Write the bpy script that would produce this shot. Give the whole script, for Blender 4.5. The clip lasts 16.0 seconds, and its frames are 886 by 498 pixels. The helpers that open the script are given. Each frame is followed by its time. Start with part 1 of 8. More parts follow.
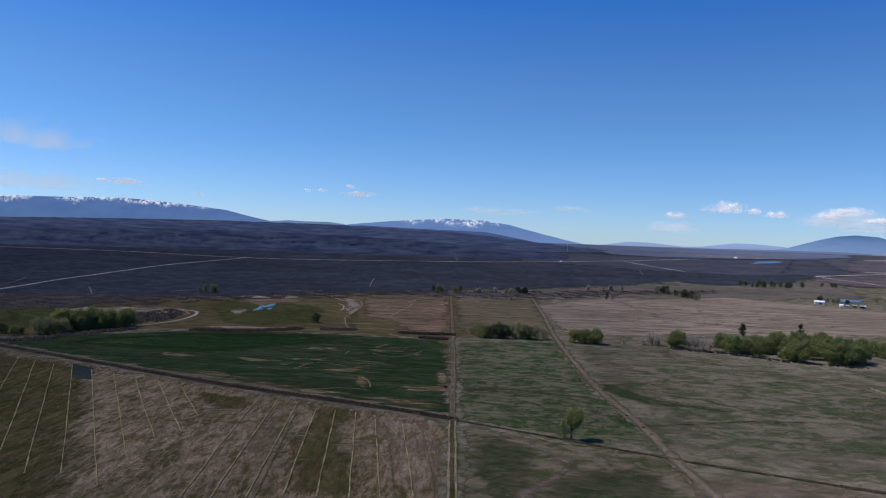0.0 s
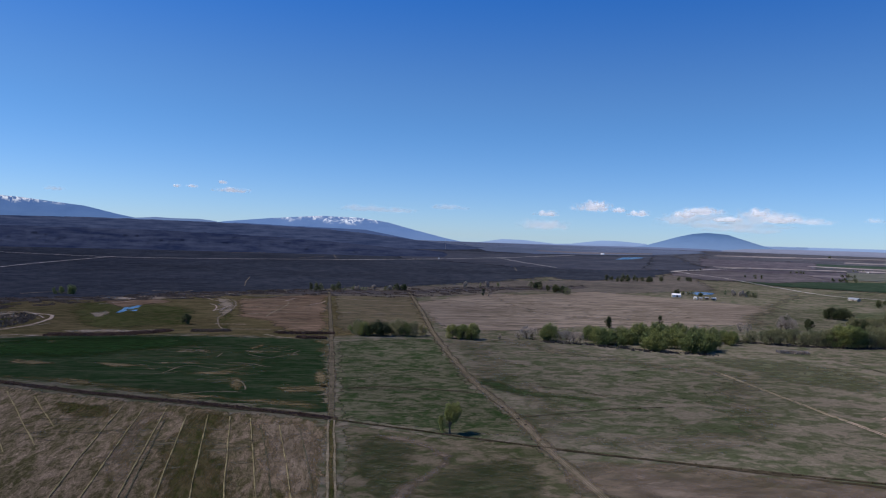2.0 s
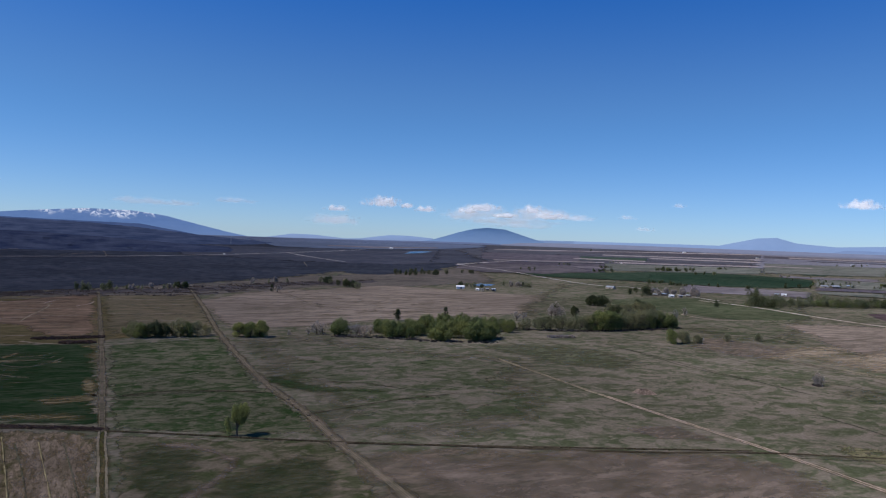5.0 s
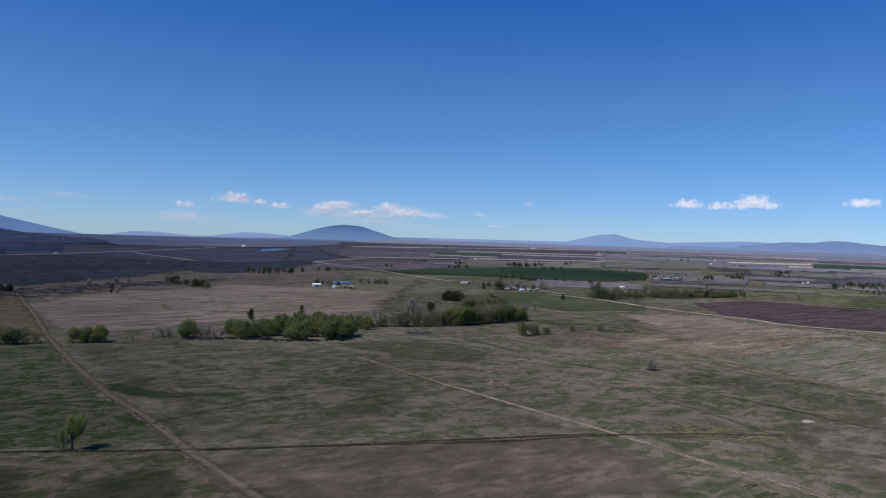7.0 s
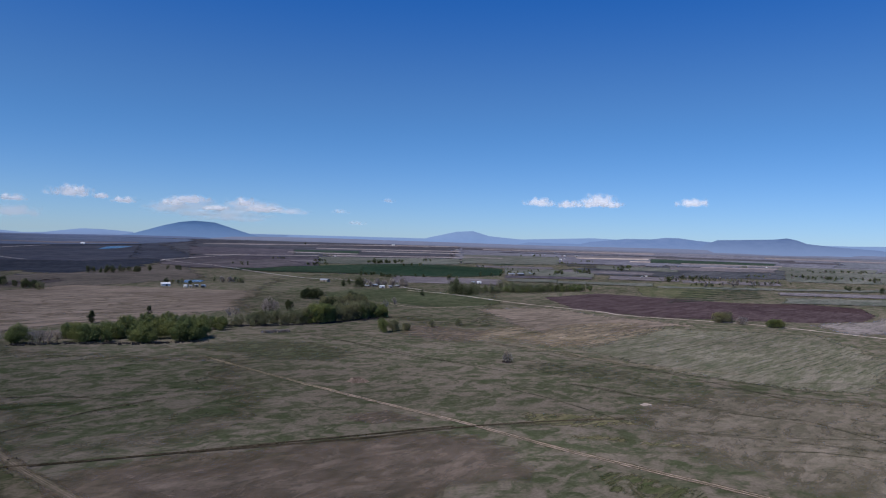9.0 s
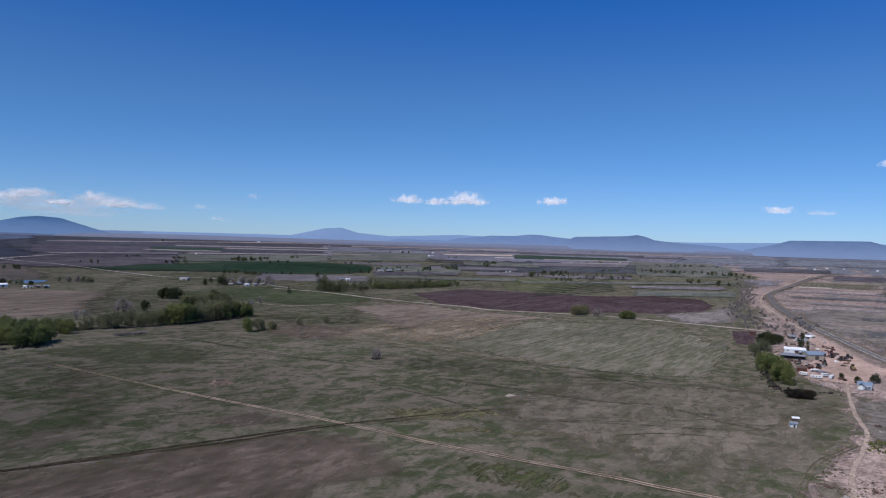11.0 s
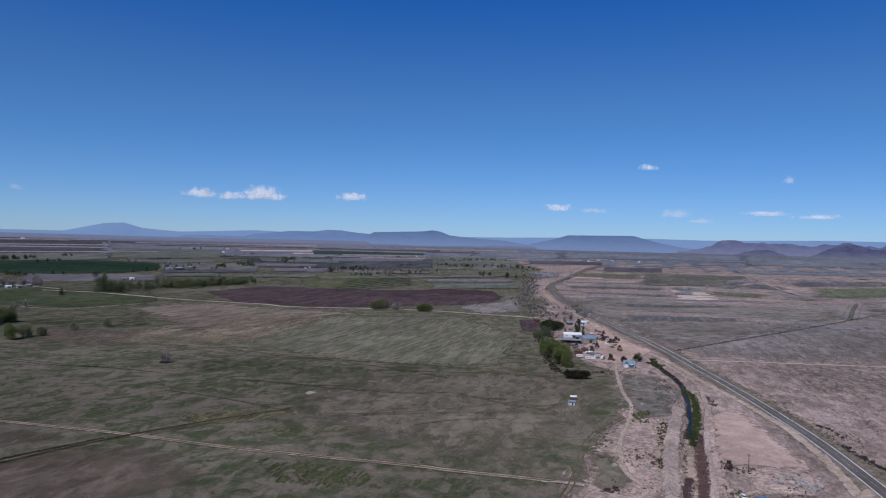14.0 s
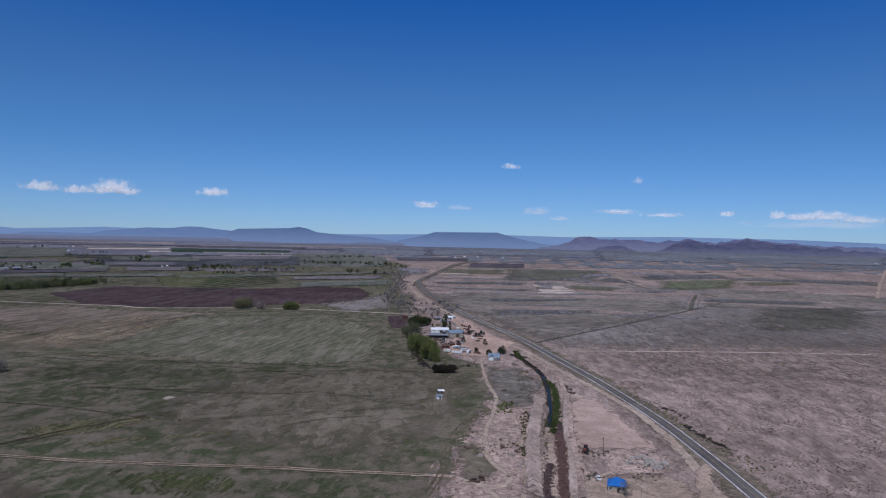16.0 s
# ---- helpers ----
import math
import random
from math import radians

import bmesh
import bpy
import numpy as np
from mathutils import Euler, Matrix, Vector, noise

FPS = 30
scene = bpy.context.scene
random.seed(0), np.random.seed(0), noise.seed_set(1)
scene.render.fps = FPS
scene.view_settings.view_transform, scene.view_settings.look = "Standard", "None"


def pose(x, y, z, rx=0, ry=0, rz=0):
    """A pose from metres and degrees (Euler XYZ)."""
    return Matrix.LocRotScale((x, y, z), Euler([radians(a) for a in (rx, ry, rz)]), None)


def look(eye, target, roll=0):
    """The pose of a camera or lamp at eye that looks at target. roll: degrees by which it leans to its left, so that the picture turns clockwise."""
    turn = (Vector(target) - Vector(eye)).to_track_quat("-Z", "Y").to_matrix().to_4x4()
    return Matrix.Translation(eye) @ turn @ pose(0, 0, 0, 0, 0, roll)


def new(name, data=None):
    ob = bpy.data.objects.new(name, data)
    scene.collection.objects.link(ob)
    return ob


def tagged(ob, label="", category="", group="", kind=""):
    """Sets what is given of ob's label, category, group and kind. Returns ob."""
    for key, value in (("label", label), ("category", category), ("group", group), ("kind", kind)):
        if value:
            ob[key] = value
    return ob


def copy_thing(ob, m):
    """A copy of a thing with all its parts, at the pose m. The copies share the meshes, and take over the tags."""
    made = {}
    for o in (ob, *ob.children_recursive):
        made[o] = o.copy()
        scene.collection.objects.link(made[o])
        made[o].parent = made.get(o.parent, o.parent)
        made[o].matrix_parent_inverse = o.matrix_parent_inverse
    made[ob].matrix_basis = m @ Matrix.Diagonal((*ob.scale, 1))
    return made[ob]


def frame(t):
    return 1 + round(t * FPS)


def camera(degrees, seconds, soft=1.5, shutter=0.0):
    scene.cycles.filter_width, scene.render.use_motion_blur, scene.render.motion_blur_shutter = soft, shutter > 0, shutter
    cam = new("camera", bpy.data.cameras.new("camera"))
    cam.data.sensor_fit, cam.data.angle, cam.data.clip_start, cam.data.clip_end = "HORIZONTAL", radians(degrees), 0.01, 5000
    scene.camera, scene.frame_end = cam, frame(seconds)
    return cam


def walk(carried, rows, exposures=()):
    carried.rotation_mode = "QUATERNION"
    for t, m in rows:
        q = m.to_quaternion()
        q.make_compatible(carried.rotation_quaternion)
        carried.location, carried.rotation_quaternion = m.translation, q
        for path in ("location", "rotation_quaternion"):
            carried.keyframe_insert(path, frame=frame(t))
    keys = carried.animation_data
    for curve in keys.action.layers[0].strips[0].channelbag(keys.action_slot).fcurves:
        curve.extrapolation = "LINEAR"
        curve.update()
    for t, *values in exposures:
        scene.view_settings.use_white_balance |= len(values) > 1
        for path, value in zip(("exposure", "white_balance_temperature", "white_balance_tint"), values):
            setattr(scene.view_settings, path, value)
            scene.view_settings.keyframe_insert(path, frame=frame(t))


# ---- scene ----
EYE = 105.0        # height of the flying camera over the fields
cam = camera(63.67, 16.0, soft=1.15)
PATH = [
    (0.0, 0.0, 0.0, 105.0, 88.919, -2.098, -0.000),
    (0.5, 0.0, 0.0, 105.0, 88.950, -2.152, -2.631),
    (1.0, 0.0, 0.0, 105.0, 88.997, -2.091, -4.938),
    (1.5, 0.0, 0.0, 105.0, 89.046, -2.011, -7.356),
    (2.0, 0.0, 0.0, 105.0, 89.073, -2.062, -9.719),
    (2.5, 0.0, 0.0, 105.0, 89.103, -2.085, -12.387),
    (3.0, 0.0, 0.0, 105.0, 89.120, -2.082, -15.200),
    (3.5, 0.0, 0.0, 105.0, 89.158, -2.056, -18.062),
    (4.0, 0.0, 0.0, 105.0, 89.191, -2.065, -20.872),
    (6.5, 0.0, 0.0, 105.0, 89.324, -1.832, -35.010),
    (7.0, 0.0, 0.0, 105.0, 89.371, -1.797, -37.929),
    (7.5, 0.0, 0.0, 105.0, 89.383, -1.744, -40.852),
    (8.0, 0.0, 0.0, 105.0, 89.394, -1.713, -43.717),
    (8.5, 0.0, 0.0, 105.0, 89.416, -1.757, -46.447),
    (9.0, 0.0, 0.0, 105.0, 89.458, -1.757, -49.135),
    (11.5, 0.0, 0.0, 105.0, 89.511, -1.641, -62.290),
    (12.0, 0.0, 0.0, 105.0, 89.526, -1.592, -64.965),
    (12.5, 0.0, 0.0, 105.0, 89.535, -1.552, -67.654),
    (13.0, 0.0, 0.0, 105.0, 89.536, -1.513, -70.324),
    (13.5, 0.0, 0.0, 105.0, 89.537, -1.457, -73.014),
    (14.0, 0.0, 0.0, 105.0, 89.558, -1.410, -75.648),
    (14.5, 0.0, 0.0, 105.0, 89.539, -1.375, -78.339),
    (15.0, 0.0, 0.0, 105.0, 89.552, -1.353, -80.971),
    (15.5, 0.0, 0.0, 105.0, 89.543, -1.263, -83.597),
    (16.0, 0.0, 0.0, 105.0, 89.543, -1.247, -86.228),
]
walk(cam, [(t, pose(*p)) for t, *p in PATH], [(0.0, 0.30, 6800, 13), (8.0, 0.0, 6500, 13), (13.0, -0.18, 6270, 13), (16.0, -0.40, 6150, 13)])

# ---- daylight ----
SUN_EL, SUN_DIR = 52.0, (-0.986, 0.165)
world = bpy.data.worlds.new("sky")
scene.world = world
world.use_nodes = True
wn = world.node_tree.nodes
sky = wn.new("ShaderNodeTexSky")
sky.sky_type, sky.sun_disc = "NISHITA", False
sky.sun_elevation = radians(SUN_EL)
sky.sun_rotation = math.atan2(SUN_DIR[0], SUN_DIR[1])
sky.altitude, sky.air_density, sky.dust_density, sky.ozone_density = 2400, 1.0, 0.8, 4.0
# thin mountain air: deep blue overhead, paler towards the horizon
way = wn.new("ShaderNodeTexCoord")
split = wn.new("ShaderNodeSeparateXYZ")
air = wn.new("ShaderNodeValToRGB")
air.color_ramp.interpolation = "EASE"
for k, (pos, col) in enumerate(((0.0, (0.380, 0.505, 0.700)), (0.17, (0.285, 0.498, 0.690)), (0.40, (0.062, 0.405, 0.830)))):
    if k > 1:
        air.color_ramp.elements.new(pos)
    air.color_ramp.elements[k].position, air.color_ramp.elements[k].color = pos, (*col, 1)
tint = wn.new("ShaderNodeMix")
tint.data_type, tint.blend_type = "RGBA", "MULTIPLY"
tint.inputs[0].default_value = 1.0
link = world.node_tree.links.new
link(way.outputs["Generated"], split.inputs[0])
level = wn.new("ShaderNodeMath")
level.operation, level.inputs[1].default_value = "MAXIMUM", 0.004
rim = wn.new("ShaderNodeCombineXYZ")
link(split.outputs[2], level.inputs[0])
for k in (0, 1):
    link(split.outputs[k], rim.inputs[k])
link(level.outputs[0], rim.inputs[2])
link(rim.outputs[0], sky.inputs[0])
link(split.outputs[2], air.inputs[0])
link(sky.outputs[0], tint.inputs[6])
link(air.outputs[0], tint.inputs[7])
link(tint.outputs[2], wn["Background"].inputs[0])
wn["Background"].inputs[1].default_value = 0.15
sun_data = bpy.data.lights.new("sun", "SUN")
sun_data.energy, sun_data.angle, sun_data.color = 3.6, radians(0.53), (1.0, 0.95, 0.87)
sun = new("sun", sun_data)
ce = math.cos(radians(SUN_EL))
sun.matrix_world = look((0, 0, 0), (-SUN_DIR[0] * ce, -SUN_DIR[1] * ce, -math.sin(radians(SUN_EL))))


# ---- materials ----
def shader(name):
    m = bpy.data.materials.new(name)
    m.use_nodes = True
    nt = m.node_tree
    return m, nt, nt.nodes["Principled BSDF"]


def noise_node(nt, coord, scale, detail=4.0, rough=0.6, stretch=(1, 1, 1), turn=0.0, warp=0.0, shift=0.0):
    mp = nt.nodes.new("ShaderNodeMapping")
    mp.inputs["Scale"].default_value = stretch
    mp.inputs["Rotation"].default_value = (0, 0, radians(turn))
    mp.inputs["Location"].default_value = (shift, shift * 0.7, 0)
    nt.links.new(coord, mp.inputs[0])
    n = nt.nodes.new("ShaderNodeTexNoise")
    n.inputs["Scale"].default_value, n.inputs["Detail"].default_value = scale, detail
    n.inputs["Roughness"].default_value, n.inputs["Distortion"].default_value = rough, warp
    nt.links.new(mp.outputs[0], n.inputs["Vector"])
    return n.outputs[0]


def ramp(nt, fac, stops):
    r = nt.nodes.new("ShaderNodeValToRGB")
    el = r.color_ramp.elements
    while len(el) < len(stops):
        el.new(0.5)
    for e, (p, c) in zip(el, stops):
        e.position, e.color = p, (*c, 1)
    nt.links.new(fac, r.inputs[0])
    return r.outputs[0]


def mixed(nt, fac, a, b, mode="MIX"):
    n = nt.nodes.new("ShaderNodeMix")
    n.data_type, n.blend_type = "RGBA", mode
    for sock, v in ((n.inputs[0], fac), (n.inputs[6], a), (n.inputs[7], b)):
        if isinstance(v, (int, float)):
            sock.default_value = v
        elif isinstance(v, tuple):
            sock.default_value = (*v, 1)
        else:
            nt.links.new(v, sock)
    return n.outputs[2]


def soil(name, low, mid, high, size=25.0, grain=1.5, stretch=(1, 1, 1), turn=0.0, warp=1.0, spread=0.085, speck=0.26, rough=0.95, holes=0.0, worn=0.55, trails=0.5, melt=0.05):
    """Ground cover: three colours in patches of that size in metres, with a finer grain; worn: bare and lush blotches with
    clear edges; trails: thin winding pale lines."""
    m, nt, p = shader(name)
    co = nt.nodes.new("ShaderNodeTexCoord").outputs["Object"]
    big = noise_node(nt, co, 1 / size, 8, 0.62, stretch, turn, warp)
    c = ramp(nt, big, [(0.5 - spread, low), (0.5, mid), (0.5 + spread, high)])
    medium = noise_node(nt, co, 3.7 / size, 4, 0.65, stretch, turn, 0.6)
    c = mixed(nt, 0.4, c, ramp(nt, medium, [(0.43, low), (0.50, mid), (0.57, high)]))
    bare = noise_node(nt, co, 2.6 / size, 6, 0.58, stretch, turn, warp * 0.7, 31.0)
    c = mixed(nt, ramp(nt, bare, [(0.515, (0, 0, 0)), (0.575, (worn,) * 3)]), c, high)
    lush = noise_node(nt, co, 1.9 / size, 6, 0.6, stretch, turn, warp * 0.7, 77.0)
    c = mixed(nt, ramp(nt, lush, [(0.52, (0, 0, 0)), (0.585, (worn,) * 3)]), c, low)
    if trails:
        wind = noise_node(nt, co, 0.55 / size, 3, 0.5, (1, 1, 1), 40, 0.9, 53.0)
        line = ramp(nt, wind, [(0.490, (0, 0, 0)), (0.498, (1, 1, 1)), (0.502, (1, 1, 1)), (0.510, (0, 0, 0))])
        some = ramp(nt, bare, [(0.44, (0, 0, 0)), (0.5, (trails,) * 3)])
        c = mixed(nt, mixed(nt, 1.0, line, some, "MULTIPLY"), c, high)
    fine = noise_node(nt, co, 1 / grain, 3, 0.7, stretch, turn)
    g = ramp(nt, fine, [(0.3, (1 - speck,) * 3), (0.7, (1 + speck * 0.5,) * 3)])
    c = mixed(nt, 1.0, c, g, "MULTIPLY")
    tussock = noise_node(nt, co, 0.24 / grain, 3, 0.75, stretch, turn)
    c = mixed(nt, 1.0, c, ramp(nt, tussock, [(0.36, (1 - speck * 0.3,) * 3), (0.64, (1 + speck * 0.33,) * 3)]), "MULTIPLY")
    wide = noise_node(nt, co, 1 / (size * 7), 3)
    c = mixed(nt, 1.0, c, ramp(nt, wide, [(0.35, (0.82,) * 3), (0.65, (1.15,) * 3)]), "MULTIPLY")
    nt.links.new(c, p.inputs["Base Color"])
    p.inputs["Roughness"].default_value = rough
    p.inputs["Diffuse Roughness"].default_value = 1.0
    p.inputs["Specular IOR Level"].default_value = 0.0
    if holes:
        # the cover thins out in blotches, most of all towards its edge
        gap = noise_node(nt, co, 1 / (size * 0.8), 6, 0.68, stretch, turn, 1.5)
        rim = nt.nodes.new("ShaderNodeAttribute")
        rim.attribute_name = "inside"
        ad = nt.nodes.new("ShaderNodeMath")
        ad.operation = "MULTIPLY_ADD"
        ad.inputs[1].default_value = 0.45
        nt.links.new(rim.outputs["Fac"], ad.inputs[0])
        nt.links.new(gap, ad.inputs[2])
        mr = nt.nodes.new("ShaderNodeMapRange")
        mr.inputs[1].default_value, mr.inputs[2].default_value = holes + 0.45 - melt, holes + 0.45 + melt
        nt.links.new(ad.outputs[0], mr.inputs[0])
        nt.links.new(mr.outputs[0], p.inputs["Alpha"])
    b = nt.nodes.new("ShaderNodeBump")
    b.inputs["Strength"].default_value, b.inputs["Distance"].default_value = 0.4, 0.15
    nt.links.new(fine, b.inputs["Height"])
    nt.links.new(b.outputs[0], p.inputs["Normal"])
    return m


def plain(name, a, b, size=2.0, rough=0.7, metal=0.0, spec=0.3):
    """A surface in two tones, with a little unevenness, in metres."""
    m, nt, p = shader(name)
    co = nt.nodes.new("ShaderNodeTexCoord").outputs["Object"]
    n = noise_node(nt, co, 1 / size, 5, 0.65)
    nt.links.new(ramp(nt, n, [(0.35, a), (0.65, b)]), p.inputs["Base Color"])
    p.inputs["Roughness"].default_value, p.inputs["Metallic"].default_value = rough, metal
    p.inputs["Specular IOR Level"].default_value = spec
    return m


def foliage(name, a, b):
    """Leaves: half of the light that meets them comes out on the far side."""
    m, nt, p = shader(name)
    rnd = nt.nodes.new("ShaderNodeNewGeometry").outputs["Random Per Island"]
    own = nt.nodes.new("ShaderNodeObjectInfo").outputs["Random"]
    c = ramp(nt, rnd, [(0.0, a), (1.0, b)])
    c = mixed(nt, 1.0, c, ramp(nt, own, [(0.0, (0.72, 0.78, 0.8)), (1.0, (1.25, 1.12, 1.0))]), "MULTIPLY")
    nt.links.new(c, p.inputs["Base Color"])
    p.inputs["Roughness"].default_value = 0.8
    p.inputs["Specular IOR Level"].default_value = 0.1
    tr = nt.nodes.new("ShaderNodeBsdfTranslucent")
    nt.links.new(c, tr.inputs[0])
    mx = nt.nodes.new("ShaderNodeMixShader")
    mx.inputs[0].default_value = 0.42
    nt.links.new(p.outputs[0], mx.inputs[1])
    nt.links.new(tr.outputs[0], mx.inputs[2])
    nt.links.new(mx.outputs[0], nt.nodes["Material Output"].inputs["Surface"])
    return m


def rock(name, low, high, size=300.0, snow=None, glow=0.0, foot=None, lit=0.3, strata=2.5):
    """Distant slopes; snow: the height where it begins; glow: haze added as emission; foot: painted haze that pales
    them towards the bottom, as colour, lower and upper height.
    """
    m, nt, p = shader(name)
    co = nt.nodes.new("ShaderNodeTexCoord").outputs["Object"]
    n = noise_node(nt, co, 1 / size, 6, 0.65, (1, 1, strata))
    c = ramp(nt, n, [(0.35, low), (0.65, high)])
    # painted haze, thickest at the bottom
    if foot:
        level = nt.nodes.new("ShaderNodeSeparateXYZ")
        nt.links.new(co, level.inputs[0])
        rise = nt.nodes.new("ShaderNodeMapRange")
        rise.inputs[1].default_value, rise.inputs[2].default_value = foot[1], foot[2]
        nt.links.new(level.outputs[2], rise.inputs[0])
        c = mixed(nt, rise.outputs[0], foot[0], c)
    if snow:
        sep = nt.nodes.new("ShaderNodeSeparateXYZ")
        nt.links.new(co, sep.inputs[0])
        n2 = noise_node(nt, co, 1 / 170.0, 4, 0.6)
        ad = nt.nodes.new("ShaderNodeMath")
        ad.operation = "MULTIPLY_ADD"
        ad.inputs[1].default_value = 150.0
        nt.links.new(n2, ad.inputs[0])
        nt.links.new(sep.outputs[2], ad.inputs[2])
        mr = nt.nodes.new("ShaderNodeMapRange")
        mr.inputs[1].default_value, mr.inputs[2].default_value = snow + 62, snow + 92
        nt.links.new(ad.outputs[0], mr.inputs[0])
        n3 = noise_node(nt, co, 1 / 26.0, 5, 0.65, (1, 1, 0.55), 0, 1.0)
        fl = nt.nodes.new("ShaderNodeMapRange")
        fl.inputs[1].default_value, fl.inputs[2].default_value = 0.47, 0.55
        nt.links.new(n3, fl.inputs[0])
        pr = nt.nodes.new("ShaderNodeMath")
        pr.operation = "MULTIPLY"
        nt.links.new(mr.outputs[0], pr.inputs[0])
        nt.links.new(fl.outputs[0], pr.inputs[1])
        mr = pr
        c = mixed(nt, mr.outputs[0], c, (0.56, 0.62, 0.72))
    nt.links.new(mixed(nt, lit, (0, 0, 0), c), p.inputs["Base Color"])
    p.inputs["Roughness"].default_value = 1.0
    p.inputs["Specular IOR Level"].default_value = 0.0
    # haze put in as light the slopes give off
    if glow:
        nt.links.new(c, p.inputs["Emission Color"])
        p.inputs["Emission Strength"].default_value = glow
    return m


M_GROUND = soil("dry_pasture", (0.054, 0.064, 0.034), (0.100, 0.093, 0.066), (0.155, 0.131, 0.104), 40, 2.0, (0.9, 1.2, 1), 15, 1.4, 0.06, worn=0.72)
M_SAGE = soil("sagebrush", (0.022, 0.027, 0.039), (0.030, 0.035, 0.047), (0.046, 0.050, 0.063), 60, 4.0, holes=0.16, trails=0.2)
M_BOTTOM = soil("creek_grass", (0.047, 0.048, 0.021), (0.077, 0.063, 0.032), (0.125, 0.095, 0.054), 26, 2.5, (0.5, 2, 1), holes=0.16)
M_RANGE = soil("dry_range", (0.158, 0.122, 0.107), (0.247, 0.190, 0.169), (0.339, 0.264, 0.236), 26, 2.0, (0.6, 1.6, 1), 0, 1.2, 0.10, speck=0.40, holes=0.16, trails=0.25)
M_EDGE = soil("plain_edge", (0.060, 0.056, 0.050), (0.095, 0.084, 0.074), (0.140, 0.118, 0.100), 20, 2.5, (0.5, 2, 1), 10, holes=0.16)
# blue-grey haze of the distance is mixed into the far_range base colour
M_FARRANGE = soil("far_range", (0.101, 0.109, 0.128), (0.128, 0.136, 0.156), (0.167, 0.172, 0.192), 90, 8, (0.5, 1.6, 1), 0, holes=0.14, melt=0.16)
M_RANGE_DARK = soil("grey_range", (0.100, 0.093, 0.078), (0.159, 0.141, 0.124), (0.242, 0.209, 0.188), 30, 3.0, holes=0.16, melt=0.16)
M_GREYRANGE = soil("dull_range", (0.125, 0.112, 0.106), (0.182, 0.162, 0.153), (0.245, 0.214, 0.202), 40, 3.0, (0.5, 1.8, 1), 5, 1.2, 0.10, holes=0.24, melt=0.26)
M_SCRUB = soil("scrub", (0.059, 0.065, 0.050), (0.092, 0.092, 0.074), (0.162, 0.146, 0.126), 25, 3.0, holes=0.16, melt=0.26)
M_ALFALFA = soil("alfalfa", (0.010, 0.026, 0.010), (0.016, 0.033, 0.014), (0.042, 0.052, 0.030), 30, 2.0, (0.5, 2.0, 1), 8, 2.0, 0.11, holes=0.16, worn=0.75)
M_ALFALFA_DEEP = soil("deep_alfalfa", (0.009, 0.028, 0.009), (0.013, 0.034, 0.011), (0.026, 0.043, 0.018), 24, 2.0, (0.7, 2.6, 1), 10, 2.0, 0.2, holes=0.30, melt=0.2)
M_HAY = soil("hay_stubble", (0.062, 0.058, 0.025), (0.124, 0.098, 0.060), (0.233, 0.175, 0.125), 20, 0.9, (2.2, 0.6, 1), -5, 1.0, 0.09, 0.7, holes=0.16)
M_HAY_DARK = soil("hay_stubble_dark", (0.033, 0.038, 0.012), (0.052, 0.051, 0.019), (0.103, 0.079, 0.044), 20, 1.2, (2.2, 0.6, 1), 10, holes=0.36, melt=0.16)
M_WETSOIL = soil("wet_soil", (0.020, 0.028, 0.030), (0.028, 0.036, 0.038), (0.04, 0.045, 0.038), 8, 1.0)
M_MEADOW = soil("meadow", (0.024, 0.043, 0.016), (0.050, 0.062, 0.031), (0.108, 0.098, 0.068), 32, 2.0, (0.9, 1.3, 1), 8, 1.8, 0.07, holes=0.16, worn=0.72)
M_LOWER = soil("lower_meadow", (0.037, 0.048, 0.020), (0.082, 0.073, 0.047), (0.134, 0.110, 0.081), 40, 2.0, (1, 1.3, 1), 20, 2.0, 0.085, holes=0.16, worn=0.72)
M_RED = soil("red_stubble", (0.066, 0.050, 0.034), (0.128, 0.084, 0.058), (0.200, 0.138, 0.098), 30, 2.5, (0.35, 2.2, 1), 10, holes=0.16, worn=0.7)
M_BROWN = soil("brown_stubble", (0.051, 0.052, 0.027), (0.095, 0.078, 0.051), (0.143, 0.112, 0.078), 22, 2.5, (0.6, 2, 1), holes=0.16)
M_BROWNPAST = soil("grazed_pasture", (0.061, 0.056, 0.038), (0.096, 0.080, 0.059), (0.142, 0.112, 0.086), 44, 2.0, (0.8, 1.4, 1), 20, 1.2, 0.09, holes=0.16, melt=0.16)
M_TAN = soil("tan_grass", (0.100, 0.084, 0.066), (0.168, 0.135, 0.110), (0.235, 0.188, 0.154), 40, 3.0, (0.3, 2.2, 1), 10, holes=0.16, worn=0.6)
M_TAN2 = soil("pale_grass", (0.130, 0.110, 0.073), (0.205, 0.166, 0.120), (0.281, 0.226, 0.172), 22, 2.5, (0.4, 2.4, 1), 30, holes=0.42, melt=0.16)
M_GREEN = soil("young_crop", (0.019, 0.036, 0.023), (0.025, 0.042, 0.028), (0.036, 0.052, 0.036), 60, 5, holes=0.16)
M_STRIP = soil("wet_grass", (0.022, 0.038, 0.016), (0.030, 0.045, 0.020), (0.053, 0.058, 0.034), 20, 2, holes=0.30, melt=0.2)
M_MARGIN = soil("dry_margin", (0.057, 0.053, 0.025), (0.115, 0.092, 0.053), (0.175, 0.138, 0.085), 16, 2, (0.6, 2.2, 1), 10, holes=0.36, melt=0.16)
M_MUTED = soil("muted_meadow", (0.057, 0.068, 0.034), (0.083, 0.088, 0.048), (0.127, 0.116, 0.076), 40, 3, (0.7, 1.5, 1), 10, holes=0.16)
M_STRIP2 = soil("fresh_grass", (0.047, 0.060, 0.026), (0.068, 0.075, 0.037), (0.115, 0.105, 0.064), 26, 2, (0.6, 1.8, 1), 20, 1.5, holes=0.46)
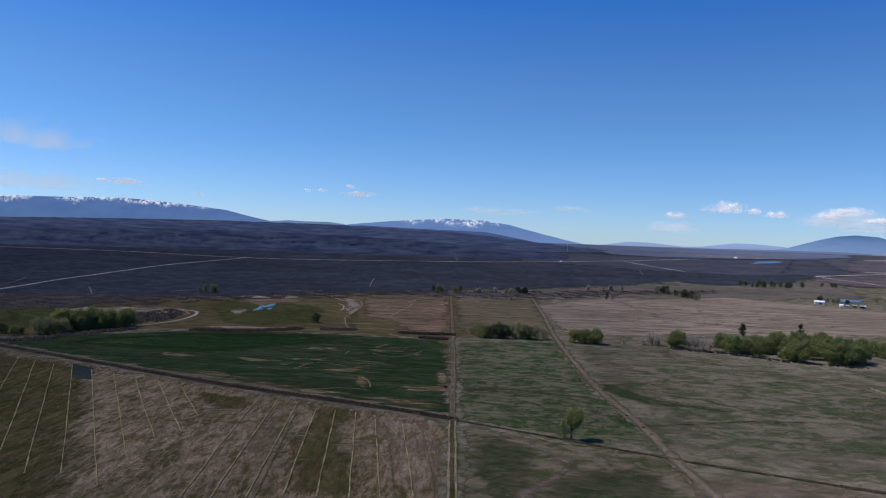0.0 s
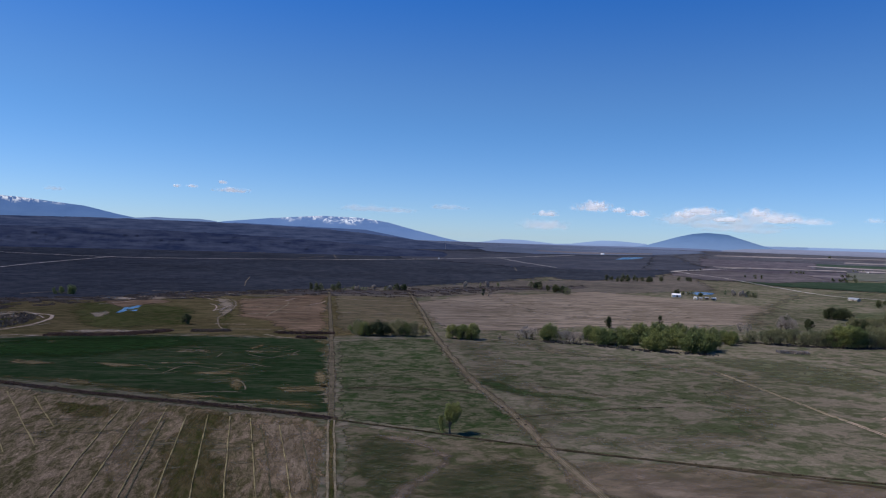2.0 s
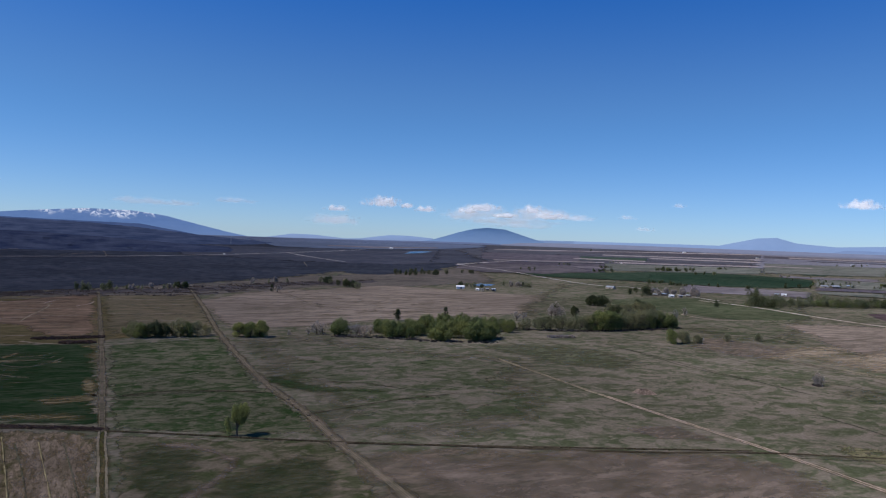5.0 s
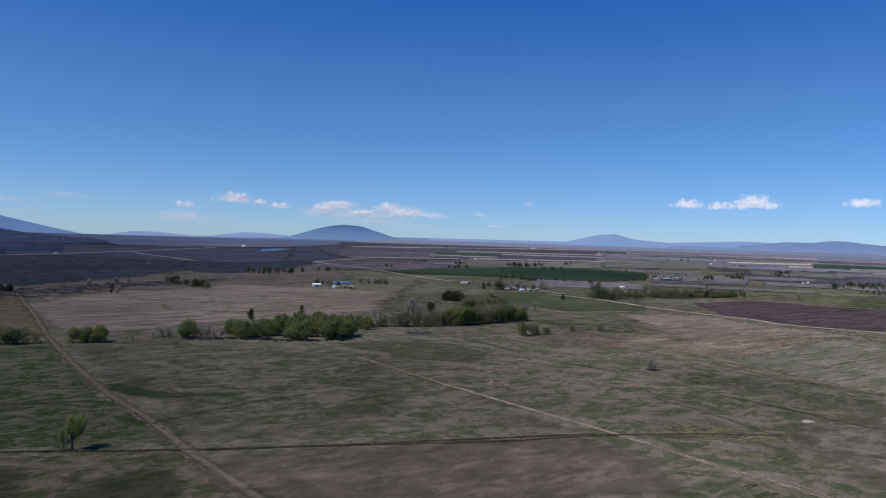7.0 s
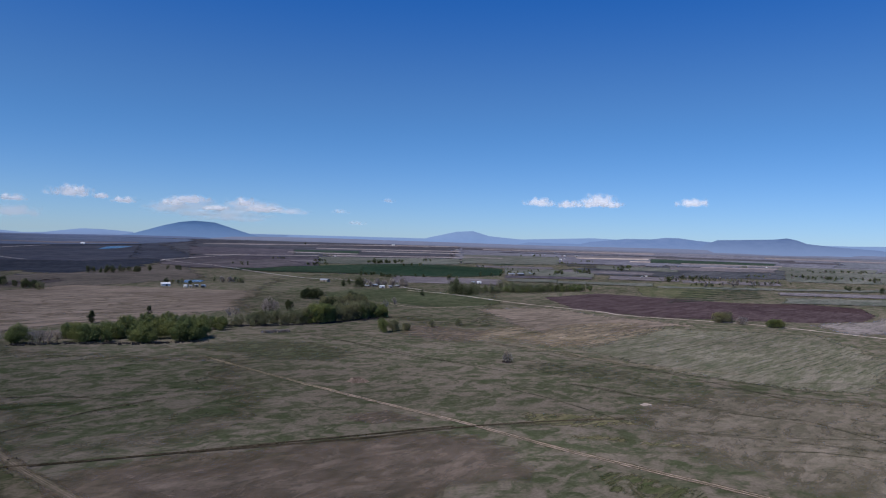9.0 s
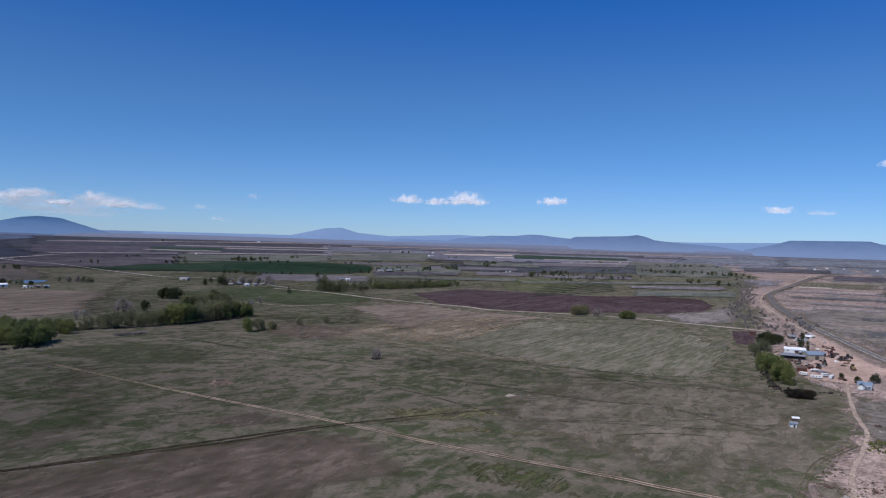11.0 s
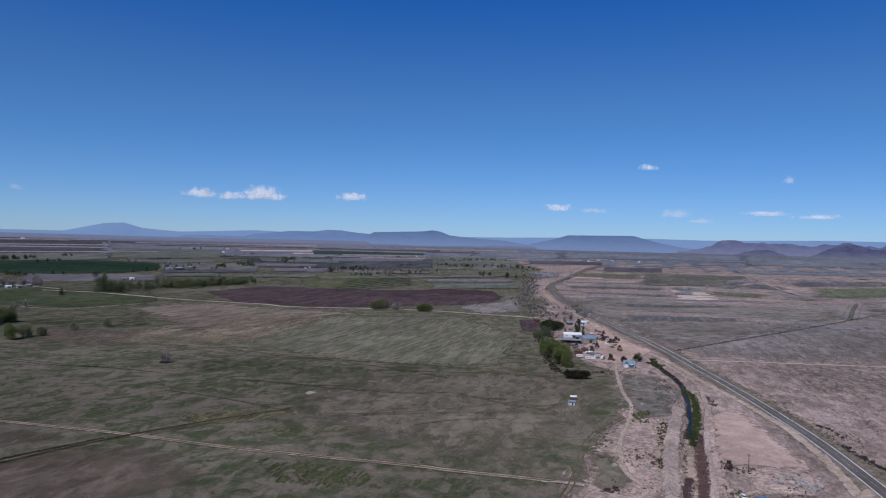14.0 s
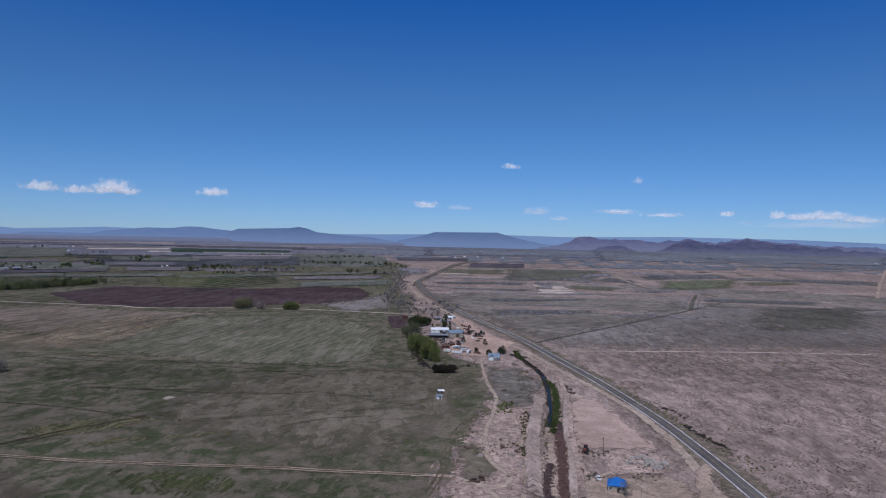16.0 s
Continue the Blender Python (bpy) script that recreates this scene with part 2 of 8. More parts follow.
M_PURPLE = soil("ploughed_earth", (0.044, 0.030, 0.034), (0.060, 0.042, 0.046), (0.098, 0.074, 0.075), 50, 4, (0.4, 1.8, 1), 0, 1.0, 0.14, holes=0.07)
M_PURPLE_DARK = soil("damp_earth", (0.042, 0.028, 0.031), (0.052, 0.035, 0.037), (0.070, 0.048, 0.050), 60, 4, (0.5, 1.6, 1), holes=0.16)
M_ROWS = soil("row_crop", (0.082, 0.089, 0.055), (0.123, 0.118, 0.084), (0.188, 0.166, 0.133), 30, 2.5, (0.4, 2.2, 1), 28, 0.6, 0.10, holes=0.16)
M_YELLOW = soil("yellow_grass", (0.087, 0.088, 0.045), (0.120, 0.112, 0.062), (0.166, 0.145, 0.092), 18, 2, (0.6, 1.8, 1), 15, holes=0.45)
M_DIRT = soil("dirt", (0.26, 0.205, 0.165), (0.34, 0.27, 0.22), (0.42, 0.335, 0.28), 12, 1.2, holes=0.14)
M_DIRT2 = soil("dull_dirt", (0.231, 0.178, 0.143), (0.315, 0.243, 0.197), (0.399, 0.307, 0.254), 12, 1.2, holes=0.14)
M_PAD = soil("pink_dirt", (0.285, 0.209, 0.179), (0.331, 0.246, 0.211), (0.386, 0.290, 0.252), 22, 1.2, speck=0.2, holes=0.16)
M_RUBBLE = soil("rubble_ground", (0.161, 0.121, 0.107), (0.309, 0.233, 0.204), (0.463, 0.358, 0.309), 9, 1.0, (1, 1, 1), 0, 1.5, 0.12, holes=0.16)
M_VERGE = soil("verge_grass", (0.093, 0.085, 0.063), (0.149, 0.126, 0.097), (0.221, 0.178, 0.144), 9, 1.2, holes=0.16)
M_TRACK = soil("wheel_track", (0.130, 0.115, 0.075), (0.190, 0.160, 0.110), (0.260, 0.210, 0.160), 10, 1.0, holes=0.16)
M_ROADBED = soil("road_verge", (0.070, 0.066, 0.040), (0.105, 0.092, 0.060), (0.150, 0.125, 0.088), 10, 1.0, holes=0.16)
M_SAND = soil("bare_sand", (0.15, 0.125, 0.095), (0.22, 0.178, 0.142), (0.31, 0.255, 0.205), 14, 1.5, (0.5, 1.8, 1), 10, 2.0, holes=0.46)
M_DITCH = soil("ditch_earth", (0.026, 0.022, 0.014), (0.044, 0.036, 0.024), (0.075, 0.060, 0.042), 8, 1.0)
M_DITCH2 = soil("furrow", (0.055, 0.058, 0.034), (0.080, 0.077, 0.050), (0.118, 0.104, 0.072), 8, 1.0, holes=0.22)
M_PALE = soil("pale_field", (0.300, 0.250, 0.215), (0.380, 0.320, 0.275), (0.460, 0.390, 0.340), 80, 8, holes=0.16)
# far covers: bluish-mauve haze is painted into most of these base colours
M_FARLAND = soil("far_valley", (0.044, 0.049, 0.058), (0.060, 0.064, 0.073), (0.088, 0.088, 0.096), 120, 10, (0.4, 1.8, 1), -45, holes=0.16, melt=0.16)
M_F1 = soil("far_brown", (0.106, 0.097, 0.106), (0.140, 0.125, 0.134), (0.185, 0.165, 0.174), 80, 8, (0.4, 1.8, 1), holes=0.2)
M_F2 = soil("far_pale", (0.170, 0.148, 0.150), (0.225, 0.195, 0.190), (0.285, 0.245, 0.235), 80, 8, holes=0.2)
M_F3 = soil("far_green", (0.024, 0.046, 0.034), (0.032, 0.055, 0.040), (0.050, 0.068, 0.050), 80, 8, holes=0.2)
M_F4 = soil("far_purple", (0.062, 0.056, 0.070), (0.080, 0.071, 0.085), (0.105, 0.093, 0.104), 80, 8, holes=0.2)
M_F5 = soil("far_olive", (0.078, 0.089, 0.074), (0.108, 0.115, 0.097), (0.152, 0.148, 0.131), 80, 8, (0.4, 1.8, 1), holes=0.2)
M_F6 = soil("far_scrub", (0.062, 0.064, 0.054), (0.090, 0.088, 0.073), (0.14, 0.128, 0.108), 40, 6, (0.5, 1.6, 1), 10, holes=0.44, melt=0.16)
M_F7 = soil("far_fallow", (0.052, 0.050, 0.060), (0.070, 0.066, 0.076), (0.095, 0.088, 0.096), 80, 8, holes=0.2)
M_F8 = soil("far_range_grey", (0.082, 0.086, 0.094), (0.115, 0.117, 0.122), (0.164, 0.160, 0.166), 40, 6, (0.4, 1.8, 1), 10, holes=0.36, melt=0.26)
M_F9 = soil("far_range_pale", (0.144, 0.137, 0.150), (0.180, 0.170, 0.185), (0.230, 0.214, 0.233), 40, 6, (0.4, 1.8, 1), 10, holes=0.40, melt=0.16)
M_ASPHALT = soil("asphalt", (0.090, 0.082, 0.081), (0.109, 0.100, 0.098), (0.133, 0.121, 0.115), 6, 0.5, speck=0.2, rough=0.75, trails=0)
M_ASPHALT.node_tree.nodes["Principled BSDF"].inputs["Specular IOR Level"].default_value = 0.05
M_LINE = plain("road_paint", (0.78, 0.78, 0.76), (0.88, 0.88, 0.85), 1.0)
M_YLINE = plain("yellow_paint", (0.40, 0.30, 0.08), (0.5, 0.38, 0.1), 1.0)
M_WINDROW = soil("cut_hay", (0.155, 0.128, 0.064), (0.225, 0.188, 0.100), (0.30, 0.252, 0.142), 3, 0.5, trails=0)
M_STREAK = soil("dry_streaks", (0.080, 0.074, 0.042), (0.115, 0.100, 0.066), (0.155, 0.130, 0.092), 30, 1.5, (0.6, 1.9, 1), 12, 2.0, holes=0.60)
M_STREAK2 = soil("grass_streaks", (0.046, 0.062, 0.034), (0.063, 0.076, 0.046), (0.095, 0.100, 0.067), 26, 2.0, (0.6, 1.4, 1), 38, 1.5, holes=0.44)
M_PASTURE = soil("green_pasture", (0.044, 0.057, 0.028), (0.084, 0.082, 0.054), (0.137, 0.117, 0.093), 40, 2.0, (0.85, 1.25, 1), 14, 1.5, 0.06, holes=0.26, melt=0.16, worn=0.72)
M_FLECK = soil("flecked_range", (0.105, 0.090, 0.078), (0.155, 0.128, 0.113), (0.240, 0.196, 0.175), 12, 1.6, (0.5, 1.5, 1), 0, 1.5, 0.09, holes=0.60, melt=0.16)
M_BOTTOMG = soil("bottom_green", (0.024, 0.036, 0.011), (0.042, 0.050, 0.019), (0.085, 0.074, 0.036), 18, 2.0, (0.6, 1.8, 1), 8, 2.0, holes=0.36)
# base colour painted as haze near the horizon
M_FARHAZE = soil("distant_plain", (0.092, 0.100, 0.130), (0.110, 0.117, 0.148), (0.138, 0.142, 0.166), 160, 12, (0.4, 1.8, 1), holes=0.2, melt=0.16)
M_YARD = soil("tan_yard_dirt", (0.291, 0.206, 0.169), (0.375, 0.271, 0.225), (0.451, 0.330, 0.281), 10, 1.0, holes=0.14)
M_PALEPAST = soil("worn_pasture", (0.092, 0.084, 0.060), (0.133, 0.116, 0.088), (0.181, 0.154, 0.122), 36, 1.5, (0.8, 1.5, 1), 20, 1.2, holes=0.36, melt=0.16)
M_THICKET = soil("thicket_floor", (0.034, 0.031, 0.035), (0.054, 0.048, 0.051), (0.098, 0.086, 0.082), 14, 2.0, (0.6, 1.7, 1), 8, 1.5, holes=0.36)
# far copies of the sagebrush, blued and paled in base colour as haze
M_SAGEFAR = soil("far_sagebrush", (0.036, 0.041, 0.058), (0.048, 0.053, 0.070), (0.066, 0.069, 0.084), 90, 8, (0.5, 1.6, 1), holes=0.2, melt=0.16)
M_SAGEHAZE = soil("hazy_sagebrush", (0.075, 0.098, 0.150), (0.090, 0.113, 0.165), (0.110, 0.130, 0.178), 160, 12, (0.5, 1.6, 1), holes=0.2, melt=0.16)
# farmland whose mauve tone is haze painted into the base colour
M_FARMHAZE = soil("hazed_farmland", (0.044, 0.048, 0.060), (0.060, 0.063, 0.076), (0.090, 0.088, 0.100), 90, 9, (0.35, 2.0, 1), -45, holes=0.2, melt=0.16)
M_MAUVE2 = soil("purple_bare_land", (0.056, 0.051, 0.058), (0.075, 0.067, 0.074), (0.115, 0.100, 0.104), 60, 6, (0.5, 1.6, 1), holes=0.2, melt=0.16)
M_GREEN2 = soil("deep_young_crop", (0.014, 0.032, 0.021), (0.018, 0.037, 0.024), (0.027, 0.045, 0.029), 60, 5, holes=0.2, trails=0)
M_LUSH = soil("irrigated_meadow", (0.035, 0.050, 0.026), (0.050, 0.062, 0.034), (0.084, 0.084, 0.052), 40, 3, (0.7, 1.5, 1), 10, holes=0.2)
M_FLAT = soil("green_range_grass", (0.085, 0.105, 0.063), (0.115, 0.130, 0.081), (0.160, 0.155, 0.115), 40, 3, (0.5, 1.8, 1), 10, holes=0.3, melt=0.26)
M_TRAIL = soil("dry_trail", (0.110, 0.100, 0.068), (0.145, 0.128, 0.092), (0.180, 0.155, 0.118), 8, 1.2, holes=0.2, trails=0)
M_FURROW = soil("weedy_furrow", (0.030, 0.032, 0.020), (0.042, 0.042, 0.028), (0.065, 0.060, 0.042), 8, 1.0, holes=0.2, trails=0)
M_DARKWET = soil("dark_wet_grass", (0.028, 0.039, 0.018), (0.042, 0.052, 0.026), (0.080, 0.078, 0.050), 24, 2, (0.8, 1.5, 1), 15, 1.8, holes=0.40, worn=0.7, melt=0.24)
M_FLUSH = soil("green_flush", (0.040, 0.057, 0.028), (0.060, 0.072, 0.042), (0.100, 0.096, 0.070), 18, 2, (0.6, 1.5, 1), 20, 1.5, holes=0.58, worn=0.7, melt=0.24)
M_OLIVE = soil("olive_pasture", (0.050, 0.058, 0.032), (0.066, 0.072, 0.043), (0.092, 0.090, 0.062), 36, 2, (0.7, 1.6, 1), 14, 1.2, holes=0.42, melt=0.16)
M_MAUVEPAST = soil("bare_mauve_pasture", (0.085, 0.072, 0.056), (0.125, 0.101, 0.081), (0.164, 0.130, 0.105), 40, 2, (0.7, 1.6, 1), 18, 1.2, holes=0.40, worn=0.7, melt=0.2)
# paler hazed farmland, the lavender again being haze in the base colour
M_FARMHAZE_PALE = soil("hazed_lavender_farmland", (0.110, 0.112, 0.139), (0.143, 0.141, 0.170), (0.188, 0.180, 0.204), 90, 9, (0.35, 2.0, 1), -20, holes=0.2, melt=0.16)
M_WHITEROAD = soil("pale_gravel_road", (0.36, 0.33, 0.31), (0.44, 0.40, 0.375), (0.52, 0.47, 0.44), 40, 4, holes=0.1, trails=0)
M_SAND2 = soil("sandy_ground", (0.135, 0.112, 0.084), (0.19, 0.155, 0.120), (0.26, 0.212, 0.170), 14, 1.5, (0.5, 1.8, 1), 10, 2.0, holes=0.30)
M_ROWPALE = soil("pale_row", (0.113, 0.106, 0.086), (0.140, 0.127, 0.105), (0.174, 0.153, 0.130), 26, 2.0, (0.6, 1.4, 1), 0, 1.5, holes=0.48, melt=0.1)
M_STUBBLE = soil("pale_stubble", (0.105, 0.082, 0.051), (0.158, 0.122, 0.086), (0.226, 0.176, 0.131), 12, 0.9, (2.2, 0.5, 1), -5, 1.0, 0.09, 0.5, holes=0.36, trails=0, melt=0.14)
M_MOUND = soil("thrown_earth", (0.105, 0.078, 0.060), (0.160, 0.120, 0.094), (0.225, 0.172, 0.138), 5, 0.8, trails=0)
M_SPOIL = soil("spoil_earth", (0.265, 0.212, 0.186), (0.34, 0.270, 0.238), (0.42, 0.335, 0.296), 7, 0.9, holes=0.24, melt=0.12)
M_RANGEGRASS = soil("range_grass", (0.085, 0.090, 0.058), (0.115, 0.114, 0.076), (0.170, 0.155, 0.118), 40, 3, (0.5, 1.8, 1), 10, 1.2, holes=0.42, melt=0.26)
M_CANALWATER, _nt, _p = shader("canal_water")
_p.inputs["Base Color"].default_value = (0.012, 0.016, 0.020, 1)
_p.inputs["Roughness"].default_value = 0.3
_p.inputs["Specular IOR Level"].default_value = 0.5
_p.inputs["IOR"].default_value = 1.10
M_WATER, _nt, _p = shader("water")
_p.inputs["Base Color"].default_value = (0.02, 0.035, 0.05, 1)
_p.inputs["Roughness"].default_value = 0.2
_p.inputs["IOR"].default_value = 1.2


# ---- building blocks ----
R0, RM = 1500.0, 4800.0


def gz(x, y):
    """Height of the ground: level near by, lifting gently into the wide basin far off."""
    r = math.hypot(x, y)
    if r <= R0:
        return 0.0
    u = max(0.0, (RM - r) / (RM - R0))
    return EYE - r * EYE / R0 * (0.08 + 0.92 * u ** ((RM - R0) / R0 / 0.92))


def mesh_of(name, bm, material, smooth=False):
    me = bpy.data.meshes.new(name)
    bm.to_mesh(me)
    bm.free()
    me.materials.append(material)
    if smooth:
        for f in me.polygons:
            f.use_smooth = True
    return me


def part(name, bm, material, parent, label="", smooth=False):
    ob = new(name, mesh_of(name, bm, material, smooth))
    ob.parent = parent
    if label:
        tagged(ob, label)
    return ob


def grid_mesh(name, verts, faces, material, smooth=False):
    me = bpy.data.meshes.new(name)
    me.from_pydata(verts, [], faces)
    me.materials.append(material)
    if smooth:
        for f in me.polygons:
            f.use_smooth = True
    return new(name, me)


LIFT = [0]


def on_ground(x, y, up=0.0):
    """Height of a cover laid on the ground as the newest layer."""
    far = min(1.0, max(0.0, (math.hypot(x, y) - 1200) / 600))
    return gz(x, y) + 0.03 + 0.0005 * LIFT[0] + far * (0.5 + 0.003 * LIFT[0]) + up


def stand(x, y):
    """Height at which a thing rests on the covers."""
    far = min(1.0, max(0.0, (math.hypot(x, y) - 1200) / 600))
    return gz(x, y) + 0.08 + far * (0.4 + 0.002 * LIFT[0])


def patch(name, pts, material, label, rag=2.0, category="field"):
    """A piece of ground cover with a slightly ragged edge, lying on the ground."""
    ring = []
    n = len(pts)
    for i, a in enumerate(pts):
        b = pts[(i + 1) % n]
        d = math.hypot(b[0] - a[0], b[1] - a[1])
        k = max(1, min(60, int(d / max(6.0, rag * 3))))
        for j in range(k):
            s = j / k
            x, y = a[0] + (b[0] - a[0]) * s, a[1] + (b[1] - a[1]) * s
            q = noise.noise_vector(Vector((x / (rag * 9 + 1), y / (rag * 9 + 1), LIFT[0] * 3.1)))
            ring.append((x + q.x * rag * 2, y + q.y * rag * 2))
    reach = max(math.hypot(*p) for p in ring)
    LIFT[0] += 1
    bm = bmesh.new()
    face = bm.faces.new([bm.verts.new((x, y, 0)) for x, y in ring])
    bm.normal_update()
    soft = max(1.0, min(rag * 5, 0.16 * math.sqrt(face.calc_area())))
    bmesh.ops.triangulate(bm, faces=bm.faces[:])
    for axis in (0, 1):
        lo, hi = min(p[axis] for p in ring), max(p[axis] for p in ring)
        step = max(soft * 0.8, (hi - lo) / 24)
        if reach > R0:
            step = min(step, 60 if hi - lo < 2500 else 110)
        step = max(step, (hi - lo) / 60)
        v = lo + step * 0.5
        while v < hi:
            co = [0, 0, 0]
            co[axis] = v
            no = [0, 0, 0]
            no[axis] = 1
            bmesh.ops.bisect_plane(bm, geom=bm.verts[:] + bm.edges[:] + bm.faces[:], plane_co=co, plane_no=no)
            v += step
    bmesh.ops.triangulate(bm, faces=bm.faces[:])
    inside = bm.verts.layers.float.new("inside")
    bm.verts.ensure_lookup_table()
    at = np.array([v.co[:2] for v in bm.verts])
    p = np.array(ring)
    d = np.roll(p, -1, axis=0) - p
    d2 = (d * d).sum(1) + 1e-9
    near = np.full(len(at), 1e9)
    for k in range(len(p)):
        s = np.clip(((at - p[k]) @ d[k]) / d2[k], 0, 1)
        near = np.minimum(near, np.hypot(*(at - p[k] - s[:, None] * d[k]).T))
    for v, w in zip(bm.verts, near):
        v[inside] = min(1.0, float(w) / soft)
    for v in bm.verts:
        v.co.z = on_ground(v.co.x, v.co.y)
    bm.normal_update()
    for f in bm.faces:
        if f.normal.z < 0:
            f.normal_flip()
    return tagged(new(name, mesh_of(name, bm, material)), label, category, kind="structure")


def smooth_line(pts, step=8.0):
    """A smooth line through the points."""
    out = []
    for i in range(len(pts) - 1):
        p0, p1, p2, p3 = (Vector(pts[max(0, min(len(pts) - 1, i + k))][:2]) for k in (-1, 0, 1, 2))
        k = max(2, min(80, int((p2 - p1).length / step)))
        for j in range(k):
            s = j / k
            out.append(0.5 * (2 * p1 + (p2 - p0) * s + (2 * p0 - 5 * p1 + 4 * p2 - p3) * s * s + (3 * p1 - p0 - 3 * p2 + p3) * s ** 3))
    out.append(Vector(pts[-1][:2]))
    return out


def sides(line):
    res = []
    for i, p in enumerate(line):
        d = (line[min(i + 1, len(line) - 1)] - line[max(i - 1, 0)]).normalized()
        res.append(Vector((d.y, -d.x)))
    return res


def strip_mesh(line, offset, width, profile=0.0, rag=0.0):
    """A ribbon along the line; profile: how far its middle stands above its edges."""
    verts, faces = [], []
    cols = (-0.5, 0.0, 0.5) if profile == 0 else (-0.5, -0.3, 0.0, 0.3, 0.5)
    for i, (p, s) in enumerate(zip(line, sides(line))):
        w = width * (1 + rag * noise.noise(Vector((p.x / 9, p.y / 9, offset))))
        o = offset + rag * width * 0.5 * noise.noise(Vector((p.x / 23, p.y / 23, 7.7)))
        for c in cols:
            q = p + s * (o + c * w)
            z = on_ground(q.x, q.y, profile * (1 - (2 * c) ** 2))
            verts.append((q.x, q.y, z))
    n = len(cols)
    for i in range(len(line) - 1):
        for j in range(n - 1):
            a = i * n + j
            faces.append((a, a + 1, a + n + 1, a + n))
    return verts, faces


def mark_inside(ob, n):
    """The rims of a ribbon n points wide count as its edge."""
    values = np.ones(len(ob.data.vertices), dtype=np.float32)
    values[0::n] = 0.0
    values[n - 1::n] = 0.0
    ob.data.attributes.new("inside", "FLOAT", "POINT").data.foreach_set("value", values)


def strip(name, pts, width, material, label, category="track", profile=0.0, rag=0.25, offset=0.0, parent=None, step=8.0, kind="structure"):
    line = smooth_line(pts, step)
    LIFT[0] += 1
    v, f = strip_mesh(line, offset, width, profile, rag)
    ob = grid_mesh(name, v, f, material, True)
    mark_inside(ob, 3 if profile == 0 else 5)
    if parent:
        ob.parent = parent
        return ob
    return tagged(ob, label, category, kind=kind)


# ---- ground ----
rings = [0, 60] + [60 + 40 * i for i in range(1, 119)] + [4800]
SECT = 720
gv = [(0, 0, 0)]
for r in rings[1:]:
    for k in range(SECT):
        a = math.tau * k / SECT
        x, y = r * math.cos(a), r * math.sin(a)
        gv.append((x, y, gz(x, y)))
gf = [(0, 1 + k, 1 + (k + 1) % SECT) for k in range(SECT)]
for i in range(len(rings) - 2):
    b = 1 + i * SECT
    for k in range(SECT):
        k2 = (k + 1) % SECT
        gf.append((b + k, b + SECT + k, b + SECT + k2, b + k2))
tagged(grid_mesh("ground", gv, gf, M_GROUND, True), "mottled dry grey-green pasture running out to the horizon", "ground", kind="structure")

rng = random.Random(11)
# large covers
patch("sagebrush_plain", [(-769, 898), (-613, 992), (-319, 1061), (-171, 1198), (21, 1349), (265, 1524), (616, 1854), (545, 1742), (714, 1784), (925, 1905), (1128, 2103), (1441, 2211), (1620, 2486), (1547, 3779), (700, 4084), (-273, 4119), (-2231, 3595), (-2755, 3211)], M_SAGE, "dark grey sagebrush plain", 12, "plain")
patch("sagebrush_plain", [(988, 3218), (1258, 2999), (1473, 2761), (1329, 2404), (1049, 2359), (861, 2801)], M_SAGE, "distant end of the dark sagebrush plain", 12, "plain")
patch("creek_bottom", [(-677, 791), (-623, 1007), (-491, 999), (-325, 1078), (-173, 1209), (21, 1349), (170, 1265), (132, 800), (13, 718), (-92, 732), (-246, 716), (-351, 663), (-379, 614)], M_BOTTOM, "olive brown creek bottom grassland", 6, "plain")
patch("plain_edge", [(-174, 1221), (21, 1363), (268, 1541), (622, 1873), (550, 1758), (721, 1801), (934, 1924), (1140, 2125), (1058, 1845), (928, 1540), (642, 1415), (444, 1417), (163, 1207), (19, 1202), (-72, 1143)], M_EDGE, "grey-brown brushy edge of the plain", 8, "plain")
patch("dry_range_plain", [(198.3, 19.7), (296.8, 23.7), (329.7, 18.8), (377.2, 18.4), (418.7, 11.6), (461.0, 0.7), (514.2, -0.9), (590.9, 6.2), (614, 18), (652, 40), (795, 87), (969, 110), (1079, 144), (1311, 156), (1800, 252), (2510, 292), (2882, 521), (3708, 672), (3921, -102), (3428, -885), (2945, -1571), (2585, -2000), (2058, -2306), (225.7, -255.8)], M_RANGE, "pinkish brown dry rangeland with scattered low scrub", 6, "plain")
patch("dull_range", [(740, -70), (900, 0), (1180, 70), (1500, 140), (1930, 195), (2500, 160), (2860, 100), (2711, -284), (2550, -853), (2401, -1282), (1950, -1450), (1345, -1137), (980, -760), (800, -420), (765, -250)], M_GREYRANGE, "dull mauve-grey rangeland beyond a ranch road", 12, "plain")
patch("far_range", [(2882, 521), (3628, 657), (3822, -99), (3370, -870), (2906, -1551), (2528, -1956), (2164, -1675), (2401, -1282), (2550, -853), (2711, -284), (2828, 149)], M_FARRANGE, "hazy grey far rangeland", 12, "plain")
patch("dark_range", [(1327, 111), (1925, -97), (1738, -398), (1297, -367), (793, -60), (936, -12)], M_RANGE_DARK, "greyer scrubby stretch of rangeland", 10, "plain")
patch("dark_scrub", [(2433, 50), (2400, -177), (2363, -412), (1944, -295), (1884, -95), (2102, 10)], M_SCRUB, "dark greasewood scrub", 10, "plain")
patch("dark_scrub", [(2507, -610), (2449, -856), (2285, -1005), (2160, -723), (2216, -574)], M_SCRUB, "dark greasewood scrub far off", 10, "plain")
patch("dark_range", [(1681, -487), (1844, -784), (1633, -912), (1335, -746), (1317, -541), (1304, -388)], M_RANGE_DARK, "greyer scrubby stretch of rangeland", 10, "plain")
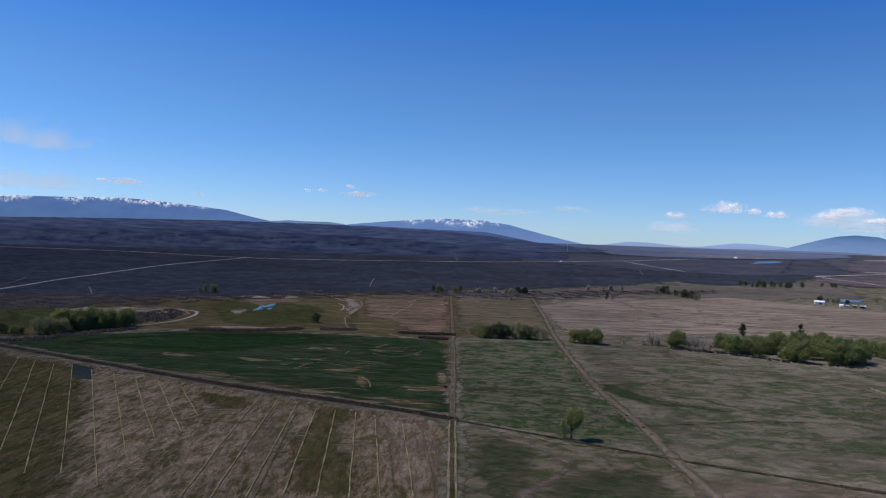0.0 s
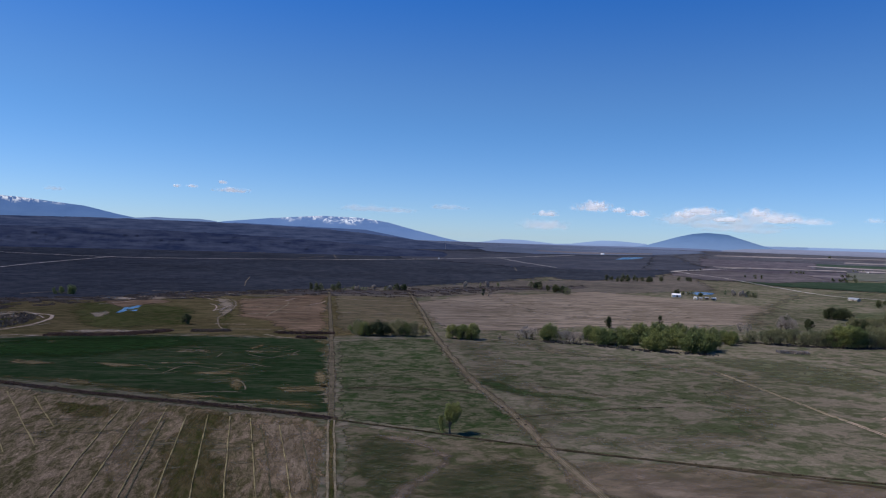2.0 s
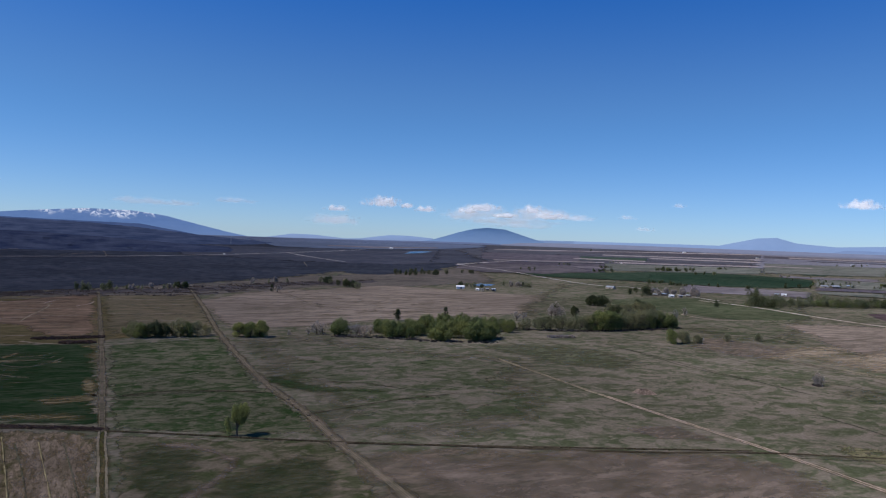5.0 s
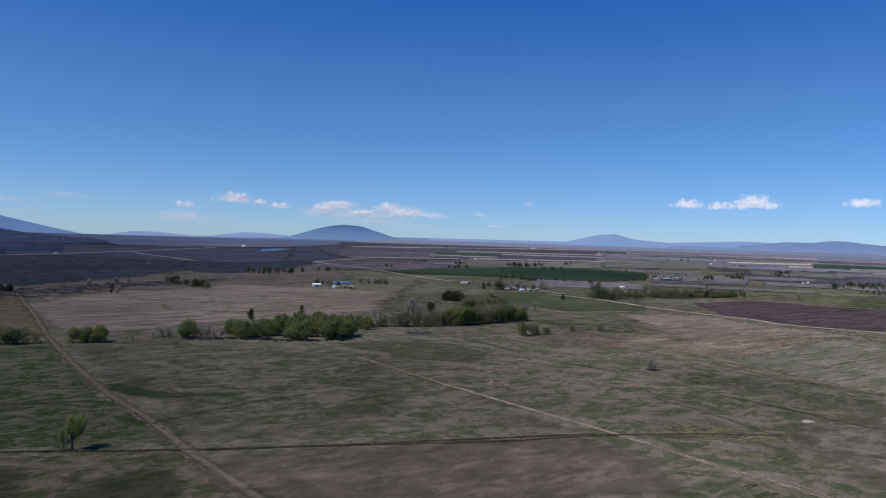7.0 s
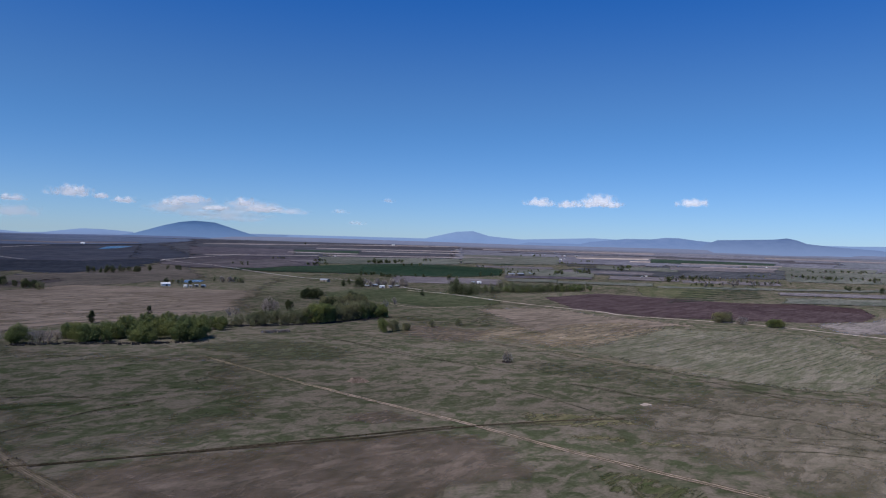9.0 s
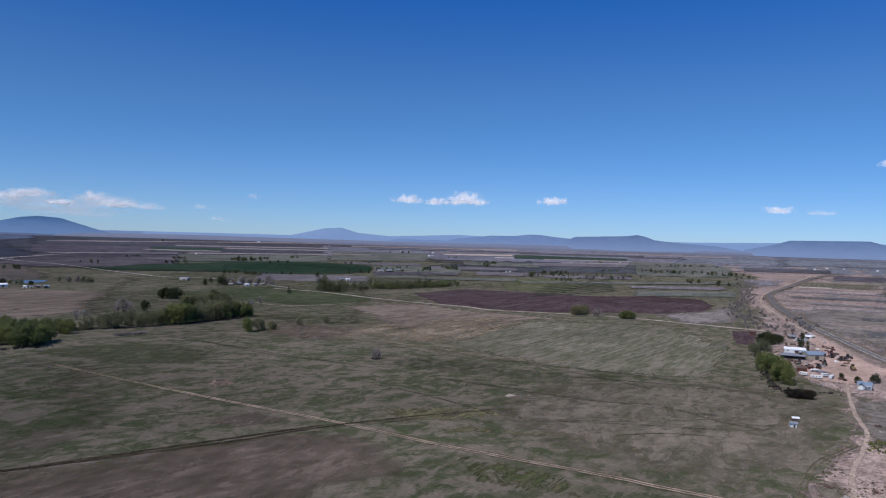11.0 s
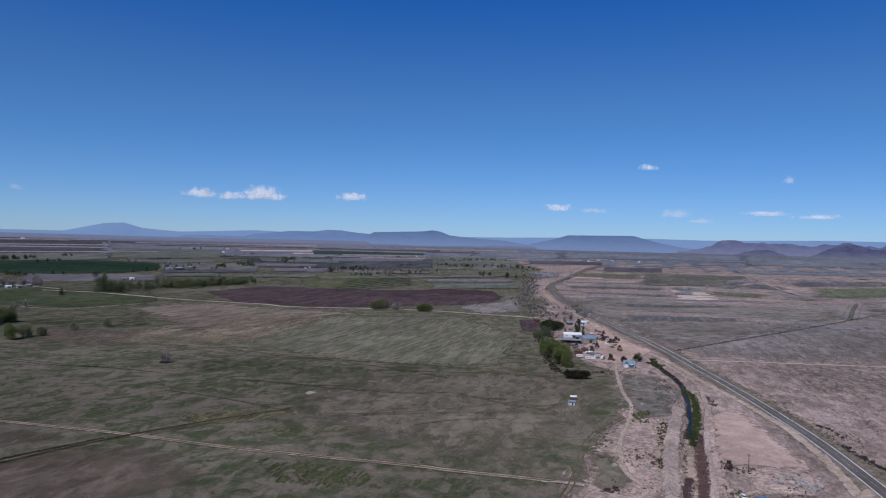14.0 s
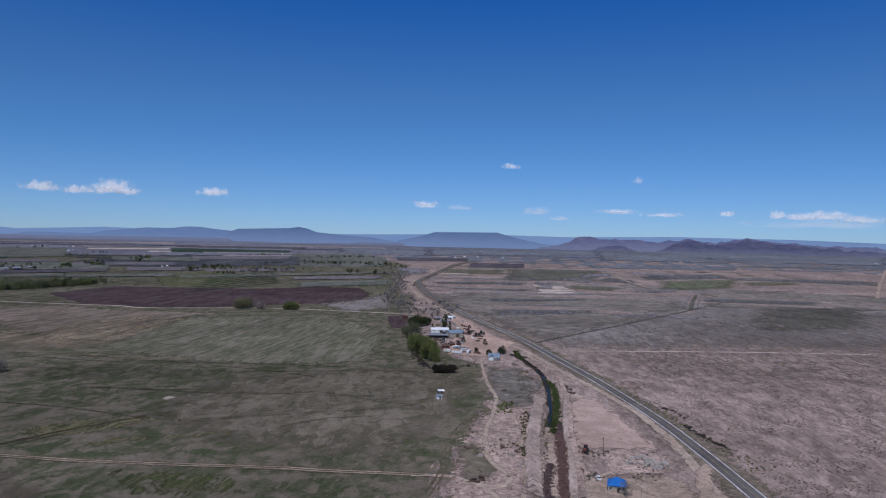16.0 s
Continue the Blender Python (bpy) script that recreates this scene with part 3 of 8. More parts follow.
patch("dark_range", [(2573, 135), (2476, -259), (2343, -784), (2138, -1142), (1913, -1023), (2042, -529), (2105, -139)], M_RANGE_DARK, "greyer far stretch of rangeland", 10, "plain")
patch("alkali_flat", [(1869, -109), (1800, -189), (1595, -205), (1432, -107)], M_PALE, "pale alkali flat", 8, "plain")
patch("alkali_flat", [(2222, -233), (2230, -441), (2163, -527), (2048, -311)], M_PALE, "pale alkali flat among dark scrub", 8, "plain")

patch("flecked_range", [(775, -41), (938, -144), (1241, -360), (1335, -746), (1345, -1137), (464, -395), (535, -288), (547.7, -185.4), (536.4, -120.4), (580.3, -89.8)], M_FLECK, "rangeland flecked with dark low sage", 12, "plain")
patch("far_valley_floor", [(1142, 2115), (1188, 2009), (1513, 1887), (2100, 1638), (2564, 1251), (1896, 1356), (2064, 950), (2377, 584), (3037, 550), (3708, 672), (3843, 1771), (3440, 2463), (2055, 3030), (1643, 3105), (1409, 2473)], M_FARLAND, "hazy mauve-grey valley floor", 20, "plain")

# fields
patch("hay_field", [(-601, 702), (-358, 582), (-235.8, 516.2), (-138.9, 467.3), (-59.9, 435.3), (7.4, 402.1), (5.2, 283.7), (3.3, 179.1), (-194.4, 166.8)], M_HAY, "mown hay field with brown stubble", 2)
patch("green_hay", [(-591, 691), (-355, 576), (-239.6, 515.5), (-178.9, 383.1), (-132.8, 270.1), (-91.1, 173.2), (-194.4, 166.8)], M_HAY_DARK, "darker green part of the mown hay field", 4)
patch("green_hay", [(-78.9, 435.3), (-44.1, 417.9), (-23.9, 280.8), (-65.5, 276.7)], M_HAY_DARK, "greener strip of the mown hay field", 5)
patch("green_hay", [(-161.1, 456.7), (-111.0, 445.4), (-110.4, 405.5), (-137.1, 408.1)], M_HAY_DARK, "greener corner of the mown hay field", 5)
patch("pale_stubble", [(-42.0, 416.3), (2.9, 404.6), (6.5, 287.8), (-17.5, 281.2)], M_STUBBLE, "pale pinkish stubble of the hay field", 5)
patch("pale_stubble", [(-99.9, 429.5), (-81.1, 427.2), (-76.2, 301.7), (-92.3, 304.4)], M_STUBBLE, "pale stubble strip between windrows", 4)
patch("wet_patch", [(-271.1, 527.3), (-248.6, 513.7), (-231.4, 476.3), (-247.1, 481.1)], M_WETSOIL, "shallow wet patch in the hay", 1.5)
patch("alfalfa_field", [(-621, 726), (-379, 614), (-351, 663), (-247, 720), (-150, 733), (-44, 724), (13, 715), (9.1, 415.1), (-62.1, 450.2), (-145.2, 488.1), (-245.6, 537.2), (-372, 603)], M_ALFALFA, "dark green alfalfa field streaked with dry patches", 3)
patch("deep_alfalfa", [(-356, 626), (-243, 708), (-125, 723), (-90, 682), (-163, 609), (-246, 590), (-315, 604)], M_ALFALFA_DEEP, "deep green part of the alfalfa", 5)
patch("dry_margin", [(-247.6, 541.6), (-146.3, 491.7), (-62.5, 453.3), (9.1, 415.1), (6.0, 444.0), (-49.6, 466.9), (-116.3, 497.1), (-203.4, 538.7)], M_MARGIN, "dry brown margin along the ditch", 5)
patch("dry_margin", [(-7, 713), (13, 711), (9.2, 416.4), (-1.3, 466.5), (4.3, 568.2)], M_MARGIN, "dry margin beside the farm track", 4)
patch("dry_streaks", [(-222, 626), (-119, 693), (7, 698), (8.0, 436.9), (-49.1, 462.0), (-120.1, 496.5)], M_STREAK, "tan dry streaks in the alfalfa", 6)
patch("dry_streaks", [(-358, 612), (-243, 708), (-200, 704), (-229, 644), (-301, 577)], M_STREAK, "tan dry streaks in the alfalfa", 4)
patch("dry_streaks", [(-228.6, 500.5), (-128.1, 455.5), (2.6, 396.6), (2.9, 283.5), (-101.6, 273.1), (-162.0, 362.9)], M_STREAK, "pale dry streaks in the hay stubble", 6)
patch("green_pasture", [(128, 724), (216, 729), (298, 600), (357, 544), (349, 506), (259.5, 346.3), (175.1, 323.9), (111.8, 353.5), (58.2, 389.3), (122.8, 419.6), (118.7, 523.1)], M_PASTURE, "greenish grazed pasture with tan streaks", 8)
patch("meadow_field", [(17, 704), (120, 729), (110.2, 502.5), (115.1, 403.6), (112.8, 363.5), (64.9, 381.1), (12.9, 405.4)], M_MEADOW, "green and tan meadow", 2)
patch("lower_meadow", [(12.7, 395.6), (63.3, 371.4), (112.8, 354.1), (113.3, 294.4), (95.0, 184.8), (8.3, 179.4)], M_LOWER, "brown meadow with dark green wet hollows", 2)
patch("red_field", [(-120, 1124), (17, 1258), (12, 768), (-35, 764), (-59, 847), (-98, 894)], M_RED, "reddish brown stubble field", 4)
patch("brown_field", [(22, 1225), (161, 1228), (132, 800), (15, 752)], M_BROWN, "brown and green stubble field", 4)
patch("tan_field", [(145, 1131), (242, 1269), (334, 1344), (530, 1303), (686, 1295), (646, 1039), (502, 848), (343, 840), (135, 765)], M_TAN, "pale tan dry grass field", 6)
patch("tan_field", [(300, 1278), (590, 1463), (733, 1283), (852, 1132), (655, 899), (498, 869), (302, 982)], M_TAN, "pale tan dry grass slope", 6)
patch("thicket_floor", [(-654, 938), (-628, 1015), (-495, 1075), (-339, 1124), (-176, 1232), (22, 1392), (20, 1284), (-162, 1137), (-294, 1062), (-383, 1007), (-431, 908), (-464, 861), (-539, 774)], M_THICKET, "dark purple-grey brushland along the creek", 5, "brush")
patch("thicket_floor", [(-288, 1186), (-149, 1277), (50, 1356), (179, 1404), (398, 1553), (650, 1640), (603, 1519), (361, 1405), (161, 1259), (-59, 1222), (-209, 1156)], M_THICKET, "dark brushland at the edge of the plain", 5, "brush")
patch("green_bottom", [(-566, 812), (-506, 887), (-396, 892), (-318, 872), (-304, 800), (-354, 712), (-419, 631)], M_BOTTOMG, "green grass along the creek bottom", 5)
patch("green_bottom", [(-343, 1032), (-254, 1069), (-140, 984), (-120, 803), (-213, 752), (-267, 785)], M_BOTTOMG, "green and brown grass of the creek bottom", 6)
patch("green_bottom", [(-135, 1070), (-110, 1036), (-83, 760), (-112, 752)], M_BOTTOMG, "dark green grass beside a bare bank", 4)
patch("sand_bank", [(-486, 853), (-440, 912), (-327, 917), (-297, 854), (-352, 824), (-432, 827)], M_SAND, "bare tan ground by the creek", 4)
patch("sand_bank", [(-353, 1086), (-241, 1168), (-172, 1143), (-248, 1044)], M_SAND, "bare tan ground of the creek bottom", 4)
patch("sand_bank", [(-267, 750), (-218, 769), (-134, 774), (-153, 750), (-219, 732)], M_SAND, "dry tan strip above the alfalfa", 3)
patch("sand_bank", [(-275, 914), (-250, 945), (-235, 875), (-254, 844)], M_SAND, "bare ground beside the pond", 3)
patch("dry_streaks", [(-114, 1107), (15, 1222), (12, 777), (-48, 775)], M_STREAK, "tan streaks in the stubble", 4)
patch("dry_streaks", [(165, 1152), (327, 1317), (672, 1267), (635, 1038), (492, 861), (170, 782)], M_STREAK, "pale streaks of dry grass", 6)
patch("green_pasture", [(640, 1012), (1069, 1493), (1322, 1553), (1583, 1328), (1449, 1046), (722, 519), (659, 595), (680, 679), (549, 687), (535, 817)], M_PASTURE, "greyish green grazing land beyond the grove", 8)
patch("dry_streaks", [(25, 1204), (154, 1214), (130, 809), (17, 761)], M_STREAK, "tan streaks in the stubble", 4)
patch("green_flush", [(317.3, 181.8), (314.5, 111.5), (285.0, 77.3), (276.0, 148.5)], M_STRIP2, "greener pasture beyond the dirt road", 8)
patch("brown_lower", [(115.9, 328.9), (170.0, 314.3), (246.4, 284.3), (308.4, 254.3), (187.1, 152.2), (86.0, 177.9), (108.1, 290.6)], M_BROWNPAST, "brown grazed pasture below the ditch", 5)
patch("pale_grazing", [(610, 467), (811, 512), (966, 471), (922, 362), (696, 339), (608, 383)], M_TAN2, "pale dry grazing land", 8)
patch("pale_grazing", [(601, 543), (788, 541), (850, 483), (677, 450), (580, 463)], M_TAN2, "pale dry grazing land", 8)
patch("tan_grazing", [(890, 699), (1037, 668), (992, 516), (992, 369), (774, 417), (694, 416), (746, 531)], M_TAN, "pinkish tan dry grazing land", 8)
patch("row_field", [(633, 372), (923, 397), (1015, 225), (830, 121), (606, 99), (584, 187), (598, 291)], M_ROWS, "pale green field in uneven rows", 6)
patch("stubble_field", [(610, 467), (829, 523), (956, 485), (967, 416), (759, 377), (640, 376)], M_TAN2, "pinkish tan stubble corner", 6)
for k in range(40):
    y = 112 + 8.3 * k + rng.uniform(-2.5, 2.5)
    x0, x1 = np.interp(y, (100, 148, 237, 346, 459), (760, 640, 600, 640, 665)) + rng.uniform(-12, 60), np.interp(y, (100, 123, 375, 434), (980, 1001, 1045, 970)) - rng.uniform(0, 90)
    strip("crop_row", [(x0, y + 0.06 * (800 - x0)), ((x0 + x1) / 2, y + 0.06 * (800 - (x0 + x1) / 2) + rng.uniform(-2, 2)), (x1, y + 0.06 * (800 - x1))], rng.uniform(2.0, 5.5), M_STREAK2 if k % 3 else M_ROWPALE, "green row in the stubble" if k % 3 else "pale row in the stubble", "crop row", rag=0.8)
patch("worn_pasture", [(439.3, 228.6), (539.1, 193.2), (592, 122), (608, 75), (595.9, 45.5), (591.7, 3.9), (495.6, -1.7), (425.3, 11.9), (365.9, 21.2), (322.9, 28.5), (323.7, 54.7), (340.1, 109.1), (366.6, 170.0)], M_PALEPAST, "worn greyish pasture beside the farm", 6)
patch("yellow_grass", [(329.5, 222.8), (370.4, 184.3), (388.1, 138.0), (391.0, 94.1), (370.5, 137.8), (342.6, 184.8)], M_YELLOW, "yellowish grass strip", 3)
patch("ploughed_field", [(1222, 784), (1437, 781), (1460, 561), (1501, 417), (1522, 274), (1416, 235), (1272, 228), (1168, 285), (1125, 349), (1035, 475), (1041, 610)], M_PURPLE, "dark purple-brown ploughed pivot field", 3)
patch("ploughed_dark", [(1442, 518), (1587, 389), (1574, 283), (1431, 238), (1438, 352)], M_PURPLE_DARK, "darker damp edge of the ploughed field", 3)
patch("bare_corner", [(1147, 280), (1314, 225), (1528, 213), (1136, 149), (1044, 204)], M_GREYRANGE, "bare tan corner beside the ploughed field", 4)
patch("orchard_rows", [(1775, 861), (2017, 760), (1809, 621), (1528, 575), (1475, 696)], M_MUTED, "green field in narrow strips", 3)
patch("dark_paddock", [(1003, 143), (1027, 116), (864, 99), (871, 121)], M_PURPLE, "bare dark paddock", 1)
patch("sand_bank", [(-158, 1108), (-124, 1122), (-114, 1034), (-112, 890), (-135, 949)], M_SAND, "bare sandy bank", 3)
patch("sand_bank", [(-386, 862), (-351, 923), (-332, 894), (-363, 850)], M_SAND, "bare sandy bank by the creek", 3)
for pts in ([(-241, 912), (-243, 932), (-240, 948), (-234, 943), (-235, 921)], [(-244, 940), (-246, 977), (-242, 986), (-238, 964), (-240, 941)], [(-236, 950), (-240, 979), (-238, 1004), (-233, 1006), (-230, 983), (-232, 959)], [(-230, 937), (-229, 952), (-224, 954), (-223, 933)]):
    patch("pond", pts, M_WATER, "small blue pool in the creek bottom", 0.8, "pond")
patch("flooded_field", [(803, 1472), (852, 1497), (876, 1474), (842, 1428), (797, 1420)], M_WATER, "flooded strip behind the white barn", 2, "pond")
patch("pale_slab", [(450.5, 211.5), (459.1, 210.6), (457.2, 203.3), (447.0, 205.8)], M_PALE, "pale bare slab in the grass", 0.5, "ground")

# far farmland, with haze mixed into most of its base colours
palette = [(M_F1, "far grey-brown field"), (M_F2, "far pale dry field"), (M_F3, "far dark green field"), (M_F4, "far purple-grey field"), (M_F5, "far olive field"), (M_F7, "far dark fallow field")]


def ring_at(down):
    """The distance at which the ground lies that many degrees below the eye."""
    lo, hi = 100.0, RM - 1
    for _ in range(40):
        r = (lo + hi) / 2
        if math.degrees(math.atan2(EYE - gz(r, 0), r)) > down:
            lo = r
        else:
            hi = r
    return lo


def far_band(name, az, wide, down, thick, material, label, category="field", rag=4):
    a0, a1 = radians(az - wide / 2), radians(az + wide / 2)
    tilt = rng.uniform(-0.12, 0.12) * thick * 2
    corners = ((a0, down + thick / 2), (a1, down + thick / 2 + tilt), (a1, down - thick / 2 + tilt), (a0, down - thick / 2))
    patch(name, [(ring_at(max(0.345, d)) * math.sin(a), ring_at(max(0.345, d)) * math.cos(a)) for a, d in corners], material, label, rag, category)


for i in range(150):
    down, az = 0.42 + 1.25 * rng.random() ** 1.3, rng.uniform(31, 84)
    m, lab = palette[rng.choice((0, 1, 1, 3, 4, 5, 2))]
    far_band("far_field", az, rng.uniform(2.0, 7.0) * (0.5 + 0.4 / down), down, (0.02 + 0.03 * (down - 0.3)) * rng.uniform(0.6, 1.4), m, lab)
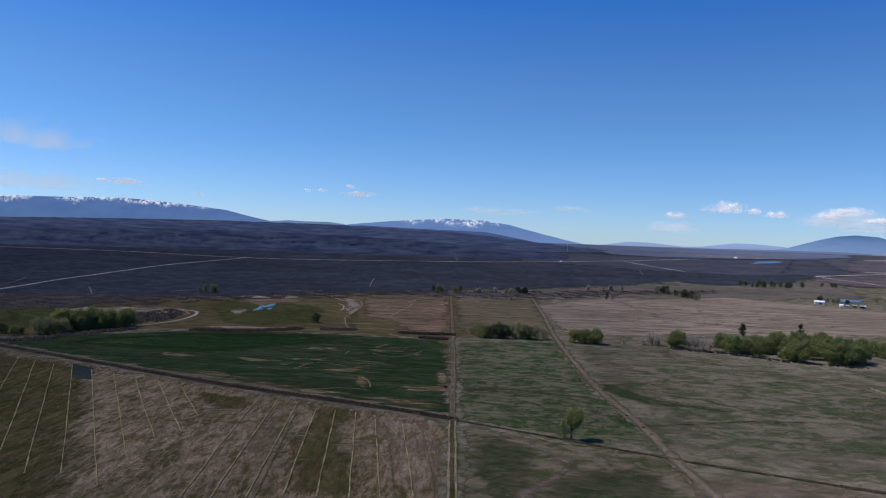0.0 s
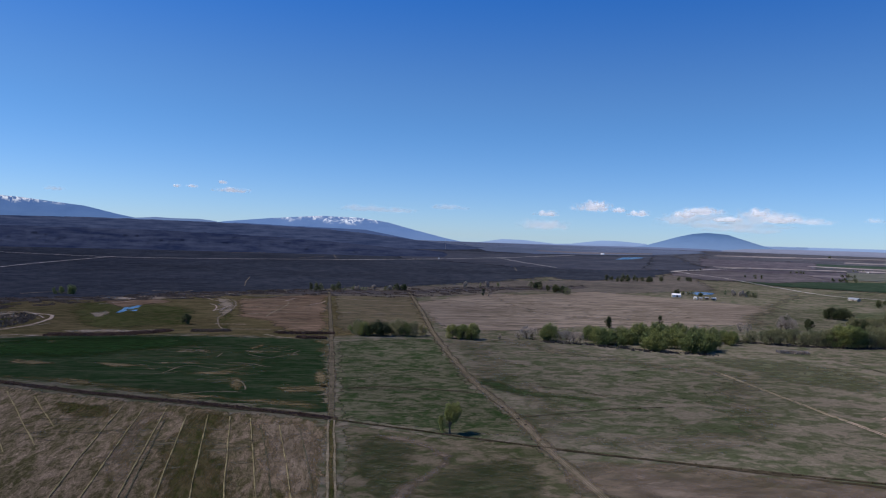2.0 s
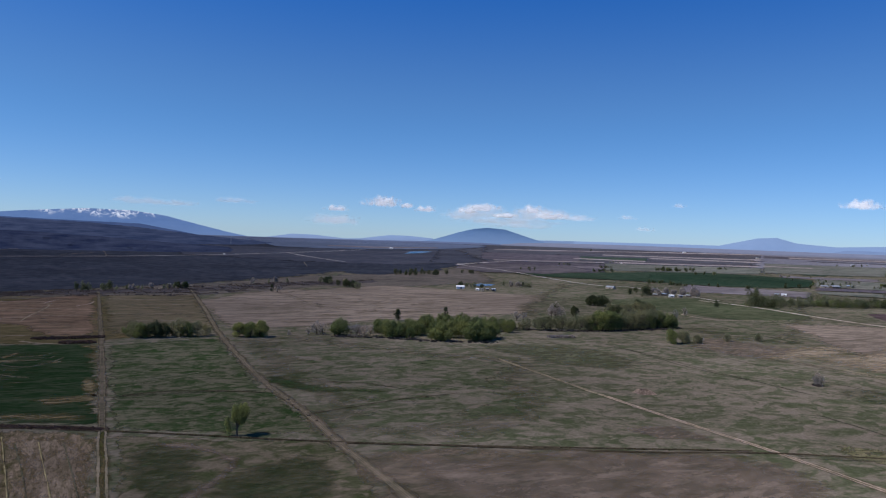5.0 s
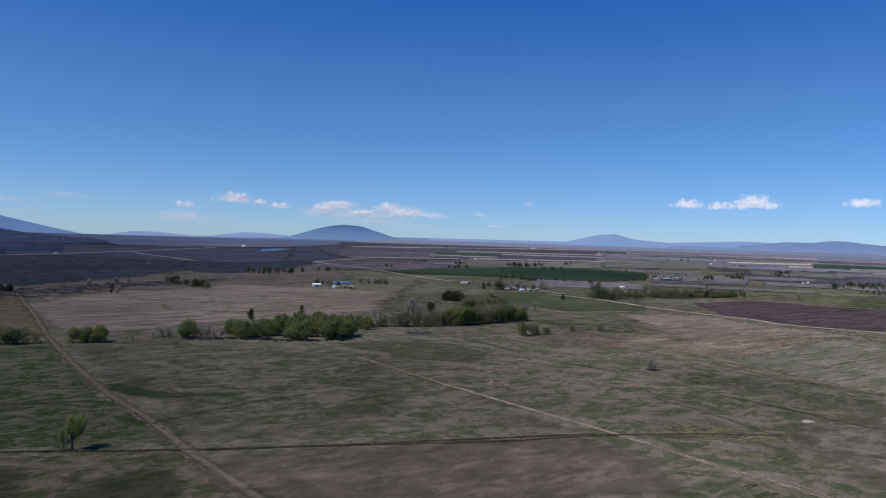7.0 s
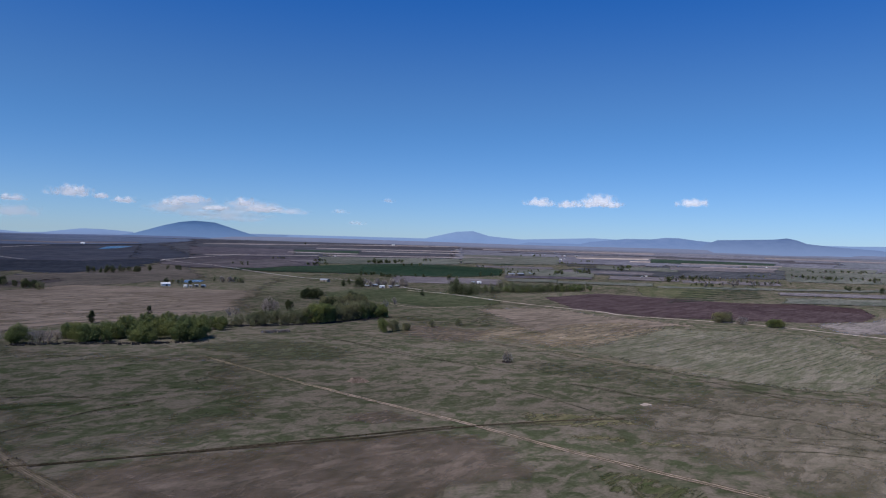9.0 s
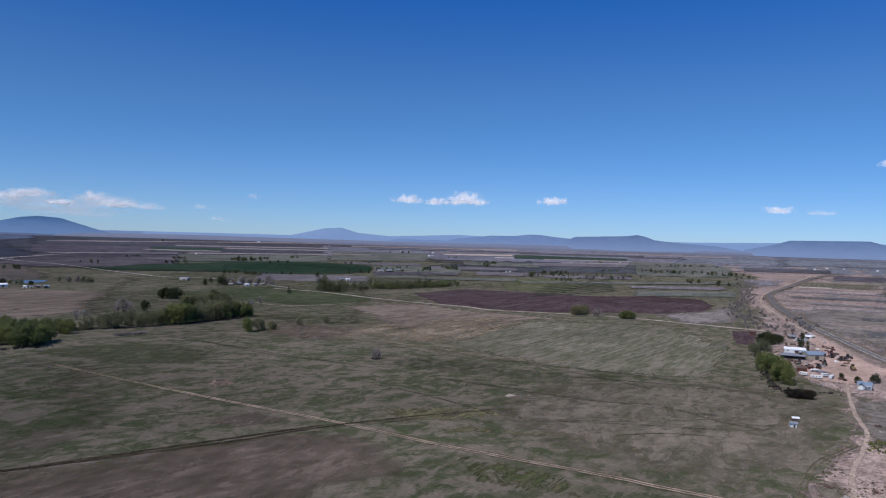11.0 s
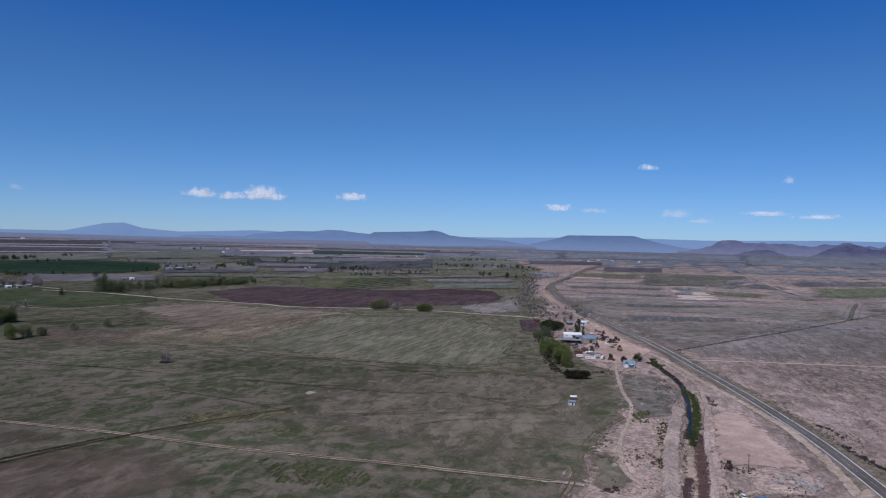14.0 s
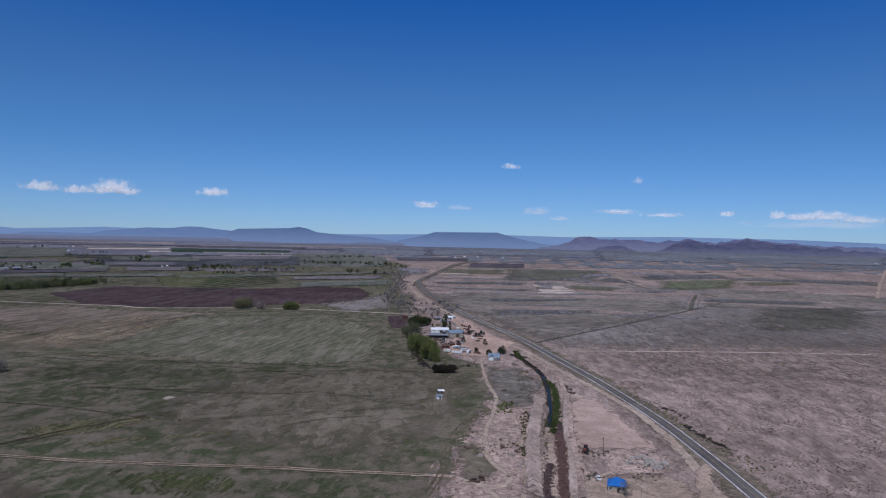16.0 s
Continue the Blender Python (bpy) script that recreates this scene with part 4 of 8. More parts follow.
FAR_FIELDS = [
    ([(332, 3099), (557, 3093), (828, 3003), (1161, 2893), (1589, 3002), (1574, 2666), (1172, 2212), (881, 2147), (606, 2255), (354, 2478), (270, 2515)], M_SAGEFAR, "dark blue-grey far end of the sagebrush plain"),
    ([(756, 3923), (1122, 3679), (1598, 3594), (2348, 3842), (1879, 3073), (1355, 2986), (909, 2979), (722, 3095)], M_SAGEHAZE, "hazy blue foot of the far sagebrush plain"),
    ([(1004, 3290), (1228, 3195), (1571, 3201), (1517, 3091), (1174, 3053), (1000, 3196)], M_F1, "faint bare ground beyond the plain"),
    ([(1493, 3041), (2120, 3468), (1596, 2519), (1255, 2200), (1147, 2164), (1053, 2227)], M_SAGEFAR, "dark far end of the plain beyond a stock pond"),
    ([(1330, 2330), (1370, 2180), (1560, 2090), (1750, 2350), (1950, 2700), (2080, 3250), (1850, 3300), (1540, 2980), (1400, 2600)], M_FARMHAZE, "mauve-grey margin of the sagebrush plain"),
    ([(2362, 4178), (3044, 3710), (3702, 3054), (2240, 1846), (1724, 2099), (1281, 2263)], M_FARMHAZE, "wide mauve-grey farmland under haze"),
    ([(3655, 3110), (4277, 2177), (4664, 1132), (4148, 340), (3144, 257), (2925, 709), (2506, 1274), (2147, 1824)], M_FARMHAZE_PALE, "wide mauve-grey farmland under haze"),
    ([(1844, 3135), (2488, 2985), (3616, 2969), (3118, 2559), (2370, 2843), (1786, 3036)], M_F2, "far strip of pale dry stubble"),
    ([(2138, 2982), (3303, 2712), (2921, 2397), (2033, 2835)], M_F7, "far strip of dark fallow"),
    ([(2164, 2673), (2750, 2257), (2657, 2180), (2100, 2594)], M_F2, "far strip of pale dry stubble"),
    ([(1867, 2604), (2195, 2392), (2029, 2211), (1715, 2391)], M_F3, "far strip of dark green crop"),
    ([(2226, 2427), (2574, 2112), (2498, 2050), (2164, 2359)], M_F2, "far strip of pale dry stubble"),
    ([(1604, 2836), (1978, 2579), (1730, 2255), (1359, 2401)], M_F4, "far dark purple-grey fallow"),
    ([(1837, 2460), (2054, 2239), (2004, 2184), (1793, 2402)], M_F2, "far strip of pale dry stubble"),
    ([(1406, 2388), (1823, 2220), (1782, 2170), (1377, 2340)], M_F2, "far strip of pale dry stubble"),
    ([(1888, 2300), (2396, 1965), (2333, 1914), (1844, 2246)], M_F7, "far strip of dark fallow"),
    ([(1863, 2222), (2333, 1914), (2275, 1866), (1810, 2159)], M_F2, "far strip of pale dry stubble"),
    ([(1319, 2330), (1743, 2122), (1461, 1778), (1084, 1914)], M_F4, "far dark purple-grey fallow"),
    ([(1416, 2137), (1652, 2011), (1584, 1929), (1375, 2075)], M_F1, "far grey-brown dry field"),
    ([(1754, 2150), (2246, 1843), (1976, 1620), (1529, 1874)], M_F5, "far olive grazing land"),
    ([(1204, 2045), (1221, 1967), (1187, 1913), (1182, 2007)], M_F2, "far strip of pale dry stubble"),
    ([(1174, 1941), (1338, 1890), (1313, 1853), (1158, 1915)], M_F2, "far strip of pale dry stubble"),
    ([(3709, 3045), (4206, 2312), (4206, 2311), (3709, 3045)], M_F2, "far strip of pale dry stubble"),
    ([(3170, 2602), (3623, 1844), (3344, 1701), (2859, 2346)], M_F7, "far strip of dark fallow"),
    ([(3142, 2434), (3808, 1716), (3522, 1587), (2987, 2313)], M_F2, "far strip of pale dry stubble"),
    ([(2905, 2144), (3461, 1430), (3322, 1372), (2801, 2067)], M_FARMHAZE, "far mauve-grey strip"),
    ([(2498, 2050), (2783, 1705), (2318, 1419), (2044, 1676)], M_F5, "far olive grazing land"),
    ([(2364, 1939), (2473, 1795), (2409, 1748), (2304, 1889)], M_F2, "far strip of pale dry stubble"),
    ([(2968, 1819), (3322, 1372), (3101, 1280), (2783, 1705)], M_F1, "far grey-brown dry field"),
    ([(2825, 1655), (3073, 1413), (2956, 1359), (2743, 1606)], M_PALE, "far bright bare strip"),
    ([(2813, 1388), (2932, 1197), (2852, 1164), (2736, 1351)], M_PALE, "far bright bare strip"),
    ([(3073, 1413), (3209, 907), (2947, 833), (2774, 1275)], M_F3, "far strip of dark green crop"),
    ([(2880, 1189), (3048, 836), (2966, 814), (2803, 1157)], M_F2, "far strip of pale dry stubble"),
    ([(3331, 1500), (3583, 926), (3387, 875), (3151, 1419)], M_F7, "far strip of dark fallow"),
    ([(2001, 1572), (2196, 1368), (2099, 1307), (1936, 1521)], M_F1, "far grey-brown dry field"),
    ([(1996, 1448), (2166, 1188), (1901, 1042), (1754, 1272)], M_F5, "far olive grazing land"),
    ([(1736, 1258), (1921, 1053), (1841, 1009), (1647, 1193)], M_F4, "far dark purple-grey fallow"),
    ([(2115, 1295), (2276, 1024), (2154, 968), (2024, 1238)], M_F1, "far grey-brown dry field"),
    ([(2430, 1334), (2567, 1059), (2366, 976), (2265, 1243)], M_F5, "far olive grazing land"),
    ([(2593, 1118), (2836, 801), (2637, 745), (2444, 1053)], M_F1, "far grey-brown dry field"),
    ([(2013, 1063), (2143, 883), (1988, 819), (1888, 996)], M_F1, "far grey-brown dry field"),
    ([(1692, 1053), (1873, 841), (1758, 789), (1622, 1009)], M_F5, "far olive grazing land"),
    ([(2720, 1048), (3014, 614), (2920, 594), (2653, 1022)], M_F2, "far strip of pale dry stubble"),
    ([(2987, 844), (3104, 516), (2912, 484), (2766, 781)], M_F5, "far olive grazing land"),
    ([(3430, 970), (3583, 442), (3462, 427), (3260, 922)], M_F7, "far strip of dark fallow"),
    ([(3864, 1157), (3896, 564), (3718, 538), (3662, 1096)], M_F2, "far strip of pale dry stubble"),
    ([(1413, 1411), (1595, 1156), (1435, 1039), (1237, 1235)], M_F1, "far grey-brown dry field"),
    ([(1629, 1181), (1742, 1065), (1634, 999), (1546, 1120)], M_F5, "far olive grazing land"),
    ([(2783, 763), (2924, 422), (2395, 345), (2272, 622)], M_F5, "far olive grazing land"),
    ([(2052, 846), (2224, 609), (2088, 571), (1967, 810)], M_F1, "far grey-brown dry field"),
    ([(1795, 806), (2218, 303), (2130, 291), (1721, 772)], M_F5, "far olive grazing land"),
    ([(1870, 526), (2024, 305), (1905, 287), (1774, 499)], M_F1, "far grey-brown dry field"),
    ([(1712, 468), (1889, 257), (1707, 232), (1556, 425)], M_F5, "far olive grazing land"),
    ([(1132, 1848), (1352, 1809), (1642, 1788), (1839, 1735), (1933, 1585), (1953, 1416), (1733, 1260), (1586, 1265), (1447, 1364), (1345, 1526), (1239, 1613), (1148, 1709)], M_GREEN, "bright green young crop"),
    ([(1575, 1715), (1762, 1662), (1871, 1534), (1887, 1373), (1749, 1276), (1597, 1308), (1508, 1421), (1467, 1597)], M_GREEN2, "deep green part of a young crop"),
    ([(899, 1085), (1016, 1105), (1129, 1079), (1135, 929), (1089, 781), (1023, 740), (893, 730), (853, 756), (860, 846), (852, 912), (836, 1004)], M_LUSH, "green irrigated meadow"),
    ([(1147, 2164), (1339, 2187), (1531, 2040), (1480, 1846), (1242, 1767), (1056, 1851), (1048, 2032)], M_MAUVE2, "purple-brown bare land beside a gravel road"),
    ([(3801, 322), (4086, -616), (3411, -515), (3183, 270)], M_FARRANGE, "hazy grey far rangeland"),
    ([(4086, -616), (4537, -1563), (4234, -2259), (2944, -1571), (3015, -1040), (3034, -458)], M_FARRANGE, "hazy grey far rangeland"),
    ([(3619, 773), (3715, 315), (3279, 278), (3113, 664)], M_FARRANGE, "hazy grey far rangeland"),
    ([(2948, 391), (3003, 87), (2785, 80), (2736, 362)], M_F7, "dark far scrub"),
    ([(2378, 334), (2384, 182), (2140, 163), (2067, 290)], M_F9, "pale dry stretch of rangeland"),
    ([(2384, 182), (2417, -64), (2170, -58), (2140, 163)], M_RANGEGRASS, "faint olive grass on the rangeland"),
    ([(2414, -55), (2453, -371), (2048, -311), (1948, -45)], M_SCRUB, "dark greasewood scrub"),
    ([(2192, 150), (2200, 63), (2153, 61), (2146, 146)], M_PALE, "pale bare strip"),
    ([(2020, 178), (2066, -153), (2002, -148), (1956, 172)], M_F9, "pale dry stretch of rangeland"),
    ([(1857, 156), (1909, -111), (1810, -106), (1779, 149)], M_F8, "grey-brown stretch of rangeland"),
    ([(1950, -114), (1951, -182), (1718, -161), (1643, -96)], M_F9, "pale dry stretch of rangeland"),
    ([(2078, -194), (2070, -314), (1985, -301), (1993, -186)], M_F9, "pale dry stretch of rangeland"),
    ([(2280, -275), (2367, -431), (2222, -405), (2095, -253)], M_F9, "pale dry stretch of rangeland"),
    ([(2204, -334), (2057, -423), (1914, -394), (1985, -301)], M_F8, "grey-brown stretch of rangeland"),
    ([(1858, -195), (1805, -330), (1660, -304), (1724, -182)], M_RANGEGRASS, "faint olive grass on the rangeland"),
    ([(2355, -484), (2343, -784), (2160, -723), (2078, -427)], M_F8, "grey-brown stretch of rangeland"),
    ([(2069, -473), (2142, -733), (1847, -633), (1720, -394)], M_FLAT, "green grass flat on the rangeland"),
    ([(2079, -712), (2108, -896), (1990, -846), (1921, -658)], M_RANGEGRASS, "faint olive grass on the rangeland"),
    ([(2419, -441), (2362, -629), (2242, -598), (2317, -422)], M_F9, "pale dry stretch of rangeland"),
    ([(1704, -338), (1771, -459), (1700, -441), (1633, -324)], M_F9, "pale dry stretch of rangeland"),
    ([(1663, 99), (1684, -112), (1612, -107), (1609, 96)], M_F8, "grey-brown stretch of rangeland"),
    ([(1543, 80), (1591, -242), (1523, -232), (1492, 77)], M_F9, "pale dry stretch of rangeland"),
    ([(1392, 6), (1434, -196), (1361, -186), (1309, 5)], M_F8, "grey-brown stretch of rangeland"),
    ([(1249, -35), (1299, -228), (1251, -220), (1215, -34)], M_F9, "pale dry stretch of rangeland"),
    ([(1156, -14), (1208, -184), (1127, -172), (1047, -13)], M_F8, "grey-brown stretch of rangeland"),
    ([(3087, -821), (3009, -1006), (2932, -980), (2966, -789)], M_F9, "pale dry stretch of rangeland"),
    ([(2860, -956), (2719, -1315), (2600, -1258), (2759, -923)], M_F8, "grey-brown stretch of rangeland"),
    ([(2619, -955), (2548, -1270), (2494, -1244), (2534, -924)], M_F9, "pale dry stretch of rangeland"),
    ([(2243, -717), (2137, -1142), (1985, -1061), (2132, -682)], M_F8, "grey-brown stretch of rangeland"),
    ([(1516, -440), (1531, -686), (1416, -634), (1423, -413)], M_F8, "grey-brown stretch of rangeland"),
    ([(1321, -443), (1482, -793), (969, -520), (919, -309)], M_F6, "dark stretch of sage"),
    ([(2735, -371), (2727, -912), (2550, -853), (2582, -350)], M_FARRANGE, "hazy grey far rangeland"),
    ([(2719, 78), (2729, -136), (2518, -126), (2480, 71)], M_F4, "mauve bare ground"),
    ([(3472, -1029), (3118, -1664), (2869, -1531), (3248, -963)], M_FARRANGE, "hazy grey far rangeland"),
    ([(1127, -172), (1136, -330), (1082, -315), (1090, -167)], M_F9, "pale dry stretch of rangeland"),
]
def far_ring(a0, a1, lo, hi, m, label):
    arc = [radians(a0 + (a1 - a0) * k / 24) for k in range(25)]
    rim, foot = ring_at(lo), ring_at(hi)
    patch("distant_plain", [(rim * math.sin(a), rim * math.cos(a)) for a in arc] + [(foot * math.sin(a), foot * math.cos(a)) for a in reversed(arc)], m, label, 14, "plain")


# outermost covers, with the haze at the horizon painted into their colour
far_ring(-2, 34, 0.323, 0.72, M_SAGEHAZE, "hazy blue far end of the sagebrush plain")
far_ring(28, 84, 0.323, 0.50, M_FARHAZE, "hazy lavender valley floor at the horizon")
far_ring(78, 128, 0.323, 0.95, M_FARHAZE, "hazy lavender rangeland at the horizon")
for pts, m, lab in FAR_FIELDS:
    patch("far_field", pts, m, lab, 10 if m in (M_FARMHAZE, M_FARMHAZE_PALE, M_F6, M_F8, M_F9, M_FARRANGE, M_SCRUB, M_RANGEGRASS, M_FLAT) else 3, "field")

patch("reservoir", [(1158, 2681), (1251, 2822), (1325, 2862), (1355, 2824), (1245, 2715)], M_WATER, "far blue stock pond", 1.5, "pond")
a0, a1, b0, b1 = [(1347, 580), (1760, 708), (1678, 500), (2038, 631)]
for k in range(8):
    s = k / 7
    strip("crop_row", [(a0[0] + (a1[0] - a0[0]) * s, a0[1] + (a1[1] - a0[1]) * s), (b0[0] + (b1[0] - b0[0]) * s, b0[1] + (b1[1] - b0[1]) * s)], 9, M_GREEN, "dark green strip of crop", "field", rag=0.3)


# bare ribs of the creek bottom
for pts in ([(-403, 862), (-381, 890), (-346, 910), (-310, 881)], [(-387, 842), (-354, 860), (-301, 847)], [(-322, 753), (-295, 776), (-278, 808)], [(-293, 707), (-273, 721), (-255, 718)], [(-98, 780), (-61, 780), (-35, 773)], [(-98, 999), (-65, 1028), (-16, 1029)], [(-87, 924), (-44, 945), (1, 946)], [(34, 1064), (85, 1066), (136, 1067)], [(24, 961), (76, 951), (131, 961)], [(29, 874), (64, 879), (112, 876)]):
    strip("sandy_rib", pts, 7, M_SAND2, "bare tan rib of ground in dry grass", "ground", rag=0.8)
patch("red_field", [(-292, 1053), (-230, 1118), (-196, 1055), (-254, 974)], M_RED, "reddish dry ground near small pools", 8)
patch("sand_bank", [(-169, 1155), (-124, 1122), (-105, 997), (-107, 861), (-102, 783), (-124, 874), (-135, 986)], M_SAND2, "bare pale sandy bank", 4)
patch("green_bottom", [(-523, 846), (-461, 869), (-395, 846), (-414, 792), (-438, 710)], M_BOTTOMG, "green grass along the creek bottom", 6)
# blotches, furrows and trails of the near fields
NEAR_FIELDS = [
    ([(-60.9, 657.2), (-54.7, 675.8), (-48.6, 673.8), (-53.9, 648.9), (-58.4, 647.8)], M_MARGIN, "dry tan patch in the alfalfa"),
    ([(-172.1, 522), (-153.3, 514.8), (-143.7, 496.1), (-159.8, 497.1), (-178.3, 510)], M_MARGIN, "dry tan patch in the alfalfa"),
    ([(-229.2, 593.5), (-201.8, 582.6), (-185.4, 575.2), (-209, 564.9), (-227.3, 577)], M_MARGIN, "dry tan patch in the alfalfa"),
    ([(-64.1, 520.9), (-56.7, 528.7), (-46.9, 494.1), (-50.6, 475.3), (-58.4, 492.1)], M_MARGIN, "dry tan patch in the alfalfa"),
    ([(-2.2, 543.4), (8.7, 557), (8.9, 485.3), (2.3, 493.3), (-2.7, 517.7)], M_MARGIN, "dry tan patch in the alfalfa"),
    ([(-28.9, 489.8), (6.2, 497.7), (8, 473), (-20, 468.4)], M_MARGIN, "dry tan patch in the alfalfa"),
    ([(-105.3, 474.8), (-80, 470.3), (-57.1, 467.3), (-76.3, 449.5)], M_MARGIN, "dry tan patch in the alfalfa"),
    ([(-96, 536.7), (-68.4, 553.8), (-50, 545.7), (-65.5, 531.4)], M_MARGIN, "dry tan patch in the alfalfa"),
    ([(-174.1, 583.1), (-139.5, 574.3), (-124.2, 567.2), (-149.2, 559.5)], M_MARGIN, "dry tan patch in the alfalfa"),
    ([(122.5, 540.3), (135.3, 506.7), (145.1, 485.1), (159.2, 469.3), (178, 459.7), (203.1, 450.2), (181.5, 449.9), (154.4, 454.7), (132.3, 466.7), (121.5, 483), (115.2, 507)], M_STRIP, "dark green wet strip across the pasture"),
    ([(12.3, 357.3), (28.6, 377.3), (44.8, 357.2), (48.0, 333.3), (38.0, 306.8), (27.7, 270.5), (10.6, 262.1)], M_DARKWET, "dark green wet hollow"),
    ([(65.4, 331.2), (96.4, 342.4), (104.8, 285.6), (82.8, 255.6), (42.5, 275.2), (54.6, 307.2)], M_DARKWET, "dark green wet hollow"),
    ([(506.1, 364), (553.4, 360.6), (583.3, 318), (578.9, 258.3), (580.1, 205.5), (569.2, 174.3), (509.5, 180.1), (497.3, 230.9), (490.3, 292.4), (478.3, 332.8)], M_FLUSH, "dark green flush across the pasture"),
    ([(273, 320.2), (311, 305.5), (306.7, 264.4), (276.1, 282.6)], M_MAUVEPAST, "bare mauve-brown stretch of pasture"),
    ([(203, 307.5), (251.4, 275.4), (310, 247.7), (310.6, 194.1), (242.9, 190.4), (188.7, 285.6)], M_MAUVEPAST, "bare mauve-brown pasture below a ditch"),
    ([(131.1, 333.4), (231.9, 284.6), (307, 254.6), (315.8, 224.3), (311.4, 189), (274.1, 153.2), (115.1, 257.1)], M_MAUVEPAST, "bare mauve-brown pasture below a ditch"),
    ([(334, 624), (400, 637), (469, 581), (457.8, 467.9), (400.3, 449.4), (348, 507.9)], M_OLIVE, "olive grazing land beside a grove"),
    ([(677, 652), (702, 496), (564, 451), (558, 563)], M_MAUVEPAST, "greyish worn grazing land"),
    ([(366, 260.3), (392, 211.7), (409.4, 186.7), (388.3, 177), (346, 210.2), (332.4, 236.2)], M_YELLOW, "yellowish grass strip"),
]
for pts, m, lab in NEAR_FIELDS:
    patch("grass_patch", pts, m, lab, 3 if m in (M_MARGIN, M_STRIP) else 9, "field")
strip("worn_path", [(32.6, 372.5), (47.4, 362.1), (59.0, 343.9), (61.1, 330.2), (52.7, 312.7), (39.5, 296.6), (33.4, 283.2), (27, 262)], 11, M_MAUVEPAST, "worn brown path between wet hollows", rag=0.7)
PALE_SQUIGGLES = [
    [(-109.2, 538.7), (-105.3, 551.2), (-97.7, 570.1), (-77.9, 559.1), (-72.1, 555.4)],
    [(-136.9, 537.9), (-117, 534.9), (-99.3, 543)],
    [(-135, 689), (-128, 695)],
    [(-58.5, 622.8), (-46.6, 610.7), (-36.7, 607.1), (-27.4, 614.9)],
    [(-39.9, 655.4), (-26.3, 642.4), (-21.5, 649.8)],
    [(-20.6, 628.2), (-14.5, 641.9)],
    [(-69.9, 583.7), (-53.3, 579.2), (-42.3, 568.7), (-33.8, 563.1)],
    [(-216, 720), (-199, 720)],
    [(60, 738), (82, 720), (101, 706)],
    [(119.2, 672), (134, 699), (158, 708), (175, 684), (152.1, 676.1), (129.1, 667.6)],
    [(210, 728), (227, 732), (187, 677)],
    [(-80.4, 609.1), (-78.9, 627.4)],
    [(-87.2, 469.1), (-66.1, 478), (-46.9, 475.9)],
    [(-55.3, 516.3), (-49, 503.4), (-45.7, 483.2)],
    [(36.1, 533.1), (53.9, 542.9), (76.7, 551.6)],
    [(22.7, 514.2), (44, 526.1)],
    [(62.9, 640.5), (82.7, 635.7)],
    [(231, 781), (243, 759)],
    [(203.7, 635), (233.2, 632.5), (244.6, 610.5)],
    [(210.9, 583.9), (232.9, 569.2), (248.4, 563.1)],
]
FURROWS = [
    [(492, 620), (492, 542), (484.3, 464.4), (482, 399), (479.5, 344.7)],
    [(556, 534), (553, 458), (557.7, 401.5)],
    [(607, 466), (601, 359), (586.8, 290.3), (593.5, 237.1)],
    [(420, 641), (455, 643), (488, 639), (505, 617)],
    [(751, 722), (749, 622), (717, 484), (769, 436), (892, 417)],
    [(476.5, 279), (474.4, 234.1), (471.5, 183.4), (475.3, 143.1), (486.4, 122.2), (484.2, 106), (464.1, 69.3), (460.2, 48.4)],
    [(441, 624), (439, 567), (433.3, 510.3)],
    [(703, 301), (829, 295), (1005, 281)],
    [(554.5, 196.3), (561.2, 150.7), (575.2, 99.7), (576.4, 57.3)],
    [(1070, 264), (969, 215), (917, 182)],
    [(607, 542), (597, 480), (601, 419)],
    [(10, 485.5), (48.6, 484.9), (71.5, 483.5), (103.2, 478.4)],
    [(159, 492.6), (184.3, 476.4), (203.1, 450.2), (230.9, 448.5)],
    [(474, 588), (491, 562), (476.9, 465.1), (480.4, 401)],
    [(524.8, 399.6), (540.3, 369.2), (537.5, 324.1)],
    [(474.8, 281.3), (479.2, 254), (476.5, 221.6), (483.8, 196.7)],
    [(313, 1019), (351, 948), (409, 895)],
    [(216, 1190), (280, 1065), (327, 989)],
    [(435, 1124), (494, 1002)],
    [(592, 422), (577.9, 313), (589.5, 210.8), (588.6, 114.1)],
    [(425.1, 302.6), (417.5, 254), (400.5, 199.4)],
    [(920, 437), (883, 317), (934, 228)],
    [(693, 435), (685, 342), (676, 293)],
    [(586.7, 268.4), (562.2, 182.4), (539.9, 130.8)],
]
RUTS = [
    [(409.5, 200.8), (388.9, 210.9), (362.3, 227), (343.1, 237.8), (329.5, 245.5)],
    [(409.5, 200.8), (406.6, 185.1), (396.4, 171.3), (409.8, 144.2), (425.4, 113.4), (444.5, 66.2), (456.2, 49.6), (473.3, 40.5), (501.4, 38.1), (528.1, 26.4), (570.5, 10.3)],
]
for pts in PALE_SQUIGGLES:
    strip("dry_trail", pts, 1.6, M_TRAIL, "thin winding dry trail in the grass", rag=0.6)
for pts in FURROWS:
    strip("field_furrow", pts, 1.7, M_FURROW, "dark weedy furrow across the pasture", "ditch", rag=0.6)
for pts in RUTS:
    for off in (-1.1, 1.1):
        strip("wheel_rut", pts, 0.8, M_DITCH2, "dark rut of a field track", "track", rag=0.5, offset=off)

# tracks and roads
def two_track(pts, gauge, width, label, m=None, bed=None):
    if bed:
        strip("verge", pts, gauge * 2.6, bed, "worn grassy strip of a field road", "verge", rag=0.4)
    for sgn in (-1, 1):
        strip("wheel_rut", pts, width, m or M_TRACK, label, "track", rag=0.5, offset=sgn * gauge / 2, step=5)


